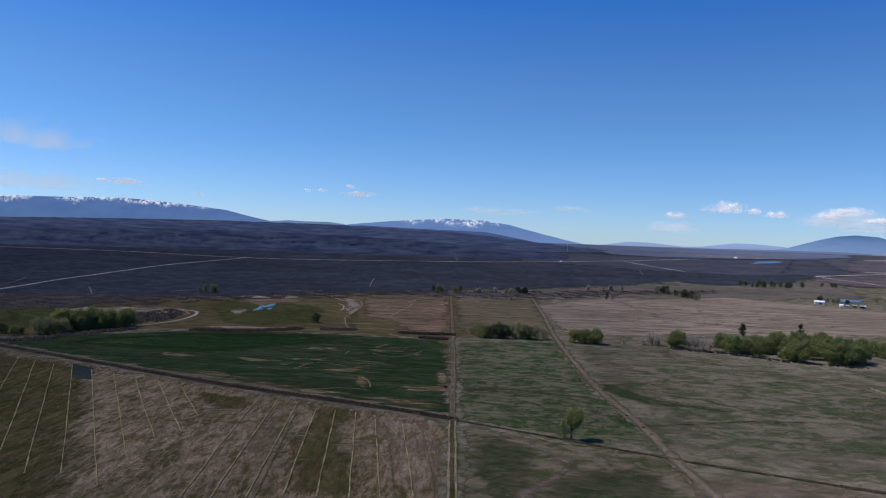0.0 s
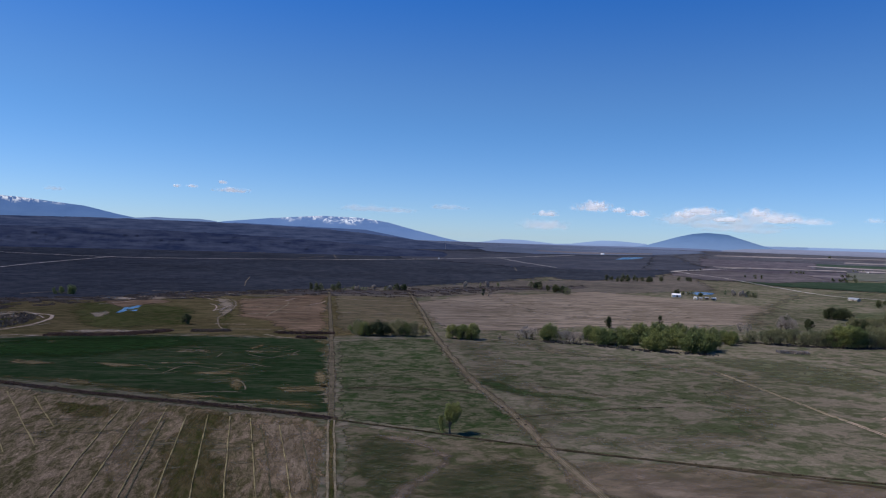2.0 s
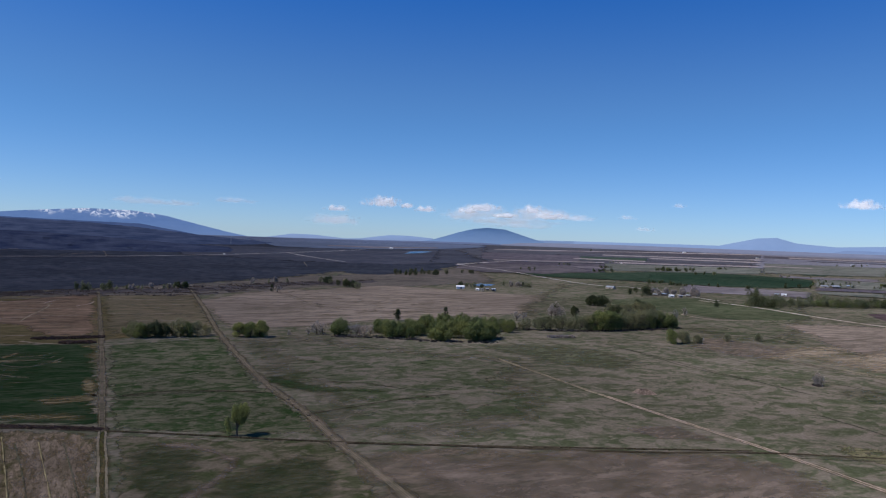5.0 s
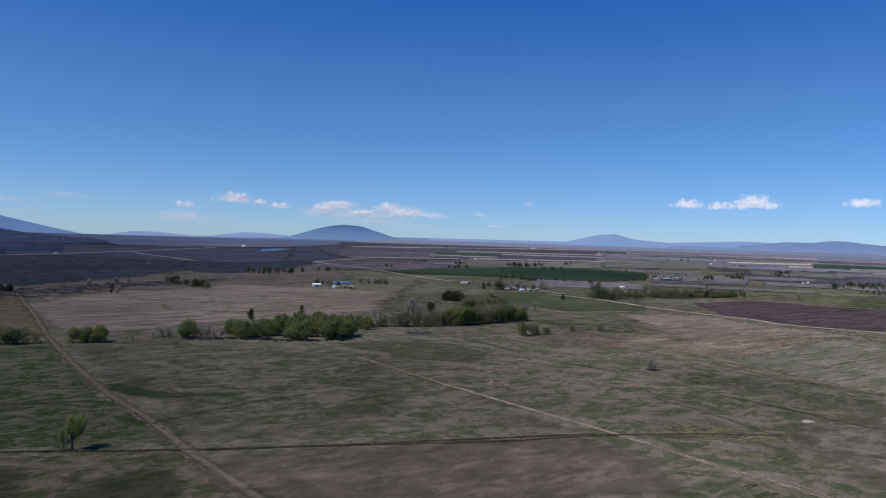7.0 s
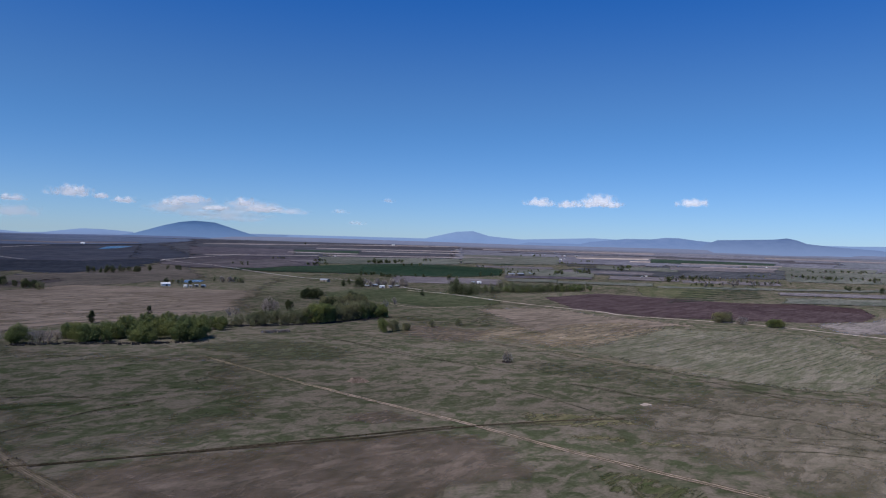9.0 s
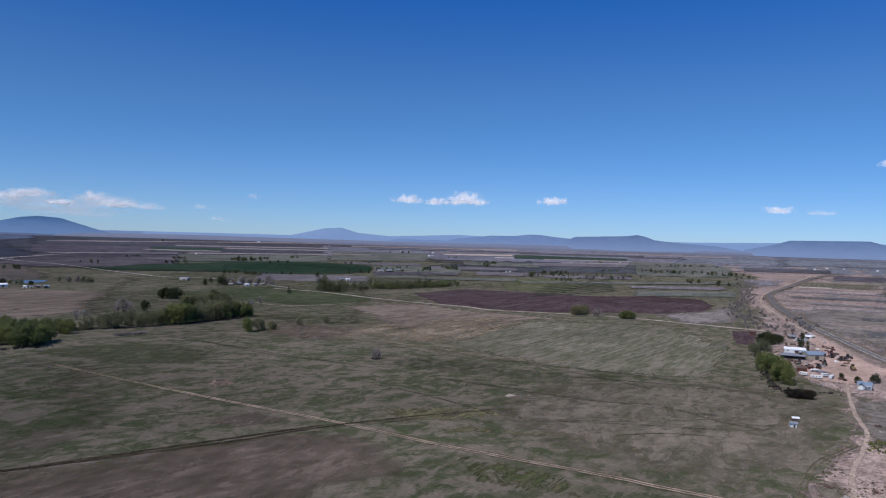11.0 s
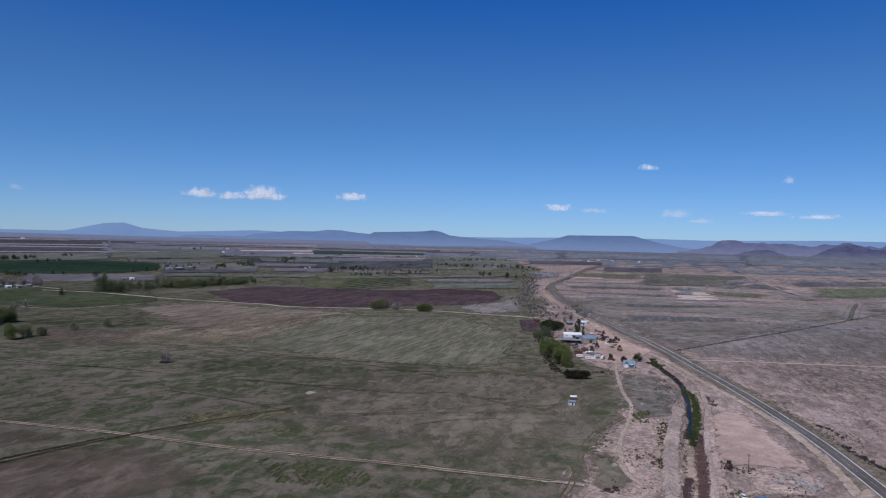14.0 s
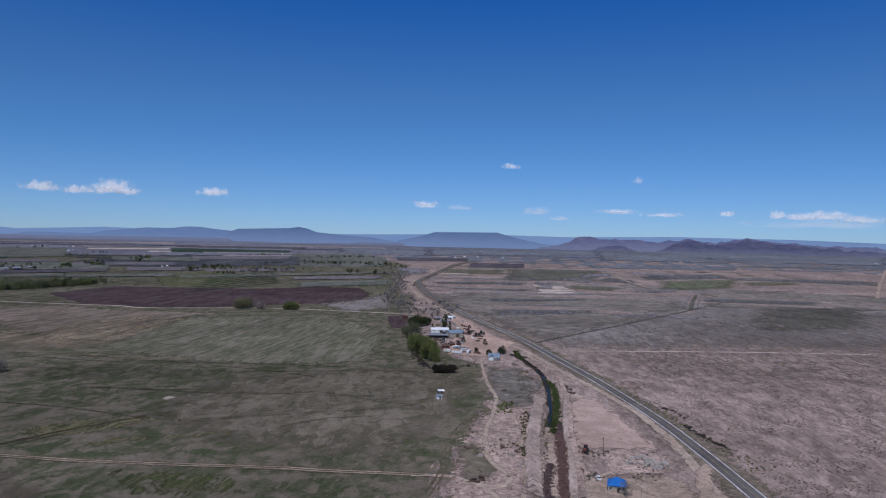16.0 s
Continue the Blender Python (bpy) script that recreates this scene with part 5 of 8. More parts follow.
two_track([(6.7, 226.0), (7.5, 283.9), (9.0, 403.6)], 3.2, 1.4, "pale dirt rut along the hay field", M_TRACK, M_HAY_DARK)
two_track([(9.0, 403.6), (10.7, 504.2), (14, 727), (18, 1295)], 2.4, 0.8, "dirt rut along the field edge", M_ROADBED, M_BROWNPAST)
two_track([(167, 1336), (144, 1001), (124, 754), (114.4, 522.4), (117.5, 412.5), (116.7, 340.4), (118.9, 266.1), (118.0, 232.9)], 3.2, 0.9, "dirt rut of a road across the pasture", M_ROADBED, M_BROWNPAST)
two_track([(167, 1336), (144, 1001), (124, 754), (114.4, 522.4), (117.5, 412.5), (116.7, 340.4), (118.9, 266.1), (118.0, 232.9)], 1.2, 0.5, "narrow rut of a road across the pasture", M_TRACK)
strip("grass_trail", [(329, 718), (335, 616), (331, 526), (326.5, 460.2)], 2.4, M_ROADBED, "faint trail in the grass", rag=0.5)
two_track([(331, 540), (327.3, 465.3), (325.5, 420), (324.4, 389.4)], 2.2, 1.1, "dull rut of a dirt road", M_TRACK, M_ROADBED)
two_track([(324.4, 389.4), (323.9, 346.1), (324.0, 261.7), (322.5, 232)], 2.4, 1.2, "pale rut of a dirt road", M_DIRT2, M_ROADBED)
two_track([(322.5, 232), (319.6, 179.6), (321.7, 95.9), (320.7, 76.8), (320.4, 19.9), (316.6, 7.0), (295.6, -5.3)], 2.6, 1.2, "pale rut of a dirt road", M_DIRT2, M_ROADBED)
strip("farm_road", [(1093, 1042), (1098, 922), (1059, 755), (1047, 674), (1043, 563), (1024, 500), (1069, 326), (1038, 109)], 10, M_PALE, "pale farm road beside the ploughed field")
strip("farm_road", [(841, 840), (839, 762), (956, 727)], 4, M_DIRT, "pale farm road between meadows")
strip("plain_road", [(-1557, 2001), (-1307, 2108), (-975, 2189), (-571, 2168), (-150, 2299), (227, 2434), (670, 2664), (1084, 2928)], 7.7, M_WHITEROAD, "long pale gravel road over the sagebrush plain", rag=0.1)
strip("plain_road", [(-660, 991), (-670, 1142), (-691, 1361), (-684, 1792), (-584, 2186)], 5.6, M_WHITEROAD, "straight pale gravel road joining another", rag=0.1)
strip("plain_road", [(674, 2638), (712, 2444), (762, 2235)], 6.3, M_WHITEROAD, "pale gravel branch road", rag=0.1)
strip("plain_road", [(1110, 2128), (1210, 2186), (1424, 2286)], 5.6, M_WHITEROAD, "pale gravel road", rag=0.1)
strip("plain_road", [(1137, 2165), (1136, 2066), (1162, 1897), (1140, 1622), (1130, 1430), (1188, 1322), (1131, 1026)], 6.3, M_WHITEROAD, "pale gravel road past a green crop", rag=0.1)
strip("plain_road", [(1137, 2165), (1326, 2244), (1529, 2331)], 6.3, M_WHITEROAD, "pale gravel road", rag=0.1)
for pts in ([(-138, 1387), (-147, 1498), (-152, 1623)], [(-516, 1055), (-575, 1165)], [(54, 2379), (48, 2597)], [(580, 2058), (619, 2233)], [(-703, 1137), (-727, 1222), (-759, 1301)]):
    strip("plain_trail", pts, 2.2, M_TRACK, "short pale trail in the sagebrush", rag=0.5)
for pts in ([(-270, 1238), (-230, 1232), (-209, 1254)], [(-205, 1172), (-175, 1163), (-136, 1226)], [(105, 1334), (137, 1389), (167, 1362)], [(-433, 1137), (-401, 1176), (-367, 1156)], [(-1328, 2386), (-1241, 2329)], [(-1267, 2743), (-1128, 2622)], [(-349, 2549), (-267, 2539), (-192, 2616)], [(-71, 2394), (15, 2494)]):
    strip("pale_wash", pts, 5, M_TRACK, "pale sandy wash in the sagebrush", rag=0.6)
strip("creek_road", [(-416, 598), (-370, 633), (-352, 656), (-340, 682), (-315, 732), (-295, 776), (-289, 821), (-294, 861), (-305, 883), (-329, 895)], 5, M_DIRT, "pale dirt road curving along the creek", rag=0.2)
strip("sandy_track", [(-190, 1168), (-156, 1160), (-126, 1102), (-114, 1034), (-113, 942), (-116, 876), (-106, 807), (-92, 762)], 3.2, M_SAND2, "sandy track over a bare bank", rag=0.7)
strip("sandy_track", [(-113, 1097), (-56, 1101), (-43, 1061), (-59, 940), (-63, 893)], 2.5, M_TRACK, "sandy track in the red field", rag=0.4)
for pts in ([(-180, 1161), (-158, 1108), (-138, 1078), (-128, 1091)], [(-134, 956), (-126, 982), (-120, 1024)], [(-112, 821), (-95, 820), (-79, 820)], [(-151, 1046), (-137, 1009), (-132, 950)], [(-375, 853), (-365, 889), (-347, 910), (-323, 890), (-300, 853)], [(-463, 854), (-440, 883), (-400, 870), (-366, 856)], [(-299, 706), (-289, 717), (-275, 721)], [(-269, 710), (-255, 718), (-244, 721)], [(-288, 1010), (-270, 1035), (-256, 1059)], [(-116, 1125), (-72, 1133), (-51, 1122)], [(-50, 1103), (-38, 1147), (-34, 1148)], [(-12, 1055), (5, 1088), (11, 1118)], [(26, 1163), (64, 1148), (108, 1136), (142, 1149)]):
    strip("sandy_track", pts, 3.2, M_SPOIL, "short bare sandy track", rag=0.6)
strip("farm_road", [(-52, 743), (-33, 723), (-10, 721), (13, 722)], 5, M_TRACK, "pale strip along the alfalfa", rag=0.5)
strip("ditch", [(-611, 714), (-365, 592), (-240.6, 526.5), (-141.5, 475.7), (-60.7, 441.1), (9.1, 408.6)], 8, M_DITCH, "dark weedy irrigation ditch", "ditch", rag=0.3)
strip("ditch", [(10.9, 405.1), (64.0, 375.6), (59.5, 377.5), (113.2, 348.1), (172.7, 319.5), (314.0, 259.0)], 2.2, M_DITCH, "narrow dark irrigation ditch", "ditch", rag=0.4)
strip("ditch", [(120.3, 343.0), (173.4, 318.3), (247.2, 281.4), (289.8, 264.6), (322.7, 250.9), (367.4, 226.0), (405.2, 199.1)], 2.4, M_DITCH, "narrow dark irrigation ditch", "ditch", rag=0.5)
strip("ditch", [(119.2, 406.4), (187.9, 426.2), (189.8, 425.9), (231.4, 430.8)], 0.9, M_DITCH, "faint dry ditch", "ditch", rag=0.6)
strip("ditch", [(21.7, 487.5), (49.3, 492.2), (81.1, 483.3), (107.2, 470.8)], 1.6, M_DITCH, "faint ditch across the meadow", "ditch", rag=0.6)
for pts in ([(461.8, 233.9), (470.9, 221.2), (476.5, 209.2)], [(473.3, 193.6), (477.7, 157.5), (476.9, 123.0), (480.5, 72.9)], [(398.9, 176.2), (417.8, 137.3), (443.6, 102.3), (473.1, 71.8)], [(395.1, 115.1), (415.8, 92.9), (424.7, 71.1)], [(531.1, 204.6), (567.0, 179.1), (602, 132)], [(326.9, 240.9), (358.8, 224.6), (386.0, 209.6), (412.5, 199.4)], [(341.4, 242.6), (359.9, 224.9), (385.6, 211.5), (404.0, 194.4)],
            [(842, 640), (801, 515), (851, 459), ], [(676, 565), (778, 553), (967, 532), (1077, 501)], [(707, 477), (814, 455), (977, 420)], [(544.0, 227.6), (577, 199), (640, 140), (666, 109)], [(488, 646), (534, 564), (508, 425), (521, 356)], [(572, 666), (596, 556), (640, 496)]):
    strip("field_furrow", pts, 1.4, M_DITCH2, "dark weedy furrow in the pasture", "ditch", rag=0.6)
for pts in ([(501, 613), (566, 521), (614, 394), (599, 310), (618, 229), (626, 189)], [(740, 704), (753, 652), (747, 567), (724, 465)], [(607, 471), (611, 385), (596, 295)], [(601, 428), (604, 363), (600, 260), ], [(583, 561), (640, 496), (603, 376), (590, 285), (617, 224)]):
    strip("grass_trail", pts, 2.4, M_TRACK, "faint pale trail in the grass", rag=0.5)

# highway
HWY = [(269.9, -117.0), (310.2, -115.2), (375.1, -111.3), (447.8, -104.3), (560.7, -86.0), (669, -64), (802, -36), (921, -4), (1164, 60), (1443, 120), (1750, 173), (1930, 184), (2163, 165), (2515, 132), (2785, 80)]
strip("highway_verge", HWY, 27, M_VERGE, "grey-green grassy highway verge", "verge", rag=0.15)
strip("gravel_shoulder", HWY, 10.6, M_RUBBLE, "narrow gravel shoulder", "shoulder", rag=0.08)
strip("highway", HWY, 8.5, M_ASPHALT, "two-lane asphalt highway with white edge lines", "road", rag=0.0, profile=0.12, step=5)
near_hwy = HWY[:9]
for off in (-3.6, 3.6):
    strip("edge_line", near_hwy, 0.42, M_LINE, "white painted edge line", "road marking", rag=0.0, offset=off, profile=0.0, step=5).location.z = 0.09
strip("centre_line", near_hwy, 0.16, M_YLINE, "worn yellow painted centre line", "road marking", rag=0.0, step=5).location.z = 0.13
strip("side_track", [(295.9, -99.1), (338.8, -100.2), (393.1, -100.9), (456.7, -95.9), (525.7, -81.6), (608, -61), (709, -37), (796, -10), (928, 18), (1094, 65), (1391, 133), (1722, 196)], 7, M_DIRT, "dirt track running beside the highway", rag=0.2)
strip("access_road", [(357.5, -114.0), (347.2, -105.2), (328.5, -98.3), (299.0, -93.3), (272.4, -90.7)], 8, M_DIRT2, "grey gravel road joining the highway", rag=0.2)
strip("range_road", [(713, -54), (724, -112), (733, -165), (750, -278), (758, -392)], 5, M_PALE, "straight pale ranch road", rag=0.2)
strip("range_ditch", [(771, -52), (794, -65), (914, -141), (1070, -240), (1268, -361), (1432, -458)], 5, M_SCRUB, "weedy range ditch", "ditch", rag=0.4)
strip("range_canal", [(1246, -344), (1330, -370), (1418, -396), (1610, -457)], 8, M_SCRUB, "dark reach of the canal", "ditch", rag=0.1)
for off in (-11, 11):
    strip("canal_bank", [(1246, -344), (1330, -370), (1418, -396), (1610, -457)], 5, M_F9, "pale canal bank", "bank", rag=0.4, offset=off)
strip("far_road", [(2611, -1394), (2039, -1074), (1621, -849)], 12, M_DIRT2, "pale road far across the range", rag=0.2)
strip("far_road", [(3060, -1298), (2847, -1335), (2555, -1364)], 10, M_DIRT2, "pale road far across the range", rag=0.2)
strip("far_road", [(3051, -835), (2979, -1041), (3018, -1280)], 10, M_PALE, "pale line of a far road", rag=0.3)
strip("far_road", [(2333, -389), (2007, -382), (1788, -395)], 9, M_DIRT2, "pale range trail", rag=0.3)
strip("old_road", [(1321, 126), (1598, 174), (1863, 194), (2134, 179), (2633, 138)], 7, M_DIRT2, "old dirt road beside the highway bend", rag=0.2)

# farm ground
patch("farmyard", [(1006, 61), (1037, 45), (956, 24), (822, -6), (772, -30), (716, -22), (666, -0), (666, 20), (667, 36), (742, 47), (785, 39), (829, 29)], M_YARD, "bare orange-tan farmyard", 2, "ground")
patch("rubble_bank", [(298.7, 16.8), (367.1, 17.0), (408.5, 11.3), (445.8, 0.6), (535.9, -4.9), (599.5, -18.7), (604, -32), (548.2, -41.8), (428.9, -34.9), (381.7, -32.8), (269.2, -22.9), (259.2, 14.3)], M_RUBBLE, "grey rubbly bank beside the canal", 3, "ground")
patch("weedy_bank", [(586.3, -2.8), (622, -29), (552.3, -41.3), (473.3, -38.6), (455.7, -21.7), (459.5, -4.5)], M_RANGE_DARK, "grey-green weedy ground beside the canal", 4, "ground")
patch("weedy_bank", [(367.1, 17.0), (391.6, 7.7), (372.5, -1.4), (328.8, -6.5), (308.0, 0.8), (308.6, 11.5)], M_PALEPAST, "grey weedy ground inside a lane", 3, "ground")
patch("spoil_bank", [(437.6, -19.3), (455.3, -30.1), (428.4, -33.3), (361.2, -29.8), (310.2, -24.8), (316.9, -18.3), (376.7, -15.6)], M_DIRT2, "pale spoil bank along the canal", 2, "ground")
patch("bare_field", [(494.5, -55.0), (498.9, -77.5), (437.2, -85.8), (378.5, -92.0), (344.8, -97.0), (338.8, -89.6), (375.1, -79.2), (374.9, -63.2), (366.2, -51.9), (372.0, -45.4), (431.9, -48.3)], M_PAD, "bare pinkish dirt lot", 2, "ground")
patch("rubble_lot", [(390.1, -43.4), (376.7, -50.2), (340.9, -49.4), (273.5, -39.2), (271.1, -30.0)], M_RUBBLE, "rubble strewn ground", 2, "ground")
patch("rubble_lot", [(371.1, -57.5), (382.9, -84.9), (361.5, -92.7), (336.4, -83.0), (328.9, -55.9)], M_RUBBLE, "rubble strewn lot", 2, "ground")
patch("house_lot", [(323.8, -37.7), (336.8, -84.3), (317.5, -94.7), (258.6, -72.4), (247.3, -29.4)], M_DIRT2, "bare dirt round a house", 2, "ground")
strip("farm_lane", [(664, 6), (605, 4), (534.6, -0.8), (488.3, -6.5), (439.9, -3.8), (399.7, -0.0), (372.2, -0.2), (344.4, -2.8), (329.5, -9.0), (320.8, -11.2), (310.6, -8.6), (305.2, -1.6)], 3.4, M_DIRT, "pale winding farm lane", rag=0.15)
strip("farm_lane", [(318.3, 33.2), (321.0, 18.3), (315.4, 8.1), (305.2, -1.6), (287.6, -8.2)], 2.8, M_DIRT, "pale farm lane", rag=0.15)
strip("farm_lane", [(584.4, 63.1), (591.2, 35.9), (594.8, 17.6), (596.9, 4.0)], 2.5, M_TRACK, "faint farm lane", rag=0.3)
two_track([(296.8, 23.7), (329.5, 19.6), (366.5, 19.0), (403.4, 15.8), (426.3, 8.6), (453.8, -1.1)], 2.4, 0.9, "green rut along the pasture edge", M_ROADBED)
two_track([(466.1, 57.2), (478.7, 39.8), (522.6, 35.5), (548.8, 22.4)], 2.4, 0.9, "faint rut in the pasture", M_ROADBED)
strip("yard_loop", [(315.8, -43.8), (337.5, -59.8), (336.2, -68.6), (327.0, -71.8), (303.4, -66.8)], 3, M_DIRT, "pale drive round the house", rag=0.2)
CANAL = [(685, -24), (638, -34), (599, -41), (571.4, -44.8), (528.4, -44.3), (482.7, -42.5), (443.9, -39.6), (414.3, -36.5), (382.2, -34.5), (335.9, -31.6), (299.5, -28.9)]
strip("canal_bed", CANAL, 5, M_DIRT2, "pale silted canal bed", "canal", rag=0.5)
strip("canal_mud", CANAL[:8], 4.2, M_DITCH, "dark wet edge of the canal", "canal", rag=0.7)
strip("canal_water", CANAL[2:8], 2.0, M_CANALWATER, "narrow dark irrigation canal", "canal", rag=0.2)
def gullied_bank(pts, width, height, label):
    """A bank of dredged earth, steep on one side, cut by small gullies."""
    line = smooth_line(pts, 1.3)
    LIFT[0] += 1
    verts, faces, n = [], [], 13
    for i, (p, sd) in enumerate(zip(line, sides(line))):
        end = min(1.0, i / 14, (len(line) - 1 - i) / 14)
        for j in range(n):
            u = j / (n - 1)
            q = p + sd * ((u - 0.5) * width * (0.85 + 0.4 * noise.noise(Vector((p.x / 17, p.y / 17, 3.0)))))
            rise = min(u / 0.62, (1 - u) / 0.38)
            cut = abs(noise.noise(Vector((q.x / 3.1, q.y / 5.5, 1.7))))
            rough = 0.25 * noise.noise(Vector((q.x / 1.6, q.y / 1.6, 0)))
            verts.append((q.x, q.y, on_ground(q.x, q.y, end * height * max(0.0, rise * (0.55 + 0.9 * min(0.5, cut * 1.6)) + rough * (0 < j < n - 1)))))
    for i in range(len(line) - 1):
        for j in range(n - 1):
            a = i * n + j
            faces.append((a, a + 1, a + n + 1, a + n))
    ob = grid_mesh("spoil_ridge", verts, faces, M_SPOIL, False)
    mark_inside(ob, n)
    inside = ob.data.attributes["inside"].data
    for i in range(len(line)):
        for j in range(n):
            inside[i * n + j].value = min(1.0, i / 30, (len(line) - 1 - i) / 30, j / 3, (n - 1 - j) / 3)
    return tagged(ob, label, "bank", kind="structure")


gullied_bank([(512.3, -38.5), (470, -34), (436.2, -30.0), (385.3, -25.4), (336.5, -22.6), (285, -20.9)], 11, 2.4, "long pale gullied ridge of dredged earth along the canal")
gullied_bank([(533.7, -60.3), (477.8, -52.9), (419.8, -46.8), (360, -43), (285, -36)], 6, 1.0, "low ridge of dredged earth beside the canal")
strip("canal_berm", CANAL, 4, M_RUBBLE, "low pale earth bank of the canal", "bank", rag=0.3, offset=-12, profile=0.8)

# cut hay lying in rows
WIND = [
    [(-321, 544), (-269.6, 438.4)], [(-304, 537), (-232.5, 393.8), (-196.5, 320.7)], [(-282.4, 522.7), (-211.3, 378.5), (-169.5, 293.1)], [(-266.8, 519.0), (-192.2, 369.7), (-155.2, 294.6)], [(-247.1, 507.5), (-173.7, 361.3), (-134.5, 283.4)],
    [(-228.2, 500.6), (-170.8, 384.3), (-136.4, 315.4)], [(-204.4, 481.2), (-165.9, 403.8), (-138.6, 350.6)], [(-188.0, 478.5), (-154.9, 412.2), (-129.6, 362.0)], [(-167.1, 464.2), (-148.8, 427.3), (-131.8, 393.5)],
    [(-110.4, 437.8), (-104.7, 355.0), (-97.8, 273.5)], [(-97.7, 433.8), (-92.0, 349.7), (-86.4, 274.6)], [(-84.7, 432.9), (-78.1, 343.9), (-73.0, 276.0)], [(-70.5, 415.4), (-64.3, 336.5), (-59.0, 277.4)],
    [(-59.2, 417.0), (-51.9, 338.0), (-46.0, 278.6)], [(-46.8, 413.5), (-39.4, 339.5), (-33.4, 279.9)], [(-35.2, 408.7), (-27.7, 340.9), (-21.3, 281.1)], [(-18.7, 393.7), (-12.7, 334.0), (-7.9, 282.4)],
]
for pts in WIND:
    strip("windrow", pts, 0.6, M_WINDROW, "raked windrow of cut golden hay", "windrow", rag=1.1, profile=0.14, step=2.5, kind="thing")["group"] = "windrows in the hay field"
for pts in ([(-28.8, 394.7), (-21.7, 341.6), (-15.5, 281.6)], [(-8.2, 389.3), (-3.1, 335.1), (0.7, 283.2)], [(-80.7, 409.9), (-74.7, 335.3), (-69.8, 276.3)]):
    strip("bare_furrow", pts, 0.9, M_DITCH2, "dark bare furrow in the stubble", "furrow", rag=0.6)
# ---- far hills ----
def hills(name, skyline, base, dist, material, label, depth=120.0, rugged=0.9, flat=False, ends=1.2, jag=0.05):
    """A far range: its skyline in degrees round and up, its foot in degrees, its distance."""
    az = [skyline[0][0] - ends] + [s[0] for s in skyline] + [skyline[-1][0] + ends]
    el = [base] + [s[1] for s in skyline] + [base]
    cols, rows = max(60, int((az[-1] - az[0]) * 9)), 16
    verts, faces = [], []
    for i in range(cols + 1):
        a = az[0] + (az[-1] - az[0]) * i / cols
        e = np.interp(a, az, el)
        edge = min(1.0, 6 * min(i, cols - i) / cols)
        e += jag * edge * noise.fractal(Vector((a * 1.1, dist / 100, 0)), 1.0, 2.0, 4) * min(1.0, rugged / 6)
        e = max(e, base)
        top = EYE + math.tan(radians(e)) * dist
        foot = EYE + math.tan(radians(base)) * dist
        for j in range(rows + 1):
            s = j / rows
            back = depth * s
            z = foot + (top - foot) * (s ** (0.8 if not flat else 0.55))
            w = noise.fractal(Vector((a * 1.3, s * 4.5, dist)), 0.9, 2.0, 5) * rugged * 6
            r = dist - depth + back + w * (1 - s) * s * 4
            verts.append((r * math.sin(radians(a)), r * math.cos(radians(a)), z + (0 if j in (0, rows) else w * 0.07 * min(1, (top - foot) / 60))))
    n = rows + 1
    for i in range(cols):
        for j in range(rows):
            a = i * n + j
            faces.append((a, a + n, a + n + 1, a + 1))
    return tagged(grid_mesh(name, verts, faces, material, True), label, "mountain", kind="structure")


# haze of the air between, painted into the slopes' colour and glow
HAZE = (0.165, 0.235, 0.385)
M_FAR = rock("pale_far_ridge", (0.165, 0.255, 0.435), (0.180, 0.270, 0.450), 200, glow=0.9, foot=(HAZE, 75, 120))
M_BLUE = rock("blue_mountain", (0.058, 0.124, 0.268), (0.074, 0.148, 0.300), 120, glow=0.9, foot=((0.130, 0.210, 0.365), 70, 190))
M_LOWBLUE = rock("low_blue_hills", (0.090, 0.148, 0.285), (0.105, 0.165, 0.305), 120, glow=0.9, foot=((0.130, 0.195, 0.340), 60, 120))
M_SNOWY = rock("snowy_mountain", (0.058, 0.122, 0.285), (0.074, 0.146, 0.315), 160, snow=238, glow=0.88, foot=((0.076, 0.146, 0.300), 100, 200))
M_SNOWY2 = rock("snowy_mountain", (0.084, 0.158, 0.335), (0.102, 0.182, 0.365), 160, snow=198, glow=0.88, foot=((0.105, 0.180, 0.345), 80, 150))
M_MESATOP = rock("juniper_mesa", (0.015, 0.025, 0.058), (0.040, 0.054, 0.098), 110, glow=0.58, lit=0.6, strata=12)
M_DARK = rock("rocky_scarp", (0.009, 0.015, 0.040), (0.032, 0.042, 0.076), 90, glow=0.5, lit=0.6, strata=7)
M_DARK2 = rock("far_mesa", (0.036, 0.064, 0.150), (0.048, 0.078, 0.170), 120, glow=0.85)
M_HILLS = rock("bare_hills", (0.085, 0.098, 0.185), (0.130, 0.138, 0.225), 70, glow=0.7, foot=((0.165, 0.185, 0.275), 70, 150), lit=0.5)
M_MESA = rock("hazy_mesa", (0.085, 0.138, 0.262), (0.108, 0.165, 0.300), 90, glow=0.9, foot=(HAZE, 88, 185))
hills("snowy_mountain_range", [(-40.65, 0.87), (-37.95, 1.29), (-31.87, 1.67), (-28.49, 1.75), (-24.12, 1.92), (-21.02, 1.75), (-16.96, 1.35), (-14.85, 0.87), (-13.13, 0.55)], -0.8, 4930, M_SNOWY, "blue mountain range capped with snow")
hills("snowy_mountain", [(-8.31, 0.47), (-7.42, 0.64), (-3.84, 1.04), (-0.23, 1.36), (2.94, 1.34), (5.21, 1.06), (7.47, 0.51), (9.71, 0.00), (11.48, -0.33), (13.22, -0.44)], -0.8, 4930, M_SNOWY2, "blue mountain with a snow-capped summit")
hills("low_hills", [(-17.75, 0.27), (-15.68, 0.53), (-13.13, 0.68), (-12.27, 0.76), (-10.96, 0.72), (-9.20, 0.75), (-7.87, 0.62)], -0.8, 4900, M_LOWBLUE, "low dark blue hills")
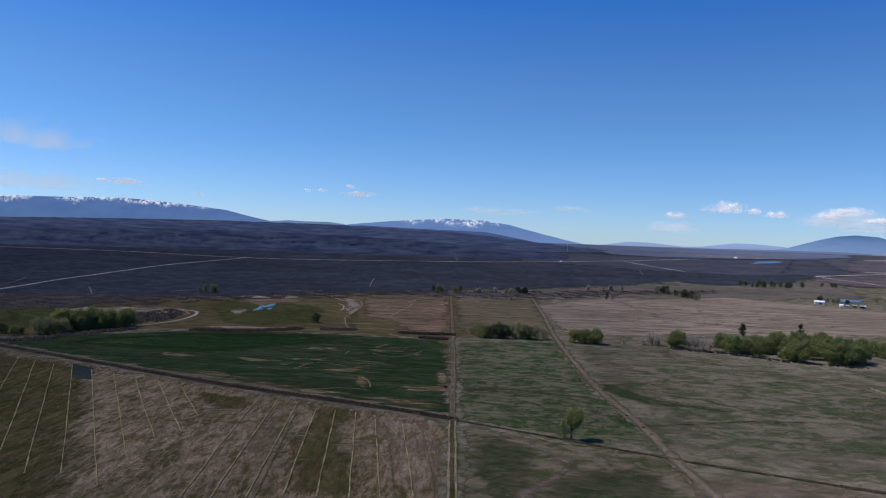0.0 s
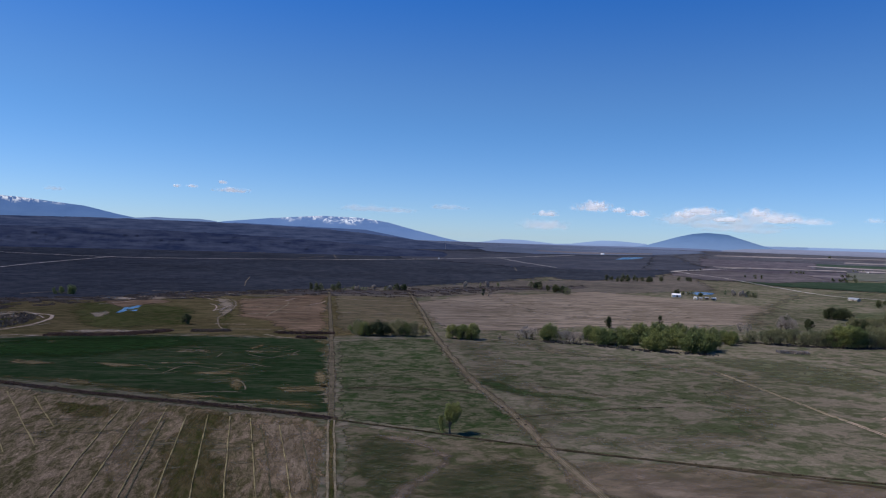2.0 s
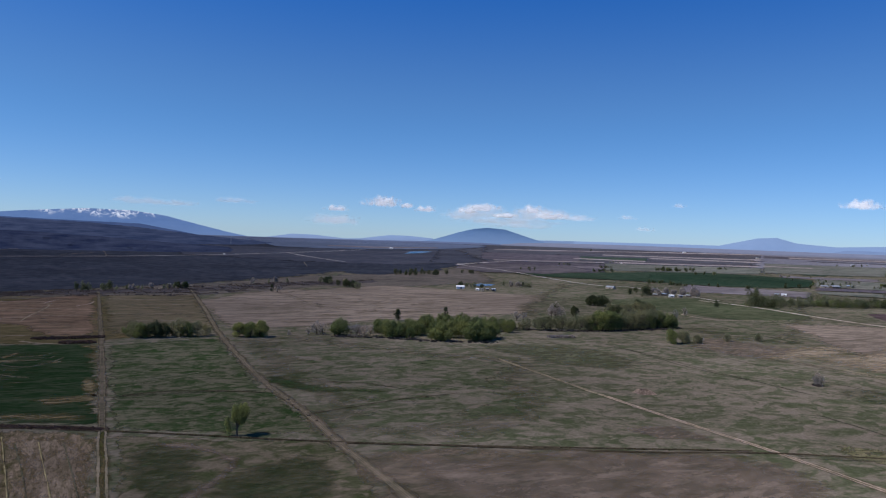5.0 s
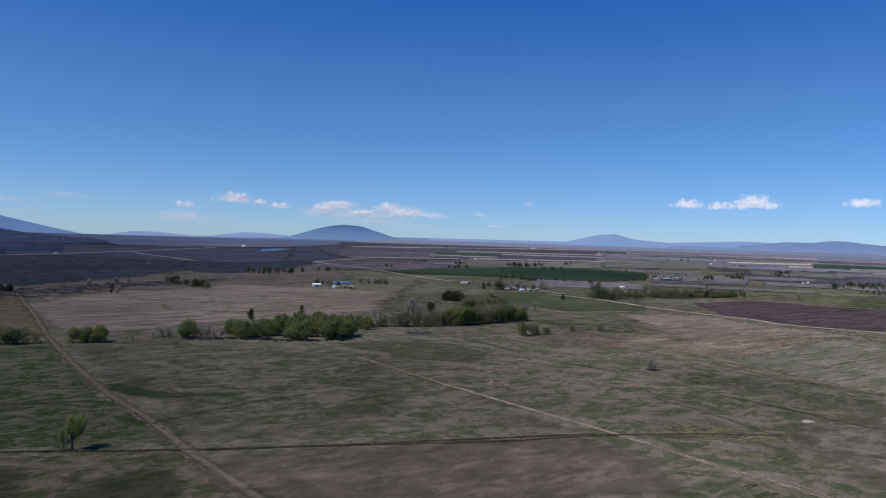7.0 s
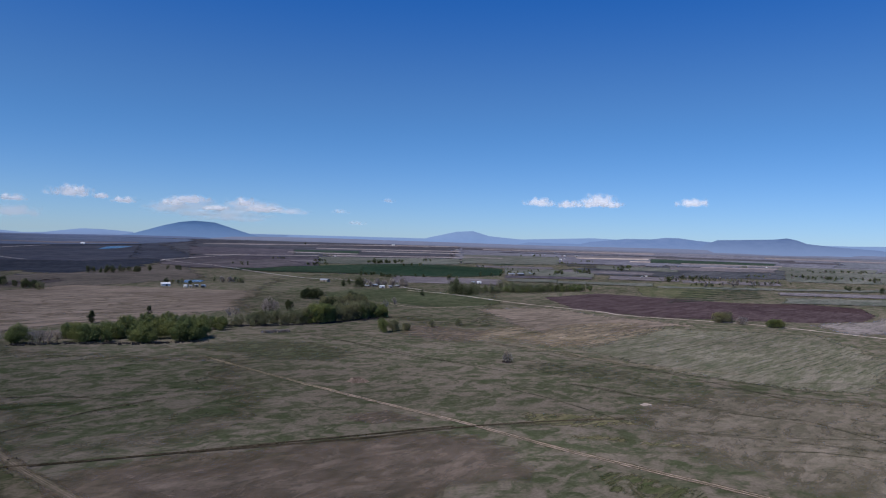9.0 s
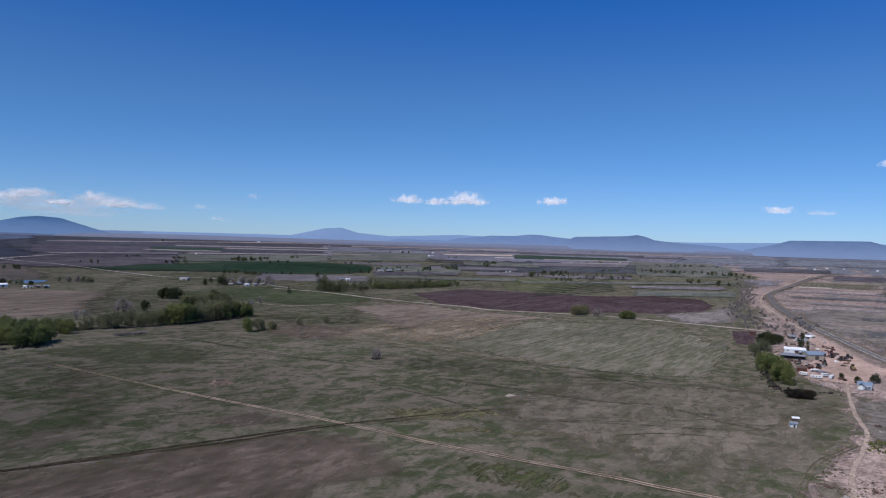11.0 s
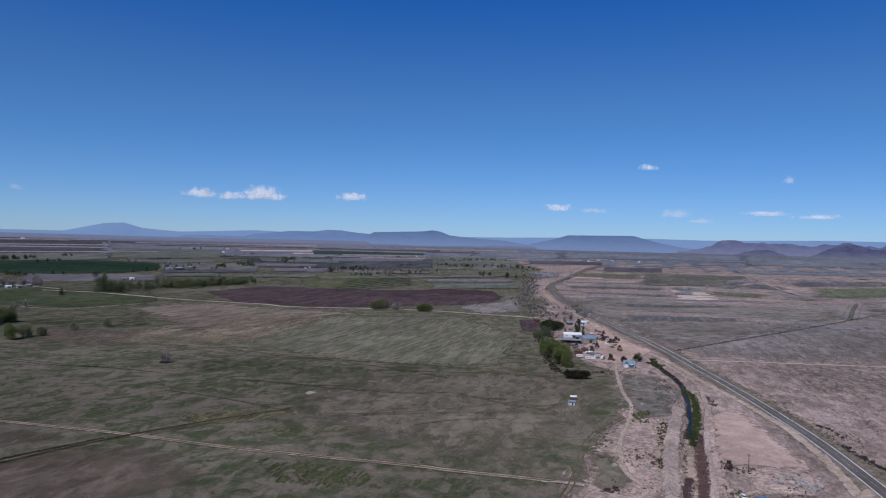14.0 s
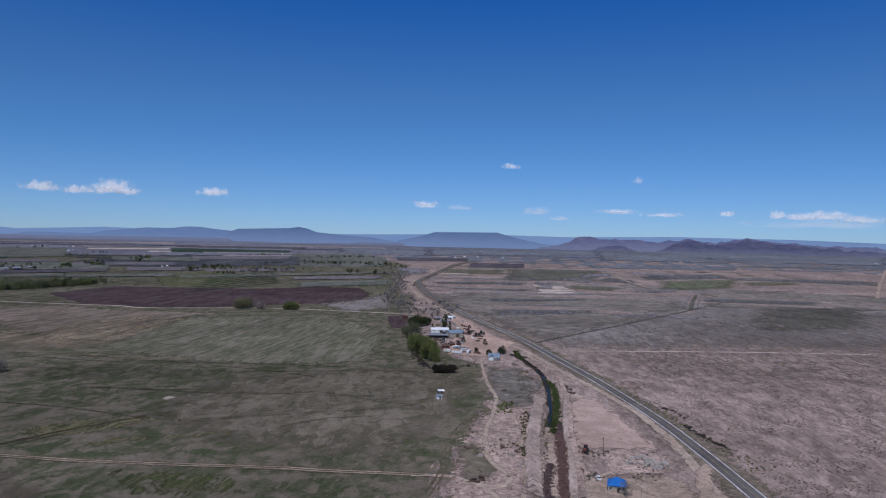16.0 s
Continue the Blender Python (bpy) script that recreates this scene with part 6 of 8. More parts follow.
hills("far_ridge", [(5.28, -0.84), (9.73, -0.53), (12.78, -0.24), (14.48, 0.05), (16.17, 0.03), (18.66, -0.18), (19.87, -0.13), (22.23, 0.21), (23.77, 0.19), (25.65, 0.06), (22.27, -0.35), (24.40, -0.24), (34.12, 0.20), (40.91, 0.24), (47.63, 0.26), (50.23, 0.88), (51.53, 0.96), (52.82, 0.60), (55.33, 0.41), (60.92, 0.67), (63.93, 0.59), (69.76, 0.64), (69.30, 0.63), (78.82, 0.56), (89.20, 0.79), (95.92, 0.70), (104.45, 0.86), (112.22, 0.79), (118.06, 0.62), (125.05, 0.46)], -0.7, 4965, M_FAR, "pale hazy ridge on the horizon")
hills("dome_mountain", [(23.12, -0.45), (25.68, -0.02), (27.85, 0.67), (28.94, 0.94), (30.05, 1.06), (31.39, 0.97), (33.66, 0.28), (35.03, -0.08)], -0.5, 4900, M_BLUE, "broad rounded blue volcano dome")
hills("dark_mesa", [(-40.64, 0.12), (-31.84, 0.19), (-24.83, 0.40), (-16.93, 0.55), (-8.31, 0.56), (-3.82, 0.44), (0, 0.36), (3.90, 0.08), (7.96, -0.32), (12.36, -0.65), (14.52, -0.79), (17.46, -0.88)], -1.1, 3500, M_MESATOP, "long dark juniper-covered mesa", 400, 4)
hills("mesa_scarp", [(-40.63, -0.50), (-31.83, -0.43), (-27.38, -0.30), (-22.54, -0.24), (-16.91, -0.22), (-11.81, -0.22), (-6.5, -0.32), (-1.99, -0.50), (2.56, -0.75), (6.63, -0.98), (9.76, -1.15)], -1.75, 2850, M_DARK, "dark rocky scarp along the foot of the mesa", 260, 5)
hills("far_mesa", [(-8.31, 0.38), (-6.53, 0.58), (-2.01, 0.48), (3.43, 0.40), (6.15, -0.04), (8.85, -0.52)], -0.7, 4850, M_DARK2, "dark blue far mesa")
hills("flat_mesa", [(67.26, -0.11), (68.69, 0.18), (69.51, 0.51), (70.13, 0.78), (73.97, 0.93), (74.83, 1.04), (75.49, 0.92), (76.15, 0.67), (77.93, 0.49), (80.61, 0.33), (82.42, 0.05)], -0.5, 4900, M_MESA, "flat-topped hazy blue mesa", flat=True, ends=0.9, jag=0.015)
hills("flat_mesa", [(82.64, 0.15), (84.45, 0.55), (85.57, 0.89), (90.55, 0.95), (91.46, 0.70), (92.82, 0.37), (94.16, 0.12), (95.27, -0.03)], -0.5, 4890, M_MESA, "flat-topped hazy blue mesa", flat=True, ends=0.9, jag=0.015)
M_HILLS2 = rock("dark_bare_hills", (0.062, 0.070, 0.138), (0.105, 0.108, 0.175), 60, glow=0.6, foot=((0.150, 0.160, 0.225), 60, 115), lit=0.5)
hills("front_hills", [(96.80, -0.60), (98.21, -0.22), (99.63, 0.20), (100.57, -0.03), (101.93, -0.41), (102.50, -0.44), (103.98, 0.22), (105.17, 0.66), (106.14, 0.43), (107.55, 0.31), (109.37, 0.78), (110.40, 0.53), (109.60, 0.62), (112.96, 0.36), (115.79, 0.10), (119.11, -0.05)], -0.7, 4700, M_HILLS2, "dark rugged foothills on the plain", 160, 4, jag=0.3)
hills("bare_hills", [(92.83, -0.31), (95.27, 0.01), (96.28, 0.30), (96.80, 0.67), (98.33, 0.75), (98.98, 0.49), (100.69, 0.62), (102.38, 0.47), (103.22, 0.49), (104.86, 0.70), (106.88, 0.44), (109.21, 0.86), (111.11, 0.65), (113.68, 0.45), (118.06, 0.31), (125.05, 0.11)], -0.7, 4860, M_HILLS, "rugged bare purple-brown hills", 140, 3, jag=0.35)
M_MESA2 = rock("pale_mesa", (0.120, 0.190, 0.345), (0.145, 0.215, 0.375), 90, glow=0.9, foot=(HAZE, 84, 135))
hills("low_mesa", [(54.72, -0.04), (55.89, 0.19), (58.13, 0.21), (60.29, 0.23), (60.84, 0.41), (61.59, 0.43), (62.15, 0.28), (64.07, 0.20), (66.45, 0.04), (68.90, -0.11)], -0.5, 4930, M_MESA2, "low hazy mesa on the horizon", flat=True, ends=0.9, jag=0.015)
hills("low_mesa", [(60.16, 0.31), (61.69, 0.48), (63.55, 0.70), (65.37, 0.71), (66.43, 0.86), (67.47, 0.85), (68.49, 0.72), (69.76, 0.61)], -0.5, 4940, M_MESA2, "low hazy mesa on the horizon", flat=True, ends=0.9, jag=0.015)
# added low bank; its colour and glow imitate haze over the valley floor
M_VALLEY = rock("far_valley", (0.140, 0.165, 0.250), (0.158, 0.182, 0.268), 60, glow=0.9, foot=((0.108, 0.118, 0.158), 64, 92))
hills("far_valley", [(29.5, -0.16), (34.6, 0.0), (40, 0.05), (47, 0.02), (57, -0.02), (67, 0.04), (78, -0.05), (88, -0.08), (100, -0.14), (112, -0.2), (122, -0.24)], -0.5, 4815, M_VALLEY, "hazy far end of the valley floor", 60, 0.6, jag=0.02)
# added rim of the plain, likewise coloured and glowing as haze
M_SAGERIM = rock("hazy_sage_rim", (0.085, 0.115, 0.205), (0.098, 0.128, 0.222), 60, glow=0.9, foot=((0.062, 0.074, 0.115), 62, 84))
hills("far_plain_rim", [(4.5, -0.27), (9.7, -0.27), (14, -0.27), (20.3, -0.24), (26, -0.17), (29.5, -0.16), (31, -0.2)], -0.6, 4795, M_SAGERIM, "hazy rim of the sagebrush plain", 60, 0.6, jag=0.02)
# ---- clouds ----
def cloud_material(name, cover):
    """Vapour: dense in the middle, ragged and thin towards the rim, flat below."""
    m, nt, p = shader(name)
    co = nt.nodes.new("ShaderNodeTexCoord").outputs["Object"]
    own = nt.nodes.new("ShaderNodeVectorMath")
    own.operation = "SCALE"
    own.inputs[0].default_value = (37.0, 11.0, 23.0)
    nt.links.new(nt.nodes.new("ShaderNodeObjectInfo").outputs["Random"], own.inputs["Scale"])
    puff = nt.nodes.new("ShaderNodeVectorMath")
    puff.operation = "MULTIPLY_ADD"
    puff.inputs[1].default_value = (2.6, 0.0, 1.0)
    nt.links.new(co, puff.inputs[0])
    nt.links.new(own.outputs[0], puff.inputs[2])
    n = noise_node(nt, puff.outputs[0], 1.35, 3, 0.5)
    sep = nt.nodes.new("ShaderNodeSeparateXYZ")
    nt.links.new(co, sep.inputs[0])

    def calc(op, a, b):
        k = nt.nodes.new("ShaderNodeMath")
        k.operation = op
        for sock, v in zip(k.inputs, (a, b)):
            if isinstance(v, (int, float)):
                sock.default_value = v
            else:
                nt.links.new(v, sock)
        return k.outputs[0]

    below = calc("MULTIPLY", calc("MINIMUM", sep.outputs[2], 0.0), 2.3)
    above = calc("MULTIPLY", calc("MAXIMUM", sep.outputs[2], 0.0), 1.1)
    z = calc("ADD", below, above)
    r = calc("SQRT", calc("ADD", calc("MULTIPLY", sep.outputs[0], sep.outputs[0]), calc("MULTIPLY", z, z)), 0.0)
    dens = calc("ADD", calc("SUBTRACT", 0.92, r), calc("MULTIPLY", calc("SUBTRACT", n, 0.5), 1.5))
    mr = nt.nodes.new("ShaderNodeMapRange")
    mr.interpolation_type = "SMOOTHSTEP"
    mr.inputs[1].default_value, mr.inputs[2].default_value, mr.inputs[4].default_value = 0.0, 0.9, cover
    nt.links.new(dens, mr.inputs[0])
    nt.links.new(mr.outputs[0], p.inputs["Alpha"])
    p.inputs["Base Color"].default_value = (0.50, 0.52, 0.56, 1)
    p.inputs["Roughness"].default_value = 1.0
    p.inputs["Specular IOR Level"].default_value = 0.0
    # own glow in place of sunlight scattered inside the vapour
    p.inputs["Emission Color"].default_value = (0.86, 0.91, 1.0, 1)
    p.inputs["Emission Strength"].default_value = 0.40
    return m


M_CLOUD = cloud_material("cumulus", 0.80)
M_WISP = cloud_material("thin_cloud", 0.28)
M_SMALL = cloud_material("small_cumulus", 0.66)
M_BANK = cloud_material("cloud_bank", 0.34)


def cloud(az, el, w, h, material, label, seed):
    """A small cumulus far off: flat below, lumpy above."""
    dist = 4890.0
    bm = bmesh.new()
    bmesh.ops.create_icosphere(bm, subdivisions=4, radius=1.0)
    for v in bm.verts:
        q = v.co.copy()
        v.co = q * (1.0 + 0.12 * noise.noise(Vector((q.x * 1.6 + seed * 7.3, q.y * 1.6, q.z * 1.6))))
        if v.co.z < -0.4:
            v.co.z = -0.4 + (v.co.z + 0.4) * 0.3
    ob = new("cloud", mesh_of("cloud", bm, material, True))
    a = radians(az)
    ob.matrix_world = Matrix.LocRotScale((dist * math.sin(a), dist * math.cos(a), EYE + math.tan(radians(el)) * dist), Euler((0, 0, -a)),
                                         (dist * math.tan(radians(w)) * 0.66, 40, dist * math.tan(radians(h)) * 0.85))
    return tagged(ob, label, "cloud", "clouds over the horizon", "structure")


for i, c in enumerate([(17.95, 2.12, 2.00, 0.50), (21.47, 2.71, 2.72, 0.91), (22.04, 2.89, 1.18, 0.64), (23.49, 2.55, 1.09, 0.45), (25.08, 2.33, 2.00, 0.50), (-6.83, 3.00, 2.45, 0.41), (-7.57, 3.59, 0.64, 0.32), (-24.11, 3.04, 2.36, 0.45), (-25.64, 3.10, 1.00, 0.27), (-10.82, 3.13, 0.64, 0.23), (-9.73, 3.18, 0.82, 0.23), (28.46, 2.30, 2.27, 0.54), (29.56, 2.57, 2.72, 0.64), (33.59, 2.49, 2.54, 0.73), (34.87, 2.08, 2.72, 0.64), (31.36, 2.01, 2.27, 0.45)]):
    cloud(*c, M_CLOUD, "small white fair-weather cumulus cloud", i)
for i, c in enumerate([(29.57, 2.08, 5.90, 1.18), (34.06, 2.15, 5.44, 1.18), (27.81, 1.88, 3.18, 0.82), (36.78, 1.97, 3.18, 0.54), (31.37, 1.56, 8.17, 0.64)]):
    cloud(*c, M_BANK, "soft bank of pale cloud", 20 + i)
for i, c in enumerate([(56.71, 3.29, 2.18, 0.77), (58.92, 3.19, 1.91, 0.64), (60.64, 3.29, 2.27, 0.73), (61.40, 3.51, 2.72, 1.00), (62.16, 3.26, 1.81, 0.59), (68.30, 3.45, 2.27, 0.68), (91.56, 6.18, 1.54, 0.45), (84.76, 3.00, 2.09, 0.59), (99.88, 2.71, 3.27, 0.36), (107.81, 2.61, 1.18, 0.50), (111.29, 2.50, 1.09, 0.73), (112.91, 2.38, 2.72, 0.54), (114.69, 2.42, 3.63, 0.73), (116.59, 2.19, 3.18, 0.54), (103.38, 2.49, 2.72, 0.36)]):
    cloud(*c, M_CLOUD if i < 6 else M_SMALL, "small white cumulus with a flat base", 40 + i)
for i, c in enumerate([(-29.89, 2.57, 8.62, 1.54), (-30.97, 5.59, 8.62, 2.27), (18.20, 1.18, 3.63, 0.91), (10.06, 2.38, 3.18, 0.45), (3.82, 2.00, 4.99, 0.64), (6.07, 1.99, 2.72, 0.45), (-19.04, 2.45, 1.36, 0.36), (17.32, 1.16, 4.08, 0.91), (44.65, 3.14, 1.00, 0.36), (40.85, 2.14, 1.36, 0.36), (42.24, 1.27, 1.36, 0.36), (32.28, 1.27, 5.44, 0.64), (87.57, 2.84, 2.27, 0.36), (93.66, 2.63, 2.72, 0.64), (95.45, 2.12, 1.81, 0.36), (101.44, 5.12, 0.91, 0.54), (114.00, 1.82, 9.07, 0.73)]):
    cloud(*c, M_WISP, "thin veil of white cloud", 80 + i)

# ---- plants ----
M_BARK = plain("bark", (0.06, 0.048, 0.036), (0.13, 0.105, 0.08), 0.6, 0.95)
M_LEAF = foliage("spring_leaves", (0.100, 0.134, 0.046), (0.215, 0.252, 0.100))
M_LEAF2 = foliage("grove_leaves", (0.098, 0.132, 0.046), (0.205, 0.240, 0.098))
M_GREYLEAF = foliage("half_bare_twigs", (0.118, 0.130, 0.066), (0.245, 0.255, 0.145))
M_DARKLEAF = foliage("dark_leaves", (0.036, 0.052, 0.026), (0.085, 0.105, 0.052))
M_TWIG = foliage("grey_twigs", (0.243, 0.224, 0.211), (0.422, 0.384, 0.358))
M_BRUSH = foliage("red_brown_brush", (0.052, 0.036, 0.033), (0.105, 0.076, 0.070))
M_BRUSHG = foliage("green_brush", (0.07, 0.092, 0.03), (0.15, 0.17, 0.065))
M_BRUSHD = foliage("grey_brush", (0.060, 0.054, 0.053), (0.120, 0.106, 0.100))
M_WILLOW = foliage("red_willow_brush", (0.185, 0.122, 0.118), (0.310, 0.215, 0.200))
M_CANALG = foliage("canal_green_brush", (0.085, 0.115, 0.04), (0.19, 0.215, 0.085))
M_HEDGE = foliage("dark_brown_hedge", (0.040, 0.034, 0.027), (0.085, 0.072, 0.055))
M_WEED = foliage("pale_weeds", (0.13, 0.12, 0.085), (0.24, 0.21, 0.155))
M_SAGETUFT = foliage("sage_tufts", (0.135, 0.115, 0.095), (0.24, 0.205, 0.175))
M_TUFTG = foliage("grass_tufts", (0.05, 0.058, 0.026), (0.11, 0.105, 0.055))


def tube(bm, a, b, ra, rb, n=6):
    a, b = Vector(a), Vector(b)
    d = (b - a).normalized()
    u = d.orthogonal().normalized()
    v = d.cross(u)
    ring = []
    for p, r in ((a, ra), (b, rb)):
        ring.append([bm.verts.new(p + (u * math.cos(math.tau * k / n) + v * math.sin(math.tau * k / n)) * r) for k in range(n)])
    for k in range(n):
        bm.faces.new((ring[0][k], ring[0][(k + 1) % n], ring[1][(k + 1) % n], ring[1][k]))
    bm.faces.new(ring[1])


def leaf_cloud(blobs, count, size, material, name, rnd, squash=1.35):
    """Small leaf sprays spread over the blobs, which are (x, y, z, radius)."""
    verts, faces = [], []
    weight = [b[3] ** 2 for b in blobs]
    for _ in range(count):
        bx, by, bz, br = rnd.choices(blobs, weight)[0]
        d = Vector((rnd.gauss(0, 1), rnd.gauss(0, 1), rnd.gauss(0, 1))).normalized()
        r = br * (0.25 + 0.85 * rnd.random() ** 0.6)
        c = Vector((bx, by, bz)) + Vector((d.x, d.y, d.z * squash)) * r
        n = (d + Vector((rnd.gauss(0, 0.6), rnd.gauss(0, 0.6), rnd.gauss(0.2, 0.6)))).normalized()
        u = n.orthogonal().normalized()
        u.rotate(Matrix.Rotation(rnd.uniform(0, 6.28), 3, n))
        v = n.cross(u)
        s = size * rnd.uniform(0.6, 1.3)
        k = len(verts)
        for q in (c - u * s, c + v * s * 0.6, c + u * s, c - v * s * 0.6):
            verts.append(q)
        faces.append((k, k + 1, k + 2, k + 3))
    me = bpy.data.meshes.new(name)
    me.from_pydata(verts, [], faces)
    me.materials.append(material)
    return me


def tree(kind, seed):
    """A tree 10 m high: an Empty with its trunk and crown."""
    rnd = random.Random(seed)
    shape = {"leafy": (0.44, 26, 4600, 0.24, M_LEAF), "grove": (0.48, 28, 5000, 0.24, M_LEAF2), "grey": (0.44, 24, 2400, 0.24, M_GREYLEAF),
             "dark": (0.42, 22, 4000, 0.25, M_DARKLEAF), "bare": (0.40, 18, 900, 0.24, M_TWIG), "tall": (0.22, 14, 1200, 0.28, M_DARKLEAF), "hedge": (0.42, 22, 4000, 0.25, M_HEDGE), "vase": (0.44, 26, 7000, 0.20, M_LEAF)}[kind]
    spread, nb, count, size, material = shape
    top = new("tree")
    bm = bmesh.new()
    lean = Vector((rnd.uniform(-0.6, 0.6), rnd.uniform(-0.6, 0.6), 3.2))
    tube(bm, (0, 0, -0.1), lean * 0.5, 0.38, 0.28, 7)
    tube(bm, lean * 0.5, lean, 0.28, 0.22, 7)
    blobs = []
    for i in range(nb):
        a = math.tau * i / nb * 2.4 + rnd.uniform(-0.4, 0.4)
        z = rnd.uniform(0.9, 8.0) if kind != "tall" else rnd.uniform(2.0, 9.0)
        reach = 10 * spread * (1.0 - abs(z - 4.2) / 7.5) * rnd.uniform(0.5, 1.1)
        b = (math.cos(a) * reach, math.sin(a) * reach, z, rnd.uniform(1.1, 1.9) * {"tall": 0.6, "bare": 0.8}.get(kind, 1.0))
        if kind == "vase":
            if i < 4:
                b = (-3.0 + rnd.gauss(0, 0.3), rnd.gauss(0, 0.4), 1.4 + i * 1.3, 0.95)
            else:
                z = rnd.uniform(5.0, 9.2)
                b = (0.9 + math.cos(a) * z * 0.36 * rnd.uniform(0.3, 1.0), math.sin(a) * z * 0.36 * rnd.uniform(0.3, 1.0), z, rnd.uniform(0.95, 1.45))
        blobs.append(b)
        mid = lean.lerp(Vector(b[:3]), 0.5) + Vector((0, 0, -0.4))
        tube(bm, lean * rnd.uniform(0.6, 1.0), mid, 0.14, 0.09, 5)
        tube(bm, mid, b[:3], 0.09, 0.03, 4)
        if kind in ("bare", "grey"):
            for _ in range(5):
                tip = Vector(b[:3]) + Vector((rnd.gauss(0, 0.8), rnd.gauss(0, 0.8), rnd.uniform(0.2, 1.7)))
                tube(bm, b[:3], tip, 0.03, 0.01, 3)
    blobs.append((0, 0, 8.4, 1.3) if kind != "vase" else (1.5, 0, 8.8, 0.9))
    part("trunk", bm, M_BARK, top)
    crown = new("crown", leaf_cloud(blobs, count, size, material, "crown", rnd))
    crown.parent = top
    return top


LABELS = {"leafy": ("bright green spring cottonwood on open pasture", "tree"), "grove": ("green cottonwood in a dense grove", "tree"),
          "grey": ("half-leafed greyish olive cottonwood beside a ditch", "tree"), "dark": ("dark dense rounded tree standing in farmland", "tree"),
          "bare": ("leafless grey tree with fine twigs", "tree"), "tall": ("narrow dark tree with sparse limbs", "tree"), "hedge": ("dense dark brown leafless hedge on pasture", "hedge"), "vase": ("lone bright green cottonwood beside a ditch", "tree")}
GROUPS = {"leafy": "bright cottonwoods", "grove": "cottonwoods of the grove", "grey": "half-leafed trees", "dark": "dark farm trees", "bare": "bare trees", "tall": "narrow trees", "hedge": "hedge bushes", "vase": "bright cottonwoods"}
protos = {}
tree_rnd = random.Random(5)


def plant(kind, x, y, h, wide=1.0, label=""):
    """Sets one tree of that height at the place."""
    m = Matrix.LocRotScale((x, y, stand(x, y)), Euler((0, 0, tree_rnd.uniform(0, 6.28))), (h / 10 * wide * tree_rnd.uniform(0.9, 1.15), h / 10 * wide * tree_rnd.uniform(0.9, 1.15), h / 10))
    pool = protos.setdefault(kind, [])
    if len(pool) < 3:
        ob = tree(kind, hash_of(kind) + len(pool))
        ob.matrix_basis = m
        pool.append(ob)
        lab, cat = LABELS[kind]
        return tagged(ob, label or lab, cat, GROUPS[kind])
    src = pool[tree_rnd.randrange(3)]
    keep = src.matrix_basis.copy()
    src.matrix_basis = Matrix.Identity(4)
    ob = copy_thing(src, m)
    src.matrix_basis = keep
    return tagged(ob, label or LABELS[kind][0])


def hash_of(word):
    return sum(ord(c) * (i + 3) for i, c in enumerate(word))


def trees(kind, places, wide=1.0, label=""):
    for x, y, h in places:
        plant(kind, x, y, h, wide, label)


def row_of_trees(kinds, a, b, n, h, spread, wide=1.0):
    """n trees strewn between two places, of the kinds in turn."""
    for i in range(n):
        s = (i + tree_rnd.uniform(0.1, 0.9)) / n
        x = a[0] + (b[0] - a[0]) * s + tree_rnd.gauss(0, spread)
        y = a[1] + (b[1] - a[1]) * s + tree_rnd.gauss(0, spread)
        plant(kinds[tree_rnd.randrange(len(kinds))], x, y, h * tree_rnd.uniform(0.7, 1.15), wide)


def tufts(name, spots, size, material, label, rnd, blades=7, category="brush"):
    """Low growth: a spray of small blades at each spot (x, y, scale)."""
    verts, faces = [], []
    for x, y, k in spots:
        z = stand(x, y) - 0.05
        for _ in range(blades):
            a = rnd.uniform(0, math.tau)
            s = size * k * rnd.uniform(0.5, 1.2)
            c = Vector((x + rnd.gauss(0, 0.45) * size * k, y + rnd.gauss(0, 0.45) * size * k, z))
            u = Vector((math.cos(a), math.sin(a), 0)) * s * 0.55
            lean = Vector((rnd.gauss(0, 0.35), rnd.gauss(0, 0.35), 1.0)) * s
            i = len(verts)
            verts += [c - u, c + u, c + u * 0.8 + lean, c - u * 0.8 + lean * 0.85]
            faces.append((i, i + 1, i + 2, i + 3))
    me = bpy.data.meshes.new(name)
    me.from_pydata(verts, [], faces)
    me.materials.append(material)
    return tagged(new(name, me), label, category, kind="stuff")


def brush_line(name, pts, width, n, size, material, label, seed, blades=8):
    rnd = random.Random(seed)
    line = smooth_line(pts, 4)
    spots = []
    for _ in range(n):
        p = line[rnd.randrange(len(line))]
        spots.append((p.x + rnd.gauss(0, width / 2), p.y + rnd.gauss(0, width / 2), rnd.uniform(0.5, 1.3)))
    return tufts(name, spots, size, material, label, rnd, blades)


def brush_area(name, pts, n, size, material, label, seed, blades=5, clump=0.0):
    """n tufts strewn over a polygon; clump: how strongly they gather in patches."""
    rnd = random.Random(seed)
    xs, ys = [p[0] for p in pts], [p[1] for p in pts]
    spots = []
    while len(spots) < n:
        x, y = rnd.uniform(min(xs), max(xs)), rnd.uniform(min(ys), max(ys))
        inside = False
        j = len(pts) - 1
        for i in range(len(pts)):
            if (ys[i] > y) != (ys[j] > y) and x < (xs[j] - xs[i]) * (y - ys[i]) / (ys[j] - ys[i]) + xs[i]:
                inside = not inside
            j = i
        if not inside or (clump and noise.noise(Vector((x / 22, y / 22, seed))) < clump * rnd.random()):
            continue
        spots.append((x, y, rnd.uniform(0.5, 1.3)))
    return tufts(name, spots, size, material, label, rnd, blades)


FAR = {}


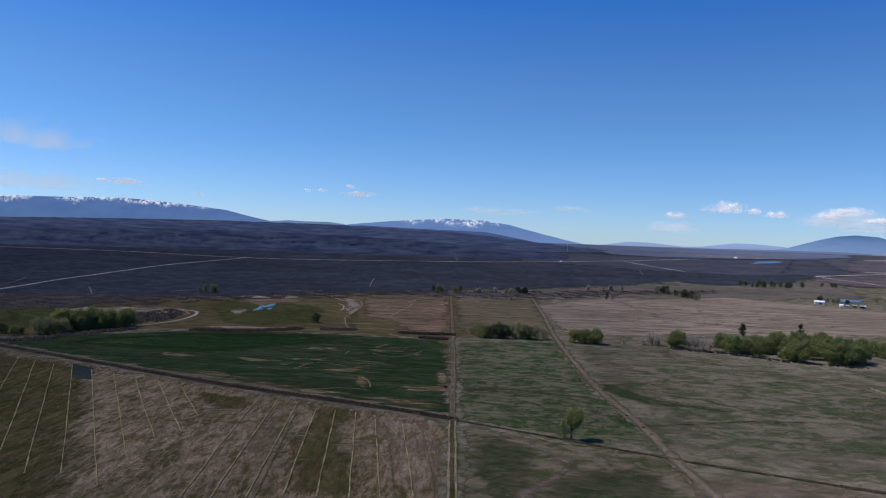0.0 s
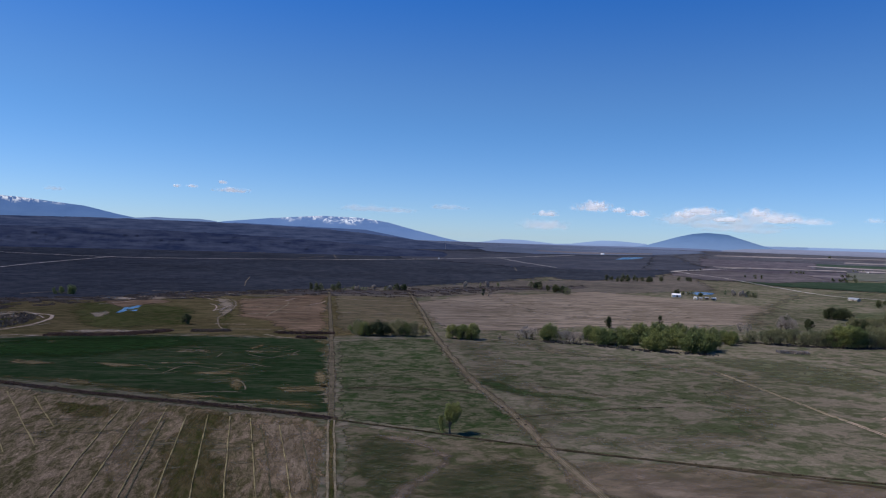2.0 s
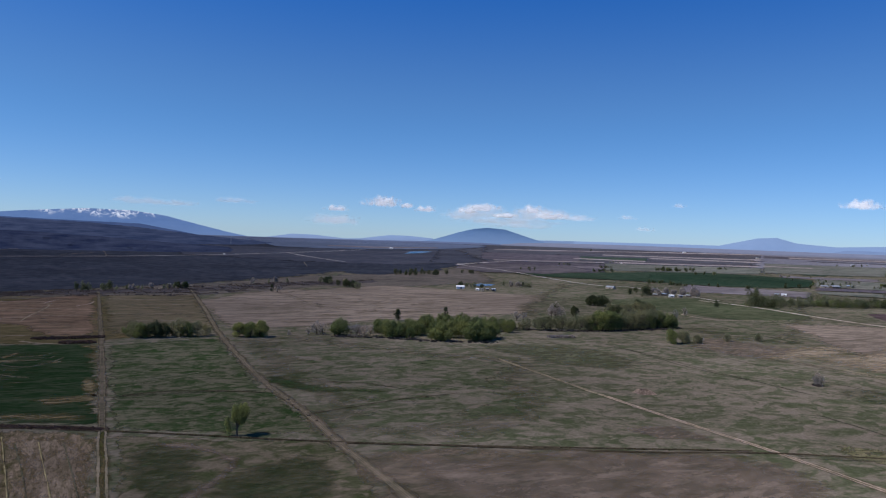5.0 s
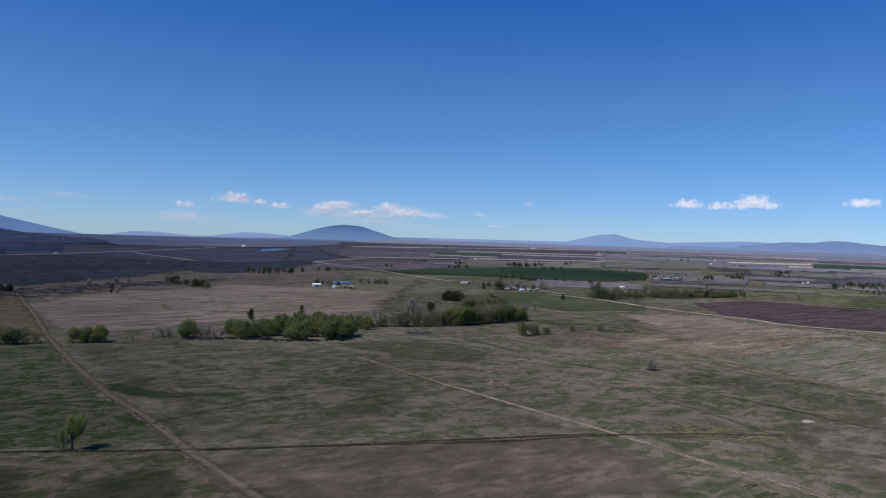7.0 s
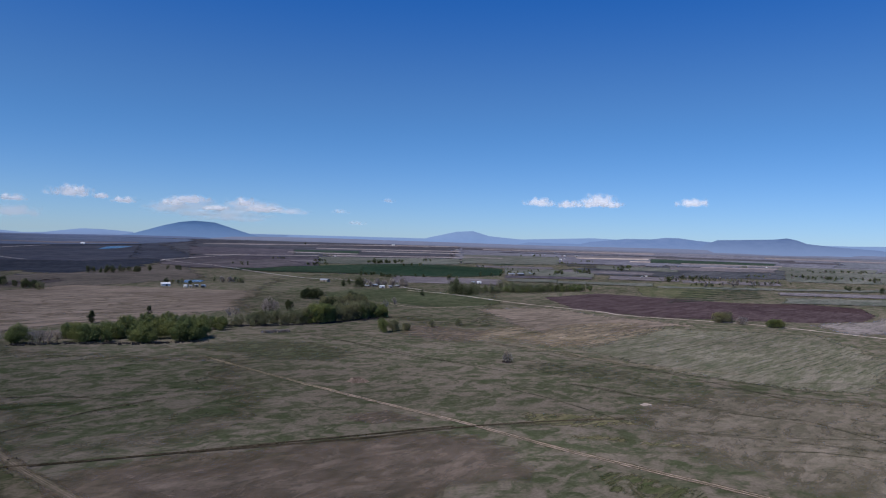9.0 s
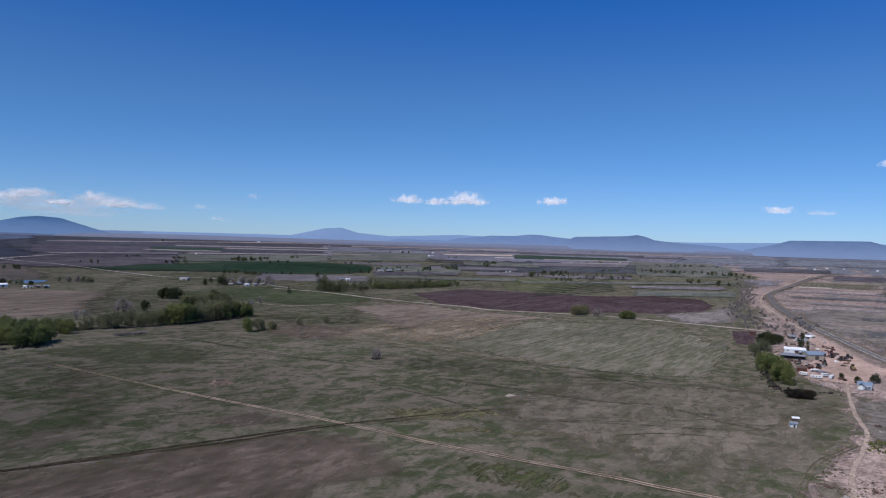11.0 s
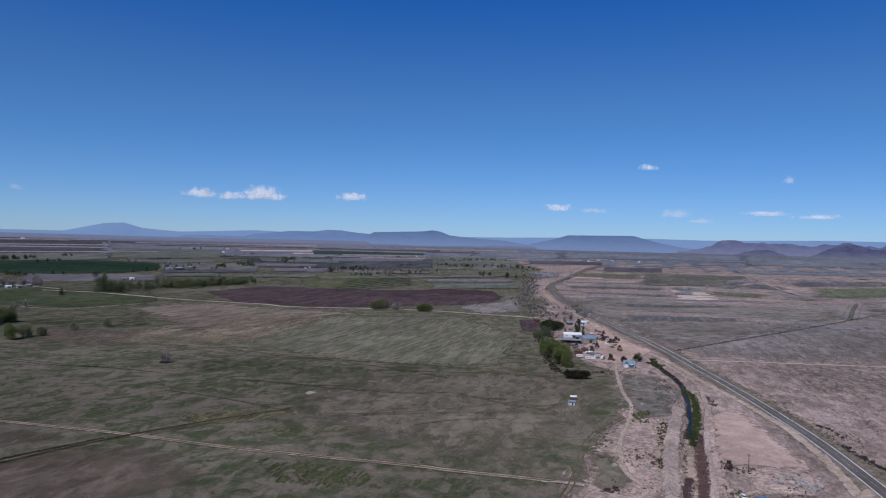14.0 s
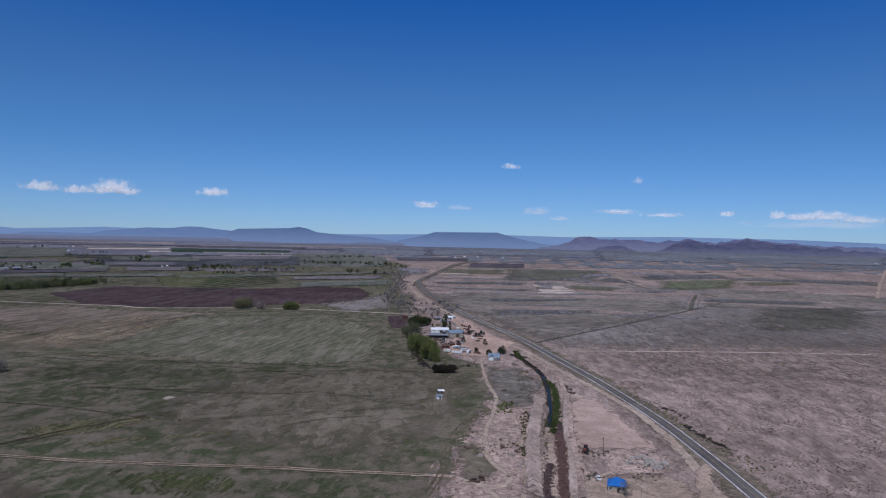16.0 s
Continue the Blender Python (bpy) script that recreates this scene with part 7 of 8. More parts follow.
def far_row(kinds, a, b, n, h, spread, wide=1.0):
    """Trees too far off to tell apart, gathered kind by kind."""
    for i in range(n):
        s = (i + tree_rnd.uniform(0.1, 0.9)) / n
        FAR.setdefault(kinds[tree_rnd.randrange(len(kinds))], []).append(
            (a[0] + (b[0] - a[0]) * s + tree_rnd.gauss(0, spread), a[1] + (b[1] - a[1]) * s + tree_rnd.gauss(0, spread), h * tree_rnd.uniform(0.7, 1.15), wide))


def far_places(kind, places, wide=1.0):
    for x, y, h in places:
        FAR.setdefault(kind, []).append((x, y, h, wide))


def far_woods():
    for kind, spots in FAR.items():
        material = {"dark": M_DARKLEAF, "grey": M_GREYLEAF, "bare": M_TWIG, "leafy": M_LEAF, "grove": M_LEAF2, "tall": M_DARKLEAF}[kind]
        rnd = random.Random(hash_of(kind))
        blobs = []
        for x, y, h, w in spots:
            z = stand(x, y)
            for _ in range(7):
                a, q = rnd.uniform(0, 6.28), h * 0.24 * w * rnd.random()
                blobs.append((x + q * math.cos(a), y + q * math.sin(a), z + h * rnd.uniform(0.12, 0.75), h * rnd.uniform(0.18, 0.30)))
        dense = {"bare": 170, "grey": 190}.get(kind, 260)
        me = leaf_cloud(blobs, dense * len(spots), 0.8, material, "far_trees", rnd)
        tagged(new("far_trees", me), "far-off " + {"dark": "dark green", "grey": "olive grey", "bare": "leafless grey", "leafy": "bright green", "grove": "green", "tall": "dark"}[kind] + " farm trees and windbreaks", "trees", kind="stuff")


lone = plant("vase", 71.5, 374.2, 15.6, 1.0)
lone.matrix_basis = Matrix.LocRotScale((71.5, 374.2, stand(71.5, 374.2)), Euler((0, 0, -0.19)), (1.5, 1.5, 1.56))
trees("dark", [(-142, 817, 11.9)], 0.9, "lone dark tree on the creek bottom")
trees("grey", [(43, 748, 17.5), (77, 751, 14.5), (85, 746, 19.0), (99, 741, 16.5), (110, 749, 12.5)])
trees("grove", [(48, 744, 15.5), (39, 761, 12.0), (91, 744, 15.0)])
trees("dark", [(61, 743, 18.0), (68, 743, 15.5), (57, 752, 12.5)], 1.0)
trees("leafy", [(138, 730, 15.5), (149, 726, 15.4), (158, 725, 17.8), (147, 734, 13.2), (163, 729, 13.1)], 1.0, "rounded green tree beside a field road")
trees("bare", [(220, 734, 15.9), (225, 729, 12.2), (189, 727, 6.0), (211, 735, 8.6)])
trees("grove", [(241, 720, 19.4), (240, 724, 15.9)])
trees("bare", [(250, 711, 13.3), (255, 707, 14.4), (261, 702, 14.4), (271, 710, 12.1), (261, 714, 12.2)])
trees("grove", [(287, 730, 16.3), (294, 739, 15.2), (289, 704, 18.3), (291, 696, 18.1), (301, 704, 17.1), (318, 720, 17.6), (319, 707, 17.3), (321, 702, 16.0), (342, 727, 20.5), (351, 736, 18.2), (327, 702, 13.6), (307, 687, 12.0)])
trees("grove", [(331, 677, 18.1), (330, 662, 18.9), (333, 657, 17.7), (352, 679, 19.6), (373, 699, 20.2), (366, 674, 18.4), (362, 651, 20.3), (370, 651, 21.5), (380, 658, 20.6), (387, 661, 18.4), (397, 668, 16.1), (393, 697, 21.7), (392, 715, 19.5), (368, 717, 20.6), (354, 717, 17.9), (413, 714, 18.4)])
trees("grove", [(368, 769, 16.3), (391, 778, 16.7), (405, 767, 15.2), (420, 782, 15.6), (439, 740, 15.1), (434, 713, 16.0), (439, 703, 15.9), (453, 721, 13.6)])
trees("tall", [(357, 839, 14.5), (437, 862, 13.9), (358, 839, 11.6)], 1.2)
trees("grey", [(468, 720, 12.3), (481, 729, 13.9), (499, 737, 12.8), (489, 709, 17.9), (501, 718, 18.2), (505, 713, 18.1), (523, 726, 15.7), (525, 717, 18.4), (528, 707, 15.5), (543, 716, 18.6), (541, 701, 18.4), (551, 706, 20.0), (557, 700, 21.4)])
trees("leafy", [(561, 696, 21.4), (565, 691, 22.8), (575, 690, 22.9), (587, 694, 23.2), (587, 723, 22.3), (605, 732, 21.2)])
trees("grey", [(597, 693, 21.9), (611, 697, 22.2), (621, 697, 22.3), (634, 700, 24.1), (649, 704, 24.4), (661, 709, 24.7), (670, 708, 23.3), (633, 730, 21.6), (654, 729, 21.8), (676, 739, 23.9)])
trees("grove", [(673, 703, 21.7), (682, 703, 20.3), (685, 697, 18.7), (649, 700, 19.8)])
trees("bare", [(515, 806, 13.7), (530, 812, 12.3), (591, 834, 19.5), (608, 847, 21.6), (604, 828, 16.3), (784, 792, 14.2), (833, 822, 13.0)])
trees("tall", [(628, 833, 16.6), (629, 827, 14.9), (607, 847, 16.6)], 1.3)
trees("dark", [(781, 981, 19.9), (785, 972, 19.9), (803, 981, 19.1), (779, 989, 16.0)], 1.2)
trees("grey", [(715, 858, 17.8), (714, 845, 17.6), (727, 844, 19.5), (757, 864, 16.4), (798, 893, 17.1), (797, 878, 15.1), (810, 878, 17.1), (814, 871, 13.3)], 1.1)
trees("dark", [(710, 845, 15.8), (716, 838, 15.8), (810, 900, 19.3)], 1.1)
trees("leafy", [(574, 585, 17.0), (574, 581, 14.4)], 0.8, "small green tree by a ditch")
trees("grey", [(589, 583, 14.6), (597, 586, 12.0), (606, 578, 10.7), (609, 578, 9.4), (655, 580, 9.8), (696, 572, 10.1)])
trees("bare", [(518, 369, 11.5), (519.5, 367, 9.5), (516.5, 370, 8.5)], 0.75, "leafless bush alone on the pasture")
brush_line("bush_undergrowth", [(516, 370), (516, 367), (520, 368)], 1.5, 60, 1.1, M_BRUSHD, "dark brush round a leafless bush", 55)
far_places("grey", [(1322, 1096, 21.8), (1096, 923, 25.0), (1181, 982, 26.8), (1140, 934, 23.4), (1126, 908, 25.3), (1163, 923, 23.6), (1149, 897, 23.1), (1177, 899, 21.2), (1204, 902, 21.5), (1292, 945, 22.9), (1319, 949, 23.2), (1303, 922, 25.3), (1301, 905, 22.6), (1299, 889, 25.0), (1287, 861, 24.6), (1316, 863, 22.5), (1343, 866, 20.3)], 1.3)
far_places("dark", [(1138, 952, 28.3), (1112, 915, 25.2), (1120, 895, 20.5), (1437, 1217, 17.9), (1666, 1250, 13.2), (1634, 1267, 13.1), (1690, 1237, 13.3), (1386, 878, 20.8), (1390, 858, 18.1), (1418, 861, 18.4), (1453, 859, 16.1), (1504, 867, 13.8), (1540, 864, 14.0)], 1.4)
far_places("dark", [(1033, 1177, 17.4), (1034, 1140, 24.4), (1077, 1175, 22.8), (1091, 1224, 15.6), (1048, 1134, 19.6), (1019, 931, 13.2), (1432, 1304, 12.3), (1441, 1343, 9.4)], 1.2)
far_places("bare", [(1101, 1164, 15.3), (1117, 1157, 17.9), (1119, 1137, 15.2), (1163, 1154, 18.2), (1194, 1158, 21.1), (1178, 1128, 18.1), (1101, 1183, 15.4)], 1.1)
trees("grey", [(1075, 371, 16.3), (1054, 376, 14.2), (1060, 372, 16.1)], 1.6)
trees("bare", [(1057, 341, 12.4), (1059, 347, 10.6)], 1.6, "pale leafless rounded bush beside a farm road")
trees("leafy", [(1058, 300, 12.2), (1057, 293, 12.2), (1055, 302, 10.5)], 1.5, "low bright green bush beside a farm road")
trees("dark", [(893, 94, 12.9), (890, 87, 14.3), (899, 81, 13.0), (913, 77, 10.2), (940, 94, 10.5)], 1.2)
trees("leafy", [(689, 72, 16.6), (670, 64, 17.3), (641, 52, 18.6), (665, 57, 18.2), (630, 47, 15.2), (720, 71, 13.9)], 1.0, "large green tree sheltering the farm")
trees("grey", [(794, 90, 12.8), (836, 90, 13.4), (828, 83, 12.0), (812, 95, 10.4)], 1.1)
trees("hedge", [(576, 42, 6.8), (576.6, 38, 7.2), (577.2, 34, 7.4), (577.9, 30, 7.2), (578.5, 27, 6.8)], 1.4)
trees("dark", [(673, -1, 6.5), (685, -14, 8.8), (689, 11, 5.5)], 0.9)
trees("bare", [(304, -59, 6.7)], 1.1)
row_of_trees(["grey", "leafy", "dark"], *[(-398, 659), (-383, 655)], 4, 9, 3)
row_of_trees(["grey", "grey", "leafy"], *[(-377, 657), (-350, 671)], 8, 16, 3, 0.7)
row_of_trees(["leafy", "grove", "leafy"], *[(-362, 684), (-319, 731)], 30, 19.5, 4, 0.75)
far_row(["leafy"], *[(-389, 1146), (-360, 1159)], 8, 13, 6)
far_row(["dark", "grey"], *[(-18, 1319), (40, 1341)], 9, 13, 6)
far_row(["bare", "grey"], *[(49, 1329), (164, 1374)], 14, 10, 8)
row_of_trees(["dark"], *[(148, 1371), (163, 1360)], 3, 15, 3)
far_row(["grey", "bare"], *[(308, 1489), (394, 1536)], 6, 12, 6)
row_of_trees(["bare", "tall"], *[(298, 1275), (309, 1277)], 2, 15, 2)
row_of_trees(["dark", "grey"], *[(470, 1549), (482, 1351)], 12, 16, 7)
far_row(["dark"], *[(743, 1772), (883, 1766)], 14, 17, 6, 1.2)
far_row(["dark"], *[(965, 1808), (1002, 1809)], 4, 14, 5, 1.2)
far_row(["bare", "grey"], *[(872, 1421), (920, 1375)], 12, 12, 6)
row_of_trees(["dark", "grey"], *[(759, 1428), (775, 1356)], 5, 12, 4)
far_row(["dark"], *[(1710, 1805), (1815, 1771)], 8, 16, 8, 1.4)
far_row(["dark"], *[(1332, 1449), (1379, 1375)], 4, 12, 6, 1.2)
far_row(["grey", "bare"], *[(1910, 735), (2158, 582)], 26, 11, 16, 1.2)
far_row(["grey", "grey", "grove"], *[(1123, 942), (1531, 851)], 110, 12, 9, 1.8)
far_row(["grove", "grey"], *[(1266, 905), (1483, 838)], 60, 13, 9, 1.3)
far_row(["grey", "dark"], *[(2494, 653), (2494, 330)], 30, 11, 22, 1.3)
far_row(["dark"], *[(2107, 423), (2061, 305)], 6, 14, 14, 1.3)
for pts, n in (([(2081, 1221), (2112, 1177)], 4), ([(2325, 1187), (2301, 1127)], 3), ([(1966, 855), (1980, 828)], 3), ([(2016, 809), (2059, 776)], 3), ([(2372, 3061), (2342, 2926)], 2),
               ([(2636, 1820), (2770, 1770)], 4), ([(2028, 1197), (2080, 1171)], 4), ([(2332, 1184), (2419, 1190)], 3), ([(2039, 885), (2187, 803)], 10), ([(1936, 1197), (1961, 1185)], 2), ([(1764, 1273), (1829, 1203)], 6), ([(1243, 1926), (1267, 1898)], 3), ([(1448, 1806), (1523, 1810)], 4), ([(1727, 1672), (1807, 1644)], 4)):
    far_row(["dark", "dark", "grey"], *pts, n, 12, 8, 1.3)
grove_rnd = random.Random(77)
for i in range(22):
    down, az = 0.9 + 1.9 * grove_rnd.random() ** 1.2, grove_rnd.uniform(34, 80)
    if down > 1.9 and not 56 < az < 78:
        continue
    r, a, b = ring_at(down), radians(az), radians(az + grove_rnd.uniform(0.3, 1.6))
    far_row([["dark", "dark", "grey"], ["grey", "grove"], ["dark"]][i % 3], (r * math.sin(a), r * math.cos(a)), (r * math.sin(b), r * math.cos(b)), grove_rnd.randint(2, 8), 8.5, 6, 2.2)
for a, b, n, h in (((1718, 1832), (1809, 1783), 16, 15), ((1455, 1832), (1491, 1814), 5, 13), ((1857, 1817), (1862, 1815), 3, 14), ((1984, 1812), (2008, 1798), 4, 13), ((1352, 1451), (1380, 1456), 4, 12), ((1358, 1400), (1379, 1339), 10, 11), ((1928, 1194), (1945, 1180), 5, 15), ((2029, 1172), (2031, 1139), 6, 15), ((2256, 1146), (2262, 1140), 3, 15), ((2398, 1207), (2428, 1181), 6, 15), ((2040, 888), (2050, 880), 4, 12), ((1792, 1299), (1800, 1293), 3, 15)):
    far_row(["dark", "dark", "grove"], a, b, n, h * 0.8, 5, 2.0)
for a, b, n in (((2113, 880), (2159, 616), 44), ((2783, 674), (2877, 478), 36), ((2582, 486), (2371, 307), 34), ((2501, 655), (2417, 528), 24), ((1911, 1296), (1974, 1277), 8), ((1965, 1532), (1955, 1477), 5)):
    far_row(["grey", "grey", "bare", "dark"], a, b, n, 8.0, 34, 2.4)
for a, b, n in (((2174, 297), (1799, 219), 50), ((1799, 219), (1374, 186), 70), ((1374, 186), (1051, 105), 70), ((1280, 90), (1080, 62), 30)):
    far_row(["bare"], a, b, n, 5.0, 13, 2.2)
far_woods()

# brush and scrub
brush_line("ditch_brush", [(-436, 627), (-365, 592), (-240.6, 526.5), (-141.5, 475.7), (-60.7, 441.1), (9.1, 408.6)], 2.6, 4200, 0.62, M_BRUSH, "red-brown brush along the ditch", 21)
brush_line("ditch_brush", [(-436, 627), (-365, 592), (-240.6, 526.5), (-173.3, 490.7)], 2.4, 500, 0.7, M_BRUSHD, "grey-green brush along the ditch", 22)
brush_line("creek_brush", [(-400, 609), (-365, 624), (-343, 658), (-311, 715)], 7, 700, 1.6, M_BRUSHD, "dark grey brush along the creek", 23)
brush_line("willow_brush", [(-246, 725), (-206, 727), (-175, 740), (-152, 760)], 6, 1800, 1.3, M_BRUSH, "purple-brown willow brush", 24)
brush_line("willow_brush", [(-123, 763), (-108, 763), (-95, 766)], 5, 800, 1.3, M_BRUSHD, "grey willow brush", 25)
brush_line("willow_brush", [(-38, 755), (-11, 753), (13, 755)], 5, 300, 1.5, M_BRUSH, "low red-brown brush", 26)
brush_line("willow_brush", [(-17, 723), (4, 720)], 3.5, 500, 1.6, M_BRUSH, "red-brown willow clump by the field corner", 27)
brush_area("bottom_brush", [(-684, 980), (-510, 1038), (-336, 1115), (-176, 1232), (10, 1372), (-161, 1127), (-297, 1042), (-408, 888), (-526, 801)], 9000, 1.1, M_BRUSHD, "dark brush thickets along the creek bottom", 28, clump=0.25)
brush_area("bottom_brush", [(-288, 1186), (-147, 1265), (30, 1339), (394, 1536), (643, 1622), (357, 1390), (154, 1202), (-59, 1211)], 2500, 1.2, M_BRUSHD, "dark low brush at the plain's edge", 29, clump=0.25)
brush_area("creek_brush", [(-318, 745), (-300, 790), (-309, 869), (-339, 892), (-362, 832)], 420, 1.5, M_BRUSHD, "grey brush inside the creek bend", 30)
brush_line("grove_brush", [(234, 712), (282, 689), (324, 655), (377, 635)], 5, 200, 1.2, M_BRUSHD, "grey undergrowth in front of the grove", 31)
brush_line("grove_brush", [(463, 730), (518, 698), (586, 685), (672, 689)], 6, 300, 1.2, M_BRUSHD, "grey undergrowth below the trees", 32)
brush_line("grove_brush", [(465, 655), (489, 649)], 2.5, 160, 2.0, M_TWIG, "grey leafless bush clump", 33)
brush_line("ditch_weeds", [(10.9, 405.1), (64.0, 375.6), (59.5, 377.5), (113.2, 348.1), (172.7, 319.5), (314.0, 259.0)], 0.9, 260, 0.42, M_TUFTG, "weeds along the ditch", 34)
brush_line("road_weeds", [(124, 754), (114.4, 522.4), (117.5, 412.5), (116.7, 340.4)], 4, 22, 0.7, M_BRUSHD, "dark weeds along the field road", 35)
brush_line("canal_brush", [(554.0, -46.3), (533.8, -48.7), (507.1, -48.6), (452.4, -44.3), (424, -41.2)], 2.4, 480, 0.75, M_CANALG, "green brush on the canal bank", 36)
brush_line("canal_brush", [(558.2, -45.8), (538.0, -49.0), (507.0, -48.2), (452.0, -42.9), (417.5, -39.3)], 1.6, 240, 0.7, M_BRUSHG, "dark green sedge beside the canal", 52)
brush_line("canal_brush", [(681, -23), (647, -34), (610, -41), (580.9, -45.0)], 1.6, 150, 0.8, M_BRUSHD, "dark brush on the canal bank", 37)
brush_line("canal_brush", [(434, -41.0), (418, -39.2), (402, -37.8)], 1.8, 160, 0.7, M_BRUSHG, "green sedge thinning out along the canal", 56)
brush_line("canal_brush", [(424, -43.2), (411.0, -42.2), (398, -41.2)], 1.6, 420, 0.45, M_WILLOW, "thin end of a red-brown willow thicket", 57)
brush_line("canal_brush", [(404.0, -41.6), (383.7, -40.1), (354.3, -37.9), (312.8, -34.6), (282.3, -32.2)], 2.6, 3000, 0.5, M_WILLOW, "dense red-brown willow brush in the canal", 38)
brush_line("canal_brush", [(342, -31.2), (321.3, -28.6), (298.1, -26.0), (285, -24.8)], 2.0, 1300, 0.5, M_WILLOW, "red-brown willow brush on the canal's far bank", 58)
brush_line("canal_brush", [(549.0, -44.3), (457.8, -38.1), (392.4, -33.0), (312.4, -27.8)], 1.2, 90, 0.6, M_WEED, "pale weeds along the canal", 39)
brush_area("bank_scrub", [(298.7, 16.8), (367.1, 17.0), (408.5, 11.3), (445.8, 0.6), (535.9, -4.9), (599.5, -18.7), (604, -32), (548.2, -41.8), (428.9, -34.9), (298.4, -25.1)], 420, 0.7, M_WEED, "pale weeds strewn on rubble", 40, clump=0.25)
brush_area("spoil_scrub", [(445.1, -20.6), (451.8, -28.3), (390.2, -25.3), (341.5, -22.5), (336.0, -17.9), (388.4, -19.5)], 150, 0.8, M_TUFTG, "dark tufts along the spoil bank", 41, clump=0.2)
brush_area("spoil_scrub", [(487.7, -4.7), (491.8, -17.7), (443.7, -16.2), (440.7, -6.5)], 90, 0.9, M_CANALG, "yellow-green weeds beside the lane", 48, clump=0.2)
brush_line("spoil_scrub", [(451.2, -26.2), (414.9, -22.5), (383.6, -21.5), (342.7, -21.1)], 2.6, 75, 0.75, M_TUFTG, "dark tufts in a row along the spoil bank", 53)
brush_line("bank_scrub", [(552.6, -55.1), (532.9, -57.9), (510.8, -60.1)], 3.0, 70, 0.7, M_BRUSHD, "dark scrub beside the canal", 54)
brush_area("lot_scrub", [(395.7, -44.0), (367.9, -53.1), (384.9, -85.3), (361.1, -91.4), (326.8, -79.6), (300.6, -33.0)], 260, 0.6, M_WEED, "weeds strewn on a rubbly lot", 42, clump=0.25)
brush_line("verge_scrub", [(587.1, -91.5), (479.8, -109.0), (422.8, -116.6), (379.5, -125.3), (348.3, -130.8)], 8, 260, 0.5, M_CANALG, "greenish scrub beside the highway", 43)
brush_line("verge_scrub", [(426.8, -118.3), (412.5, -119.4), (399.8, -122.6), (388.9, -125.8)], 2.5, 70, 0.75, M_BRUSHD, "dark scrub beside the highway", 44)
brush_line("verge_scrub", [(474.5, -116.0), (461.8, -120.9), (448.9, -122.1)], 2.0, 25, 0.7, M_BRUSHD, "dark scrub beside the highway", 49)
brush_line("ditch_scrub", [(771, -52), (914, -141), (1070, -240), (1268, -361)], 2.5, 220, 0.8, M_BRUSHD, "dark scrub along the range ditch", 45)
brush_area("range_scrub", [(717, -38), (679, -193), (717, -385), (518, -348), (309.6, -208.9), (299.7, -129.6), (387.4, -114.3), (575.3, -89.0)], 9000, 0.36, M_SAGETUFT, "low sagebrush scrub dotting the rangeland", 46, 4, clump=0.05)
brush_area("range_scrub", [(1066, -80), (1304, -388), (1285, -858), (739, -494), (693, -197), (749, -39)], 6000, 0.5, M_SAGETUFT, "low grey scrub dotting the far rangeland", 47, 4, clump=0.05)
brush_line("farm_weeds", [(795, 87), (602, 51), (614, 18)], 5, 220, 1.0, M_BRUSHD, "weeds at the farm's edge", 50)
brush_line("farm_weeds", [(703, -27), (677, -30), (659, -33)], 2.5, 70, 1.0, M_BRUSHG, "green bushes beside the canal head", 51)

# ---- buildings and machines ----
M_WHITE = plain("white_paint", (0.70, 0.70, 0.68), (0.82, 0.82, 0.80), 3.0, 0.6)
M_WHITEROOF = plain("white_metal_roof", (0.72, 0.73, 0.74), (0.85, 0.86, 0.87), 3.0, 0.4)
M_GREYROOF = plain("grey_metal_roof", (0.26, 0.28, 0.30), (0.38, 0.40, 0.42), 3.0, 0.45, 0.3)
M_BLUEGREY = plain("blue_grey_metal_roof", (0.22, 0.30, 0.38), (0.34, 0.42, 0.50), 3.0, 0.45, 0.3)
M_BLUEROOF = plain("blue_metal_roof", (0.015, 0.12, 0.42), (0.03, 0.18, 0.52), 3.0, 0.45)
M_TANWALL = plain("tan_wall", (0.34, 0.29, 0.23), (0.44, 0.38, 0.30), 2.0, 0.85)
M_WOODWALL = plain("weathered_boards", (0.09, 0.075, 0.06), (0.17, 0.14, 0.11), 1.5, 0.9)
M_REDWALL = plain("rusty_red_metal", (0.13, 0.035, 0.025), (0.22, 0.07, 0.05), 1.5, 0.75)
M_DARKGLASS = plain("dark_window", (0.02, 0.025, 0.03), (0.04, 0.045, 0.05), 2.0, 0.15, 0.0, 0.5)
M_DOOR = plain("dark_door", (0.05, 0.04, 0.035), (0.09, 0.07, 0.06), 1.0, 0.7)
M_YELLOWPAINT = plain("faded_yellow_paint", (0.26, 0.18, 0.06), (0.36, 0.25, 0.09), 1.0, 0.7)
M_REDPAINT = plain("faded_red_paint", (0.14, 0.045, 0.035), (0.23, 0.075, 0.06), 1.0, 0.7)
M_RUST = plain("rust", (0.075, 0.048, 0.038), (0.15, 0.098, 0.075), 0.8, 0.9)
M_TYRE = plain("tyre", (0.02, 0.02, 0.02), (0.04, 0.04, 0.04), 0.3, 0.9)
M_CONCRETE = plain("broken_concrete", (0.255, 0.224, 0.205), (0.425, 0.382, 0.344), 1.2, 0.9)
M_POLE = plain("pole_wood", (0.06, 0.045, 0.035), (0.11, 0.085, 0.065), 0.5, 0.9)
M_STEEL = plain("galvanised_steel", (0.30, 0.31, 0.32), (0.42, 0.43, 0.44), 1.0, 0.5, 0.6)


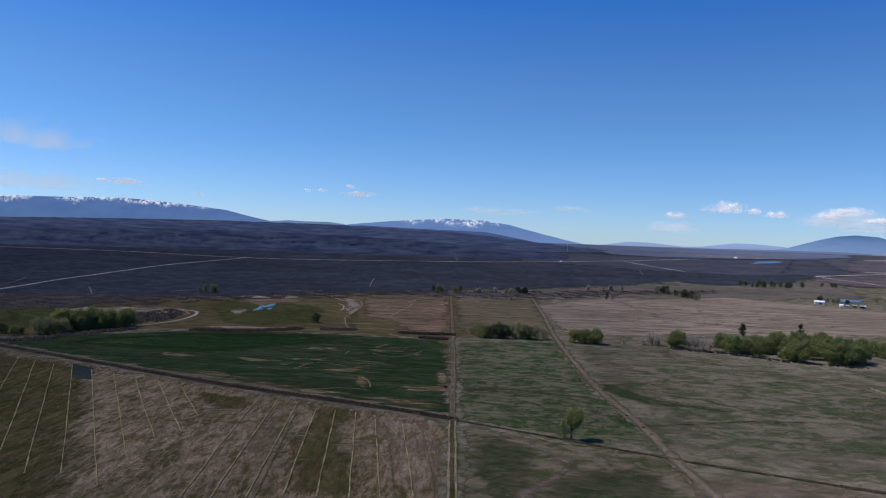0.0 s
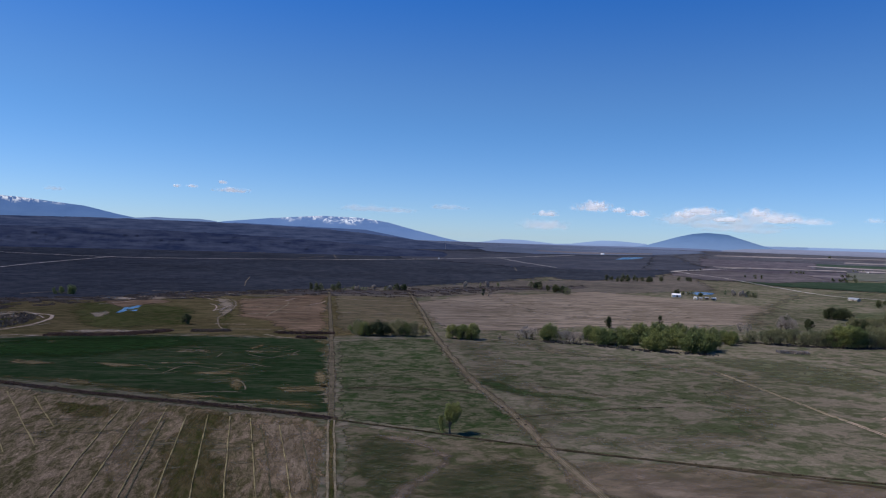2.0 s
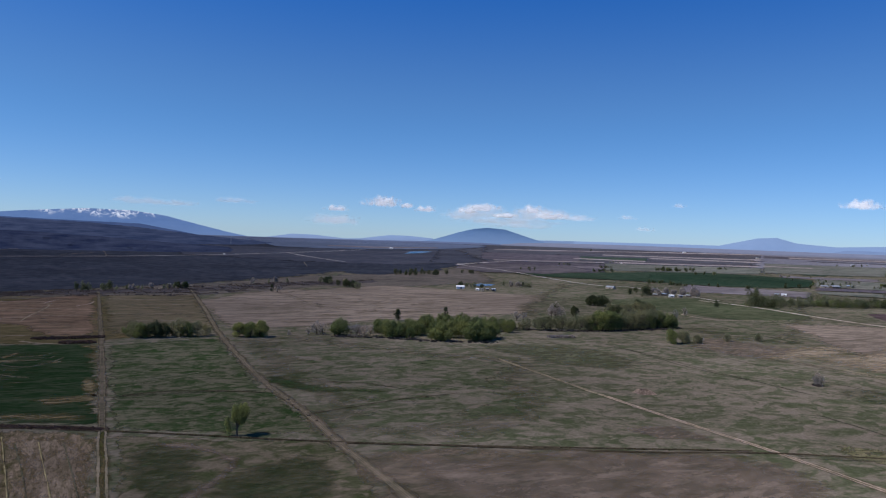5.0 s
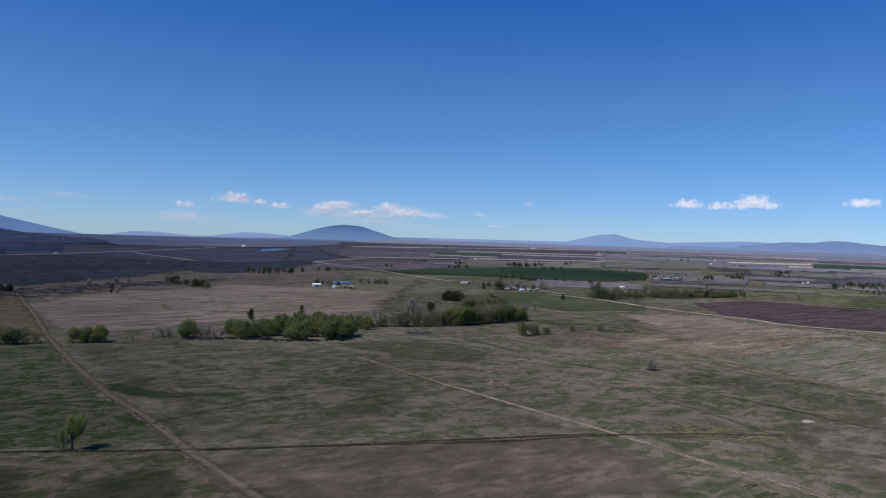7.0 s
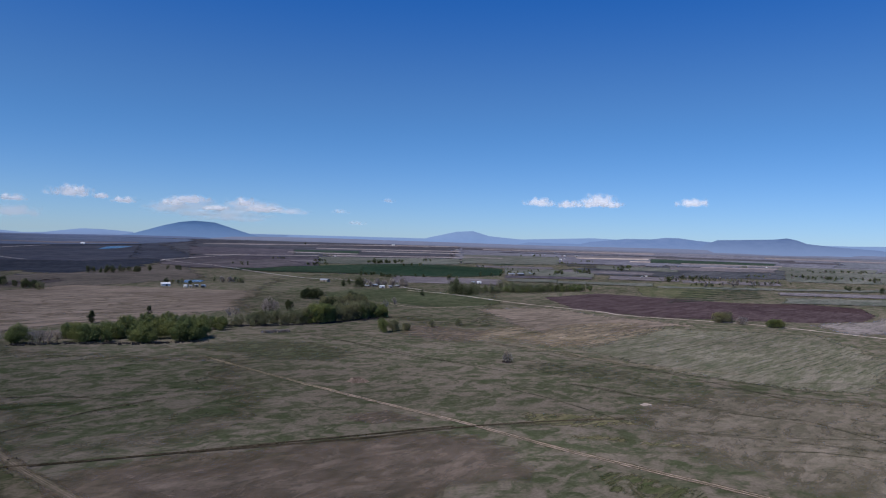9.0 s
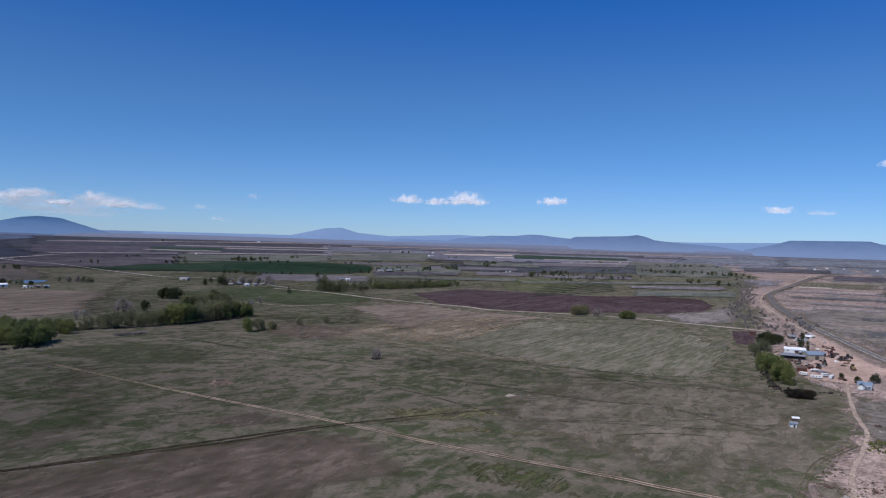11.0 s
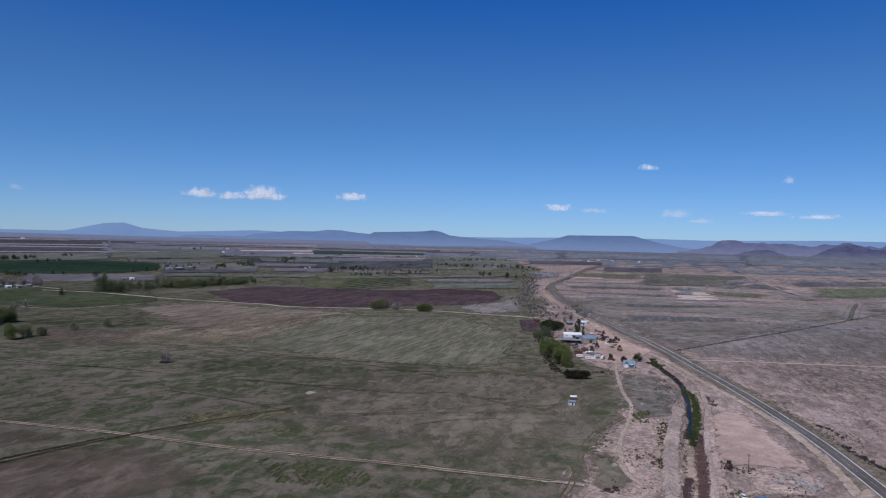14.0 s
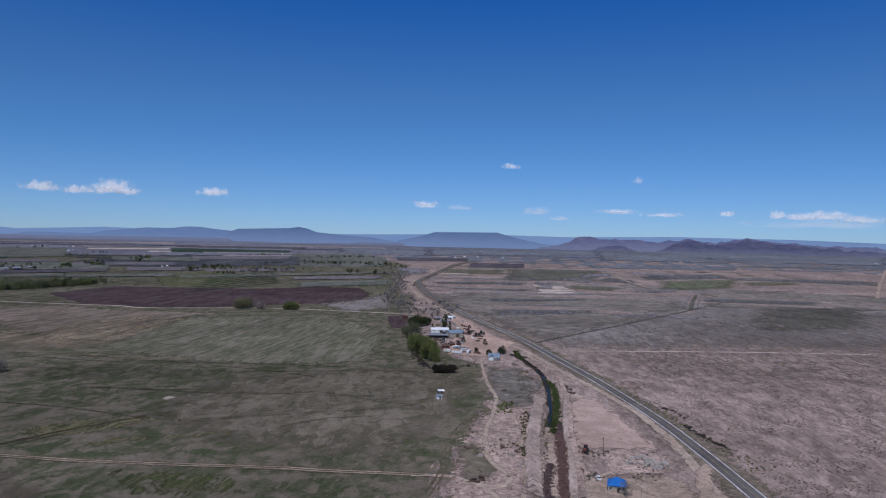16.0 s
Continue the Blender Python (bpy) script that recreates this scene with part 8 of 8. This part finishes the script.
def box(bm, c, s, bevel=0.0):
    r = bmesh.ops.create_cube(bm, size=1.0, matrix=Matrix.LocRotScale(c, None, s))
    if bevel:
        bmesh.ops.bevel(bm, geom=list({e for v in r["verts"] for e in v.link_edges}), offset=bevel, segments=2, affect="EDGES")


def gable(bm, w, d, z, rise, over=0.5, thick=0.18):
    """A pitched roof with its ridge along the width."""
    x, y = w / 2 + over, d / 2 + over
    drop = rise / (d / 2) * over
    prof = [(-y, z - drop), (0, z + rise), (y, z - drop), (y, z - drop + thick), (0, z + rise + thick), (-y, z - drop + thick)]
    ends = [[bm.verts.new((sx, py, pz)) for py, pz in prof] for sx in (-x, x)]
    for k in range(6):
        bm.faces.new((ends[0][k], ends[0][(k + 1) % 6], ends[1][(k + 1) % 6], ends[1][k]))
    for e in ends:
        bm.faces.new((e[0], e[1], e[4], e[5]))
        bm.faces.new((e[1], e[2], e[3], e[4]))


def hip(bm, w, d, z, rise, over=0.5, thick=0.18):
    """A roof that slopes to all four sides."""
    x, y, r = w / 2 + over, d / 2 + over, max(0.4, (w - d) / 2 + 0.6)
    low = [bm.verts.new((a * x, b * y, z - 0.2 + t)) for t in (0, thick) for a, b in ((-1, -1), (1, -1), (1, 1), (-1, 1))]
    top = [bm.verts.new((a * r, 0, z + rise + thick)) for a in (-1, 1)]
    bm.faces.new((low[3], low[2], low[1], low[0]))
    for k in range(4):
        bm.faces.new((low[k], low[(k + 1) % 4], low[4 + (k + 1) % 4], low[4 + k]))
    bm.faces.new((low[4], low[5], top[1], top[0]))
    bm.faces.new((low[6], low[7], top[0], top[1]))
    bm.faces.new((low[5], low[6], top[1]))
    bm.faces.new((low[7], low[4], top[0]))


def building(name, place, depth, height, yaw, wall, roof, label, category="shed", rise=None, windows=2, door=True, open_front=False, chimney=False, wing=False, hipped=False):
    """A gabled building; place gives its middle and its width."""
    x, y, w = place
    top = new(name)
    top.matrix_basis = pose(x, y, stand(x, y) + (0.1 if math.hypot(x, y) < 1500 else -0.5), 0, 0, yaw)
    rise = depth * 0.22 if rise is None else rise
    bm = bmesh.new()
    t = 0.2
    if open_front:
        box(bm, (0, depth / 2 - t / 2, height / 2), (w, t, height))
        for sx in (-1, 1):
            box(bm, (sx * (w / 2 - t / 2), -t / 2, height / 2), (t, depth - t, height))
        for k in range(1, 4):
            box(bm, (-w / 2 + w * k / 4, -depth / 2 + 0.2, height / 2), (0.25, 0.25, height))
    else:
        box(bm, (0, 0, height / 2), (w, depth, height))
    if rise > 0 and not hipped:
        for sx in (-w / 2, w / 2):
            tri = [bm.verts.new((sx + k, py, pz)) for k in (0, -math.copysign(t, sx)) for py, pz in ((-depth / 2, height), (depth / 2, height), (0, height + rise))]
            bm.faces.new(tri[:3])
            bm.faces.new(tri[3:])
            for a, b in ((0, 1), (1, 2), (2, 0)):
                bm.faces.new((tri[a], tri[b], tri[b + 3], tri[a + 3]))
    part("wall", bm, wall, top)
    bm = bmesh.new()
    (hip if hipped else gable)(bm, w, depth, height, rise)
    r = part("roof", bm, roof, top)
    if wing:
        bm = bmesh.new()
        box(bm, (-w * 0.22, -depth * 0.6, height / 2), (w * 0.34, depth * 0.5, height))
        part("wing_wall", bm, wall, top)
        bm = bmesh.new()
        gable(bm, depth * 0.8, w * 0.34, height, rise * 0.9, 0.4)
        bmesh.ops.transform(bm, verts=bm.verts[:], matrix=Matrix.Translation((-w * 0.22, -depth * 0.5, 0)) @ Matrix.Rotation(radians(90), 4, "Z"))
        part("wing_roof", bm, roof, top)
        bm = bmesh.new()
        box(bm, (w * 0.25, -depth * 0.62, height * 0.86), (w * 0.4, depth * 0.26, 0.14), 0.03)
        for k in (0.08, 0.25, 0.42):
            box(bm, (w * k, -depth * 0.72, height * 0.43), (0.16, 0.16, height * 0.86))
        part("porch", bm, M_WHITE, top)
    if chimney:
        bm = bmesh.new()
        box(bm, (w * 0.2, depth * 0.15, height + rise + 0.3), (0.6, 0.6, 1.4))
        part("chimney", bm, M_CONCRETE, r)
    if door and not open_front:
        dh = min(2.1, height * 0.8) if category == "house" else height * 0.75
        dw = 1.0 if category == "house" else min(3.6, w * 0.3)
        bm = bmesh.new()
        box(bm, (w * 0.08, -depth / 2 - 0.04, dh / 2), (dw, 0.1, dh), 0.02)
        part("door", bm, M_DOOR, top)
    for k in range(windows):
        wx = -w / 2 + w * (k + 0.5) / max(1, windows)
        if abs(wx - w * 0.08) < 1.6:
            wx += 2.2
        if open_front or abs(wx) > w / 2 - 0.8:
            continue
        bm = bmesh.new()
        box(bm, (wx, -depth / 2 - 0.03, height * 0.58), (1.3, 0.1, 1.1), 0.02)
        fr = part("window", bm, M_WHITE, top)
        bm = bmesh.new()
        box(bm, (wx, -depth / 2 - 0.06, height * 0.58), (1.1, 0.08, 0.9))
        part("pane", bm, M_DARKGLASS, fr)
        bm = bmesh.new()
        box(bm, (-w / 2 - 0.03, (k - 0.5) * depth * 0.4, height * 0.58), (0.1, 1.2, 1.1), 0.02)
        part("window", bm, M_DARKGLASS, top)
    return tagged(top, label, category)


def wheel(parent, x, y, r, width):
    bm = bmesh.new()
    bmesh.ops.create_cone(bm, cap_ends=True, segments=14, radius1=r, radius2=r, depth=width, matrix=Matrix.LocRotScale((x, y, r), Euler((radians(90), 0, 0)), None))
    w = part("wheel", bm, M_TYRE, parent)
    bm = bmesh.new()
    bmesh.ops.create_cone(bm, cap_ends=True, segments=10, radius1=r * 0.55, radius2=r * 0.45, depth=width + 0.06, matrix=Matrix.LocRotScale((x, y, r), Euler((radians(90), 0, 0)), None))
    part("rim", bm, M_STEEL, w)


def car(x, y, yaw, paint, label, truck=False, category="car"):
    top = new("pickup_truck" if truck else "car")
    top.matrix_basis = pose(x, y, stand(x, y) + 0.28, 0, 0, yaw)
    bm = bmesh.new()
    box(bm, (0, 0, 0.72), (4.8, 1.85, 0.62), 0.12)
    part("body", bm, paint, top)
    bm = bmesh.new()
    box(bm, ((0.3 if truck else -0.2), 0, 1.32), ((1.9 if truck else 2.7), 1.6, 0.6), 0.2)
    part("cabin", bm, M_DARKGLASS, top)
    bm = bmesh.new()
    box(bm, ((0.3 if truck else -0.2), 0, 1.63), ((1.5 if truck else 2.2), 1.4, 0.06), 0.02)
    part("roof", bm, paint, top)
    for wx in (-1.45, 1.5):
        for wy in (-0.85, 0.85):
            wheel(top, wx, wy, 0.36, 0.24)
    return tagged(top, label, category)


def tractor(x, y, yaw, paint, label, bucket=False, size=1.3):
    top = new("loader" if bucket else "tractor")
    top.matrix_basis = pose(x, y, stand(x, y) + 0.28, 0, 0, yaw) @ Matrix.Scale(size, 4)
    bm = bmesh.new()
    box(bm, (0.9, 0, 1.35), (2.4, 1.1, 0.9), 0.12)
    box(bm, (-0.8, 0, 1.1), (1.6, 1.4, 0.6), 0.1)
    part("body", bm, paint, top)
    bm = bmesh.new()
    box(bm, (-0.7, 0, 2.15), (1.4, 1.4, 1.5), 0.1)
    part("cab", bm, M_DARKGLASS, top)
    bm = bmesh.new()
    box(bm, (-0.7, 0, 2.95), (1.6, 1.6, 0.12), 0.04)
    part("cab_roof", bm, paint, top)
    for wy in (-0.95, 0.95):
        wheel(top, -0.9, wy, 0.85, 0.5)
        wheel(top, 1.5, wy, 0.7 if bucket else 0.5, 0.4)
    if bucket:
        bm = bmesh.new()
        for sy in (-0.6, 0.6):
            tube(bm, (0.4, sy, 1.9), (2.9, sy, 0.8), 0.12, 0.1)
        part("arm", bm, paint, top)
        bm = bmesh.new()
        box(bm, (3.3, 0, 0.55), (0.9, 2.4, 0.9), 0.15)
        part("bucket", bm, M_RUST, top)
    return tagged(top, label, "loader" if bucket else "tractor")


def trailer(x, y, length, yaw, paint, label):
    top = new("trailer")
    top.matrix_basis = pose(x, y, stand(x, y) + 0.28, 0, 0, yaw)
    bm = bmesh.new()
    box(bm, (0, 0, 1.75), (length, 2.4, 2.3), 0.2)
    part("body", bm, paint, top)
    for k in (-1, 0, 1):
        bm = bmesh.new()
        box(bm, (k * length * 0.28, -1.21, 2.0), (1.0, 0.06, 0.7), 0.02)
        part("window", bm, M_DARKGLASS, top)
    bm = bmesh.new()
    tube(bm, (length / 2, 0, 0.6), (length / 2 + 1.2, 0, 0.5), 0.06, 0.06)
    part("hitch", bm, M_STEEL, top)
    for wx in (-0.5, 0.5):
        for wy in (-1.1, 1.1):
            wheel(top, wx, wy, 0.36, 0.22)
    return tagged(top, label, "trailer")


def scrap(x, y, size, seed, material, label, name="scrap_heap", category="scrap"):
    """A heap of tumbled boxes, slabs and pipes."""
    rnd = random.Random(seed)
    bm = bmesh.new()
    for _ in range(14):
        s = size * rnd.uniform(0.12, 0.34)
        m = Matrix.LocRotScale((rnd.gauss(0, size * 0.28), rnd.gauss(0, size * 0.2), s * rnd.uniform(0.15, 0.5)), Euler((rnd.gauss(0, 0.4), rnd.gauss(0, 0.4), rnd.uniform(0, 3.1))),
                               (s * rnd.uniform(0.8, 1.8), s * rnd.uniform(0.5, 1.0), s * rnd.uniform(0.3, 0.9)))
        bmesh.ops.create_cube(bm, size=1.0, matrix=m)
    bmesh.ops.bevel(bm, geom=bm.edges[:], offset=size * 0.01, segments=1, affect="EDGES")
    ob = new(name, mesh_of(name, bm, material))
    ob.location = (x, y, stand(x, y) + 0.2)
    return tagged(ob, label, category)


def utility_pole(x, y, h, label):
    top = new("utility_pole")
    top.matrix_basis = pose(x, y, stand(x, y), 0, 0, 30)
    bm = bmesh.new()
    tube(bm, (0, 0, -0.2), (0, 0, h), 0.2, 0.13, 9)
    part("pole", bm, M_POLE, top)
    bm = bmesh.new()
    box(bm, (0, 0.15, h - 0.6), (2.4, 0.12, 0.14), 0.02)
    part("crossarm", bm, M_POLE, top)
    for k in (-1.05, -0.4, 0.4, 1.05):
        bm = bmesh.new()
        tube(bm, (k, 0.15, h - 0.52), (k, 0.15, h - 0.28), 0.06, 0.045, 8)
        part("insulator", bm, M_DARKGLASS, top)
    return tagged(top, label, "utility pole")


FARM = -81.0
building("long_shed", *[(838, 57, 20.1)], 9, 3.6, FARM, M_WHITE, M_WHITEROOF, "long low farm shed with a white metal roof", windows=3)
building("machine_shed", *[(788, 55, 21.5)], 8, 3.4, FARM - 3, M_WOODWALL, M_GREYROOF, "open-fronted machine shed with a grey metal roof", open_front=True, windows=0, rise=1.0)
building("barn", *[(800, 38, 15.3)], 12, 5.0, FARM + 20, M_TANWALL, M_BLUEGREY, "large barn with a blue-grey metal roof", "barn", windows=2)
building("lean_to", *[(806, 60, 10.3)], 6, 2.8, FARM + 6, M_WOODWALL, M_GREYROOF, "open lean-to with a rusty grey roof", open_front=True, windows=0, rise=0.5)
building("lean_to", *[(821, 47, 9.2)], 7, 3.0, FARM - 8, M_WOODWALL, M_STEEL, "open lean-to with a bright metal roof", open_front=True, windows=0, rise=0.6)
building("cattle_shed", *[(827, 32, 7.9)], 6, 3.2, FARM + 40, M_WOODWALL, M_GREYROOF, "dark board cattle shed", windows=0)
building("shed", *[(729, 37, 5.3)], 5, 2.6, FARM + 25, M_REDWALL, M_RUST, "small rusty red shed", windows=0)
building("shed", *[(986, 54, 8.7)], 6, 3.0, FARM + 5, M_WHITE, M_WHITEROOF, "small white shed behind the barns", windows=1)
building("workshop", *[(935, 57, 11.9)], 8, 3.4, FARM, M_TANWALL, M_GREYROOF, "small farm workshop with a grey metal roof", windows=1)
building("shed", *[(972, 70, 7.8)], 6, 3.0, FARM + 15, M_WOODWALL, M_GREYROOF, "weathered board shed with a grey roof", windows=1)
building("shed", *[(711, 42, 7.4)], 6, 3.0, FARM, M_REDWALL, M_RUST, "low rusty red shed", windows=0)
building("farmhouse", *[(652, -6, 9.4)], 9, 3.4, FARM - 12, M_WHITE, M_BLUEGREY, "white farmhouse with a pale blue metal roof", "house", windows=4, chimney=True, wing=True)
building("barn", *[(981, 115, 6.3)], 6, 3.4, -70, M_REDWALL, M_RUST, "small dark red barn in a paddock", "barn", windows=0)
building("hut", *[(479, 32, 3.5)], 3.2, 2.4, -70, M_WHITE, M_GREYROOF, "small white hut on the pasture", "hut", windows=1)
building("hut", *[(496, 32, 3.6)], 2.6, 2.2, -75, M_WOODWALL, M_WHITEROOF, "small hut with a white roof", "hut", windows=0)
building("blue_house", *[(312, -57, 7.1)], 8, 3.0, -100, M_TANWALL, M_BLUEROOF, "small house with a bright blue metal roof", "house", windows=4, rise=2.4, hipped=True)
for i, (x, y) in enumerate([(686, 39), (676, 29), (692, 23), (684, 18)]):
    trailer(x, y, 9 if i % 2 else 7, FARM + 35 * (i - 1), M_WHITE, "white travel trailer parked in the farmyard")
trailer(1003, 49, 8, 30, M_WHITE, "white trailer parked behind the barns")
for i, (x, y) in enumerate([(761, 32), (784, 30), (852, 24), (837, 21), (823, 17), (810, 11), (807, 8), (896, 28), (886, 23), (907, 32), (749, 40), (733, 37), (686, 11), (680, 8)]):
    if i % 3 == 0:
        scrap(x, y, 6.5, i, M_RUST, "rusty farm machinery parts heaped in the yard")
    elif i % 3 == 1:
        car(x, y, 40 * i, M_RUST if i % 2 else M_WHITE, "old weathered pickup truck parked in the yard", True, "truck")
    else:
        tractor(x, y, 25 * i, M_RUST if i % 2 else M_REDPAINT, "old weathered tractor parked in the yard")
for i, (x, y) in enumerate([(1005, 63), (985, 57), (1025, 54), (953, 63), (944, 53), (906, 63), (927, 45), (880, 38), (769, 56), (751, 58), (753, 30), (719, 33), (735, 44), (714, 47), (713, 27), (794, 17)]):
    scrap(x, y, 5.0 + 1.5 * (i % 3), 200 + i, [M_RUST, M_WOODWALL, M_STEEL, M_WHITE][i % 4], ["rusty scrap heaped between sheds", "stack of weathered boards in the yard", "heap of grey metal scrap", "heap of pale sheet metal"][i % 4])
trees("tall", [(862, 55, 13.8), (875, 52, 18.2), (854, 46, 10.9), (846, 66, 9.5)], 0.8, "dark tree between the farm sheds")
trees("bare", [(1017, 72, 11.4), (983, 77, 11.0), (1074, 57, 10.3)], 0.9)
for i, (x, y) in enumerate([(873, 28), (821, 23), (854, 19), (804, 14), (788, 9), (827, 7), (808, 30), (736, 30), (711, 22), (755, 48), (769, 11), (763, 26)]):
    if i % 2:
        tractor(x, y, 50 * i, [M_RUST, M_REDPAINT, M_DOOR][i % 3], "faded old combine and tractor parts in the yard" if i % 3 == 0 else "faded old tractor parked in the yard", size=1.6)
    else:
        scrap(x, y, 6.0, 300 + i, [M_RUST, M_DOOR][i // 2 % 2], "dark rusty implements standing in the yard")
tractor(750, 3, 190, M_YELLOWPAINT, "yellow wheel loader in the farmyard", True, 1.7)
tractor(365.4, -50.6, 160, M_REDPAINT, "red tractor on the dirt lot")
for i, (x, y) in enumerate([(1033, 64), (1003, 58), (1050, 58), (1022, 52), (999, 47), (983, 55), (956, 34), (733, 44), (724, 40), (735, 30), (713, 33)]):
    car(x, y, 47 * i, [M_STEEL, M_WHITE, M_DOOR, M_BLUEGREY, M_RUST][i % 5], ["dusty grey truck parked beyond the farm sheds", "dusty white truck parked beyond the farm sheds", "dark old truck parked beside the farm sheds", "faded blue-grey truck beside the farmyard", "rusty old truck beside the farmyard"][i % 5], True, "truck")
car(323.8, -51.0, 5, M_WHITE, "white car parked beside the blue-roofed house")
car(313.5, 4.4, 60, M_RUST, "rusty abandoned car body on rubble", True, "truck")
car(317.3, 1.4, 20, M_RUST, "rusty abandoned car beside a lane")
utility_pole(363.3, -59.2, 9.0, "wooden utility pole with a crossarm")
for i, (x, y) in enumerate([(363.4, -78.1), (356.3, -80.4), (350.0, -81.4), (343.9, -82.4), (348.9, -77.6), (358.0, -74.5), (351.0, -70.7), (351.2, -85.8)]):
    scrap(x, y, 5.5, 60 + i, M_CONCRETE, "heap of broken concrete slabs", "concrete_mound", "rubble")
for i, (x, y) in enumerate([(364.6, 8.4), (351.9, 2.6), (369.5, -8.4), (356.5, -13.5), (361.8, -15.6), (341.6, -16.9), (344.8, -22.2), (496.0, -14.1), (512.2, -12.5), (542.7, -25.3), (391.0, -46.3), (347.6, -44.0), (335.5, -44.3), (322.9, -39.9), (513.8, -58.2), (528.3, -55.9), (511.3, -61.6)]):
    scrap(x, y, 3.6, 80 + i, M_CONCRETE if i % 2 else M_RUST, "scattered heap of debris", "debris_heap", "debris")
# opening in the rubble: its dark inside is flat colour, nothing is dug
patch("dark_patch", [(359.0, -78.0), (361.0, -82.2), (353.7, -80.1), (352.0, -77.3)], M_DITCH, "flat dark patch for an opening in the rubble", 0.4, "ground")

# a dug pit with its spoil thrown up round it
verts, faces = [], []
for i, (r, z) in enumerate(((0.6, -0.05), (2.6, 0.1), (4.4, 1.3), (6.2, 1.0), (8.6, 0.1), (10.0, -0.05))):
    for k in range(28):
        a = math.tau * k / 28
        w = 1 + 0.25 * noise.noise(Vector((math.cos(a) * 1.5, math.sin(a) * 1.5, i * 0.6)))
        verts.append((r * w * math.cos(a) * 1.35, r * w * math.sin(a), z * (0.7 + 0.6 * noise.noise(Vector((math.cos(a) * 2, math.sin(a) * 2, 5.0))) + 0.3)))
for i in range(5):
    for k in range(28):
        faces.append((i * 28 + k, i * 28 + (k + 1) % 28, i * 28 + 28 + (k + 1) % 28, i * 28 + 28 + k))
faces.append(tuple(range(28)))
mound = grid_mesh("earth_mound", verts, faces, M_MOUND)
mound.location = (361, 392, 0.1)
mound.scale = (0.62, 0.8, 1.5)
tagged(mound, "low ring of bare earth thrown up round a pit", "mound")

# far farmsteads
building("quonset_barn", (722, 1359, 17.0), 10, 4.5, -20, M_WHITE, M_WHITEROOF, "large white metal barn among dry fields", "barn", windows=2)
for i, (x, y, w) in enumerate([(739, 1312, 7.5), (738, 1291, 6.4), (761, 1309, 7.8), (763, 1290, 7.2), (771, 1300, 7.6), (1110, 1331, 22.0), (1083, 1154, 11.3), (1112, 1159, 12.7), (1102, 1127, 11.3), (1119, 1119, 10.0), (1148, 1124, 10.2), (1406, 1111, 11.4), (1420, 1104, 11.4), (1759, 1246, 20.5), (1783, 1232, 24.1), (1836, 1226, 15.8)]):
    building("farm_building", (x, y, w * 0.9), max(5.0, w * 0.6), 3.6, 15 * (i % 5) - 30 - math.degrees(math.atan2(x, y)), [M_WHITE, M_TANWALL, M_WOODWALL, M_WOODWALL][i % 4], [M_WHITEROOF, M_GREYROOF, M_GREYROOF, M_BLUEGREY][i % 4], ["white farm building in a distant farmstead", "tan farm building with a grey roof", "weathered farm building with a grey roof", "weathered farm building with a blue-grey roof"][i % 4], "farm building", windows=2)
for i, (x, y, w) in enumerate([(1242, 3019, 31.0), (2793, 2320, 28.8), (2940, 2923, 39.4), (1812, 2117, 13.2), (2780, 1849, 26.5), (2842, 1828, 21.4), (2590, 1584, 19.2), (2026, 1175, 16.7), (2060, 970, 10.8), (2075, 963, 10.9), (2640, 1597, 12.2), (2779, 1722, 25.9), (2847, 1720, 21.1), (2888, 1684, 26.5), (3019, 147, 19.2), (3077, 109, 19.5), (3100, 53, 19.7), (3084, -13, 24.4), (3060, -56, 14.5), (3003, -787, 14.8), (3021, -1572, 27.0), (2862, 844, 9.5), (424, 2544, 12.3), (-627, 4184, 16.8)]):
    building("distant_house", (x, y, w * 0.45), max(5.0, w * 0.3), max(3.0, w * 0.12), 12 * (i % 6) - 30 - math.degrees(math.atan2(x, y)), M_TANWALL if i % 2 else M_WHITE, M_WHITEROOF if i % 3 == 0 else M_GREYROOF, "tiny pale building far across the valley", "house", windows=2)
# a lattice mast on the mesa
mast = new("radio_mast")
mx, my = [(560, 3200)][0]
mast.matrix_basis = pose(mx, my, stand(mx, my))
for a in range(3):
    bm = bmesh.new()
    c, s = math.cos(a * 2.094), math.sin(a * 2.094)
    tube(bm, (c * 1.4, s * 1.4, 0), (c * 0.4, s * 0.4, 44), 0.16, 0.12, 5)
    part("leg", bm, M_STEEL, mast)
bm = bmesh.new()
for k in range(11):
    for a in range(3):
        r1, r2 = 1.4 - k * 0.09, 1.4 - (k + 1) * 0.09
        tube(bm, (math.cos(a * 2.094) * r1, math.sin(a * 2.094) * r1, k * 4), (math.cos((a + 1) * 2.094) * r2, math.sin((a + 1) * 2.094) * r2, k * 4 + 4), 0.07, 0.07, 4)
part("bracing", bm, M_STEEL, mast)
tagged(mast, "slender steel lattice mast on the sagebrush plain", "mast")
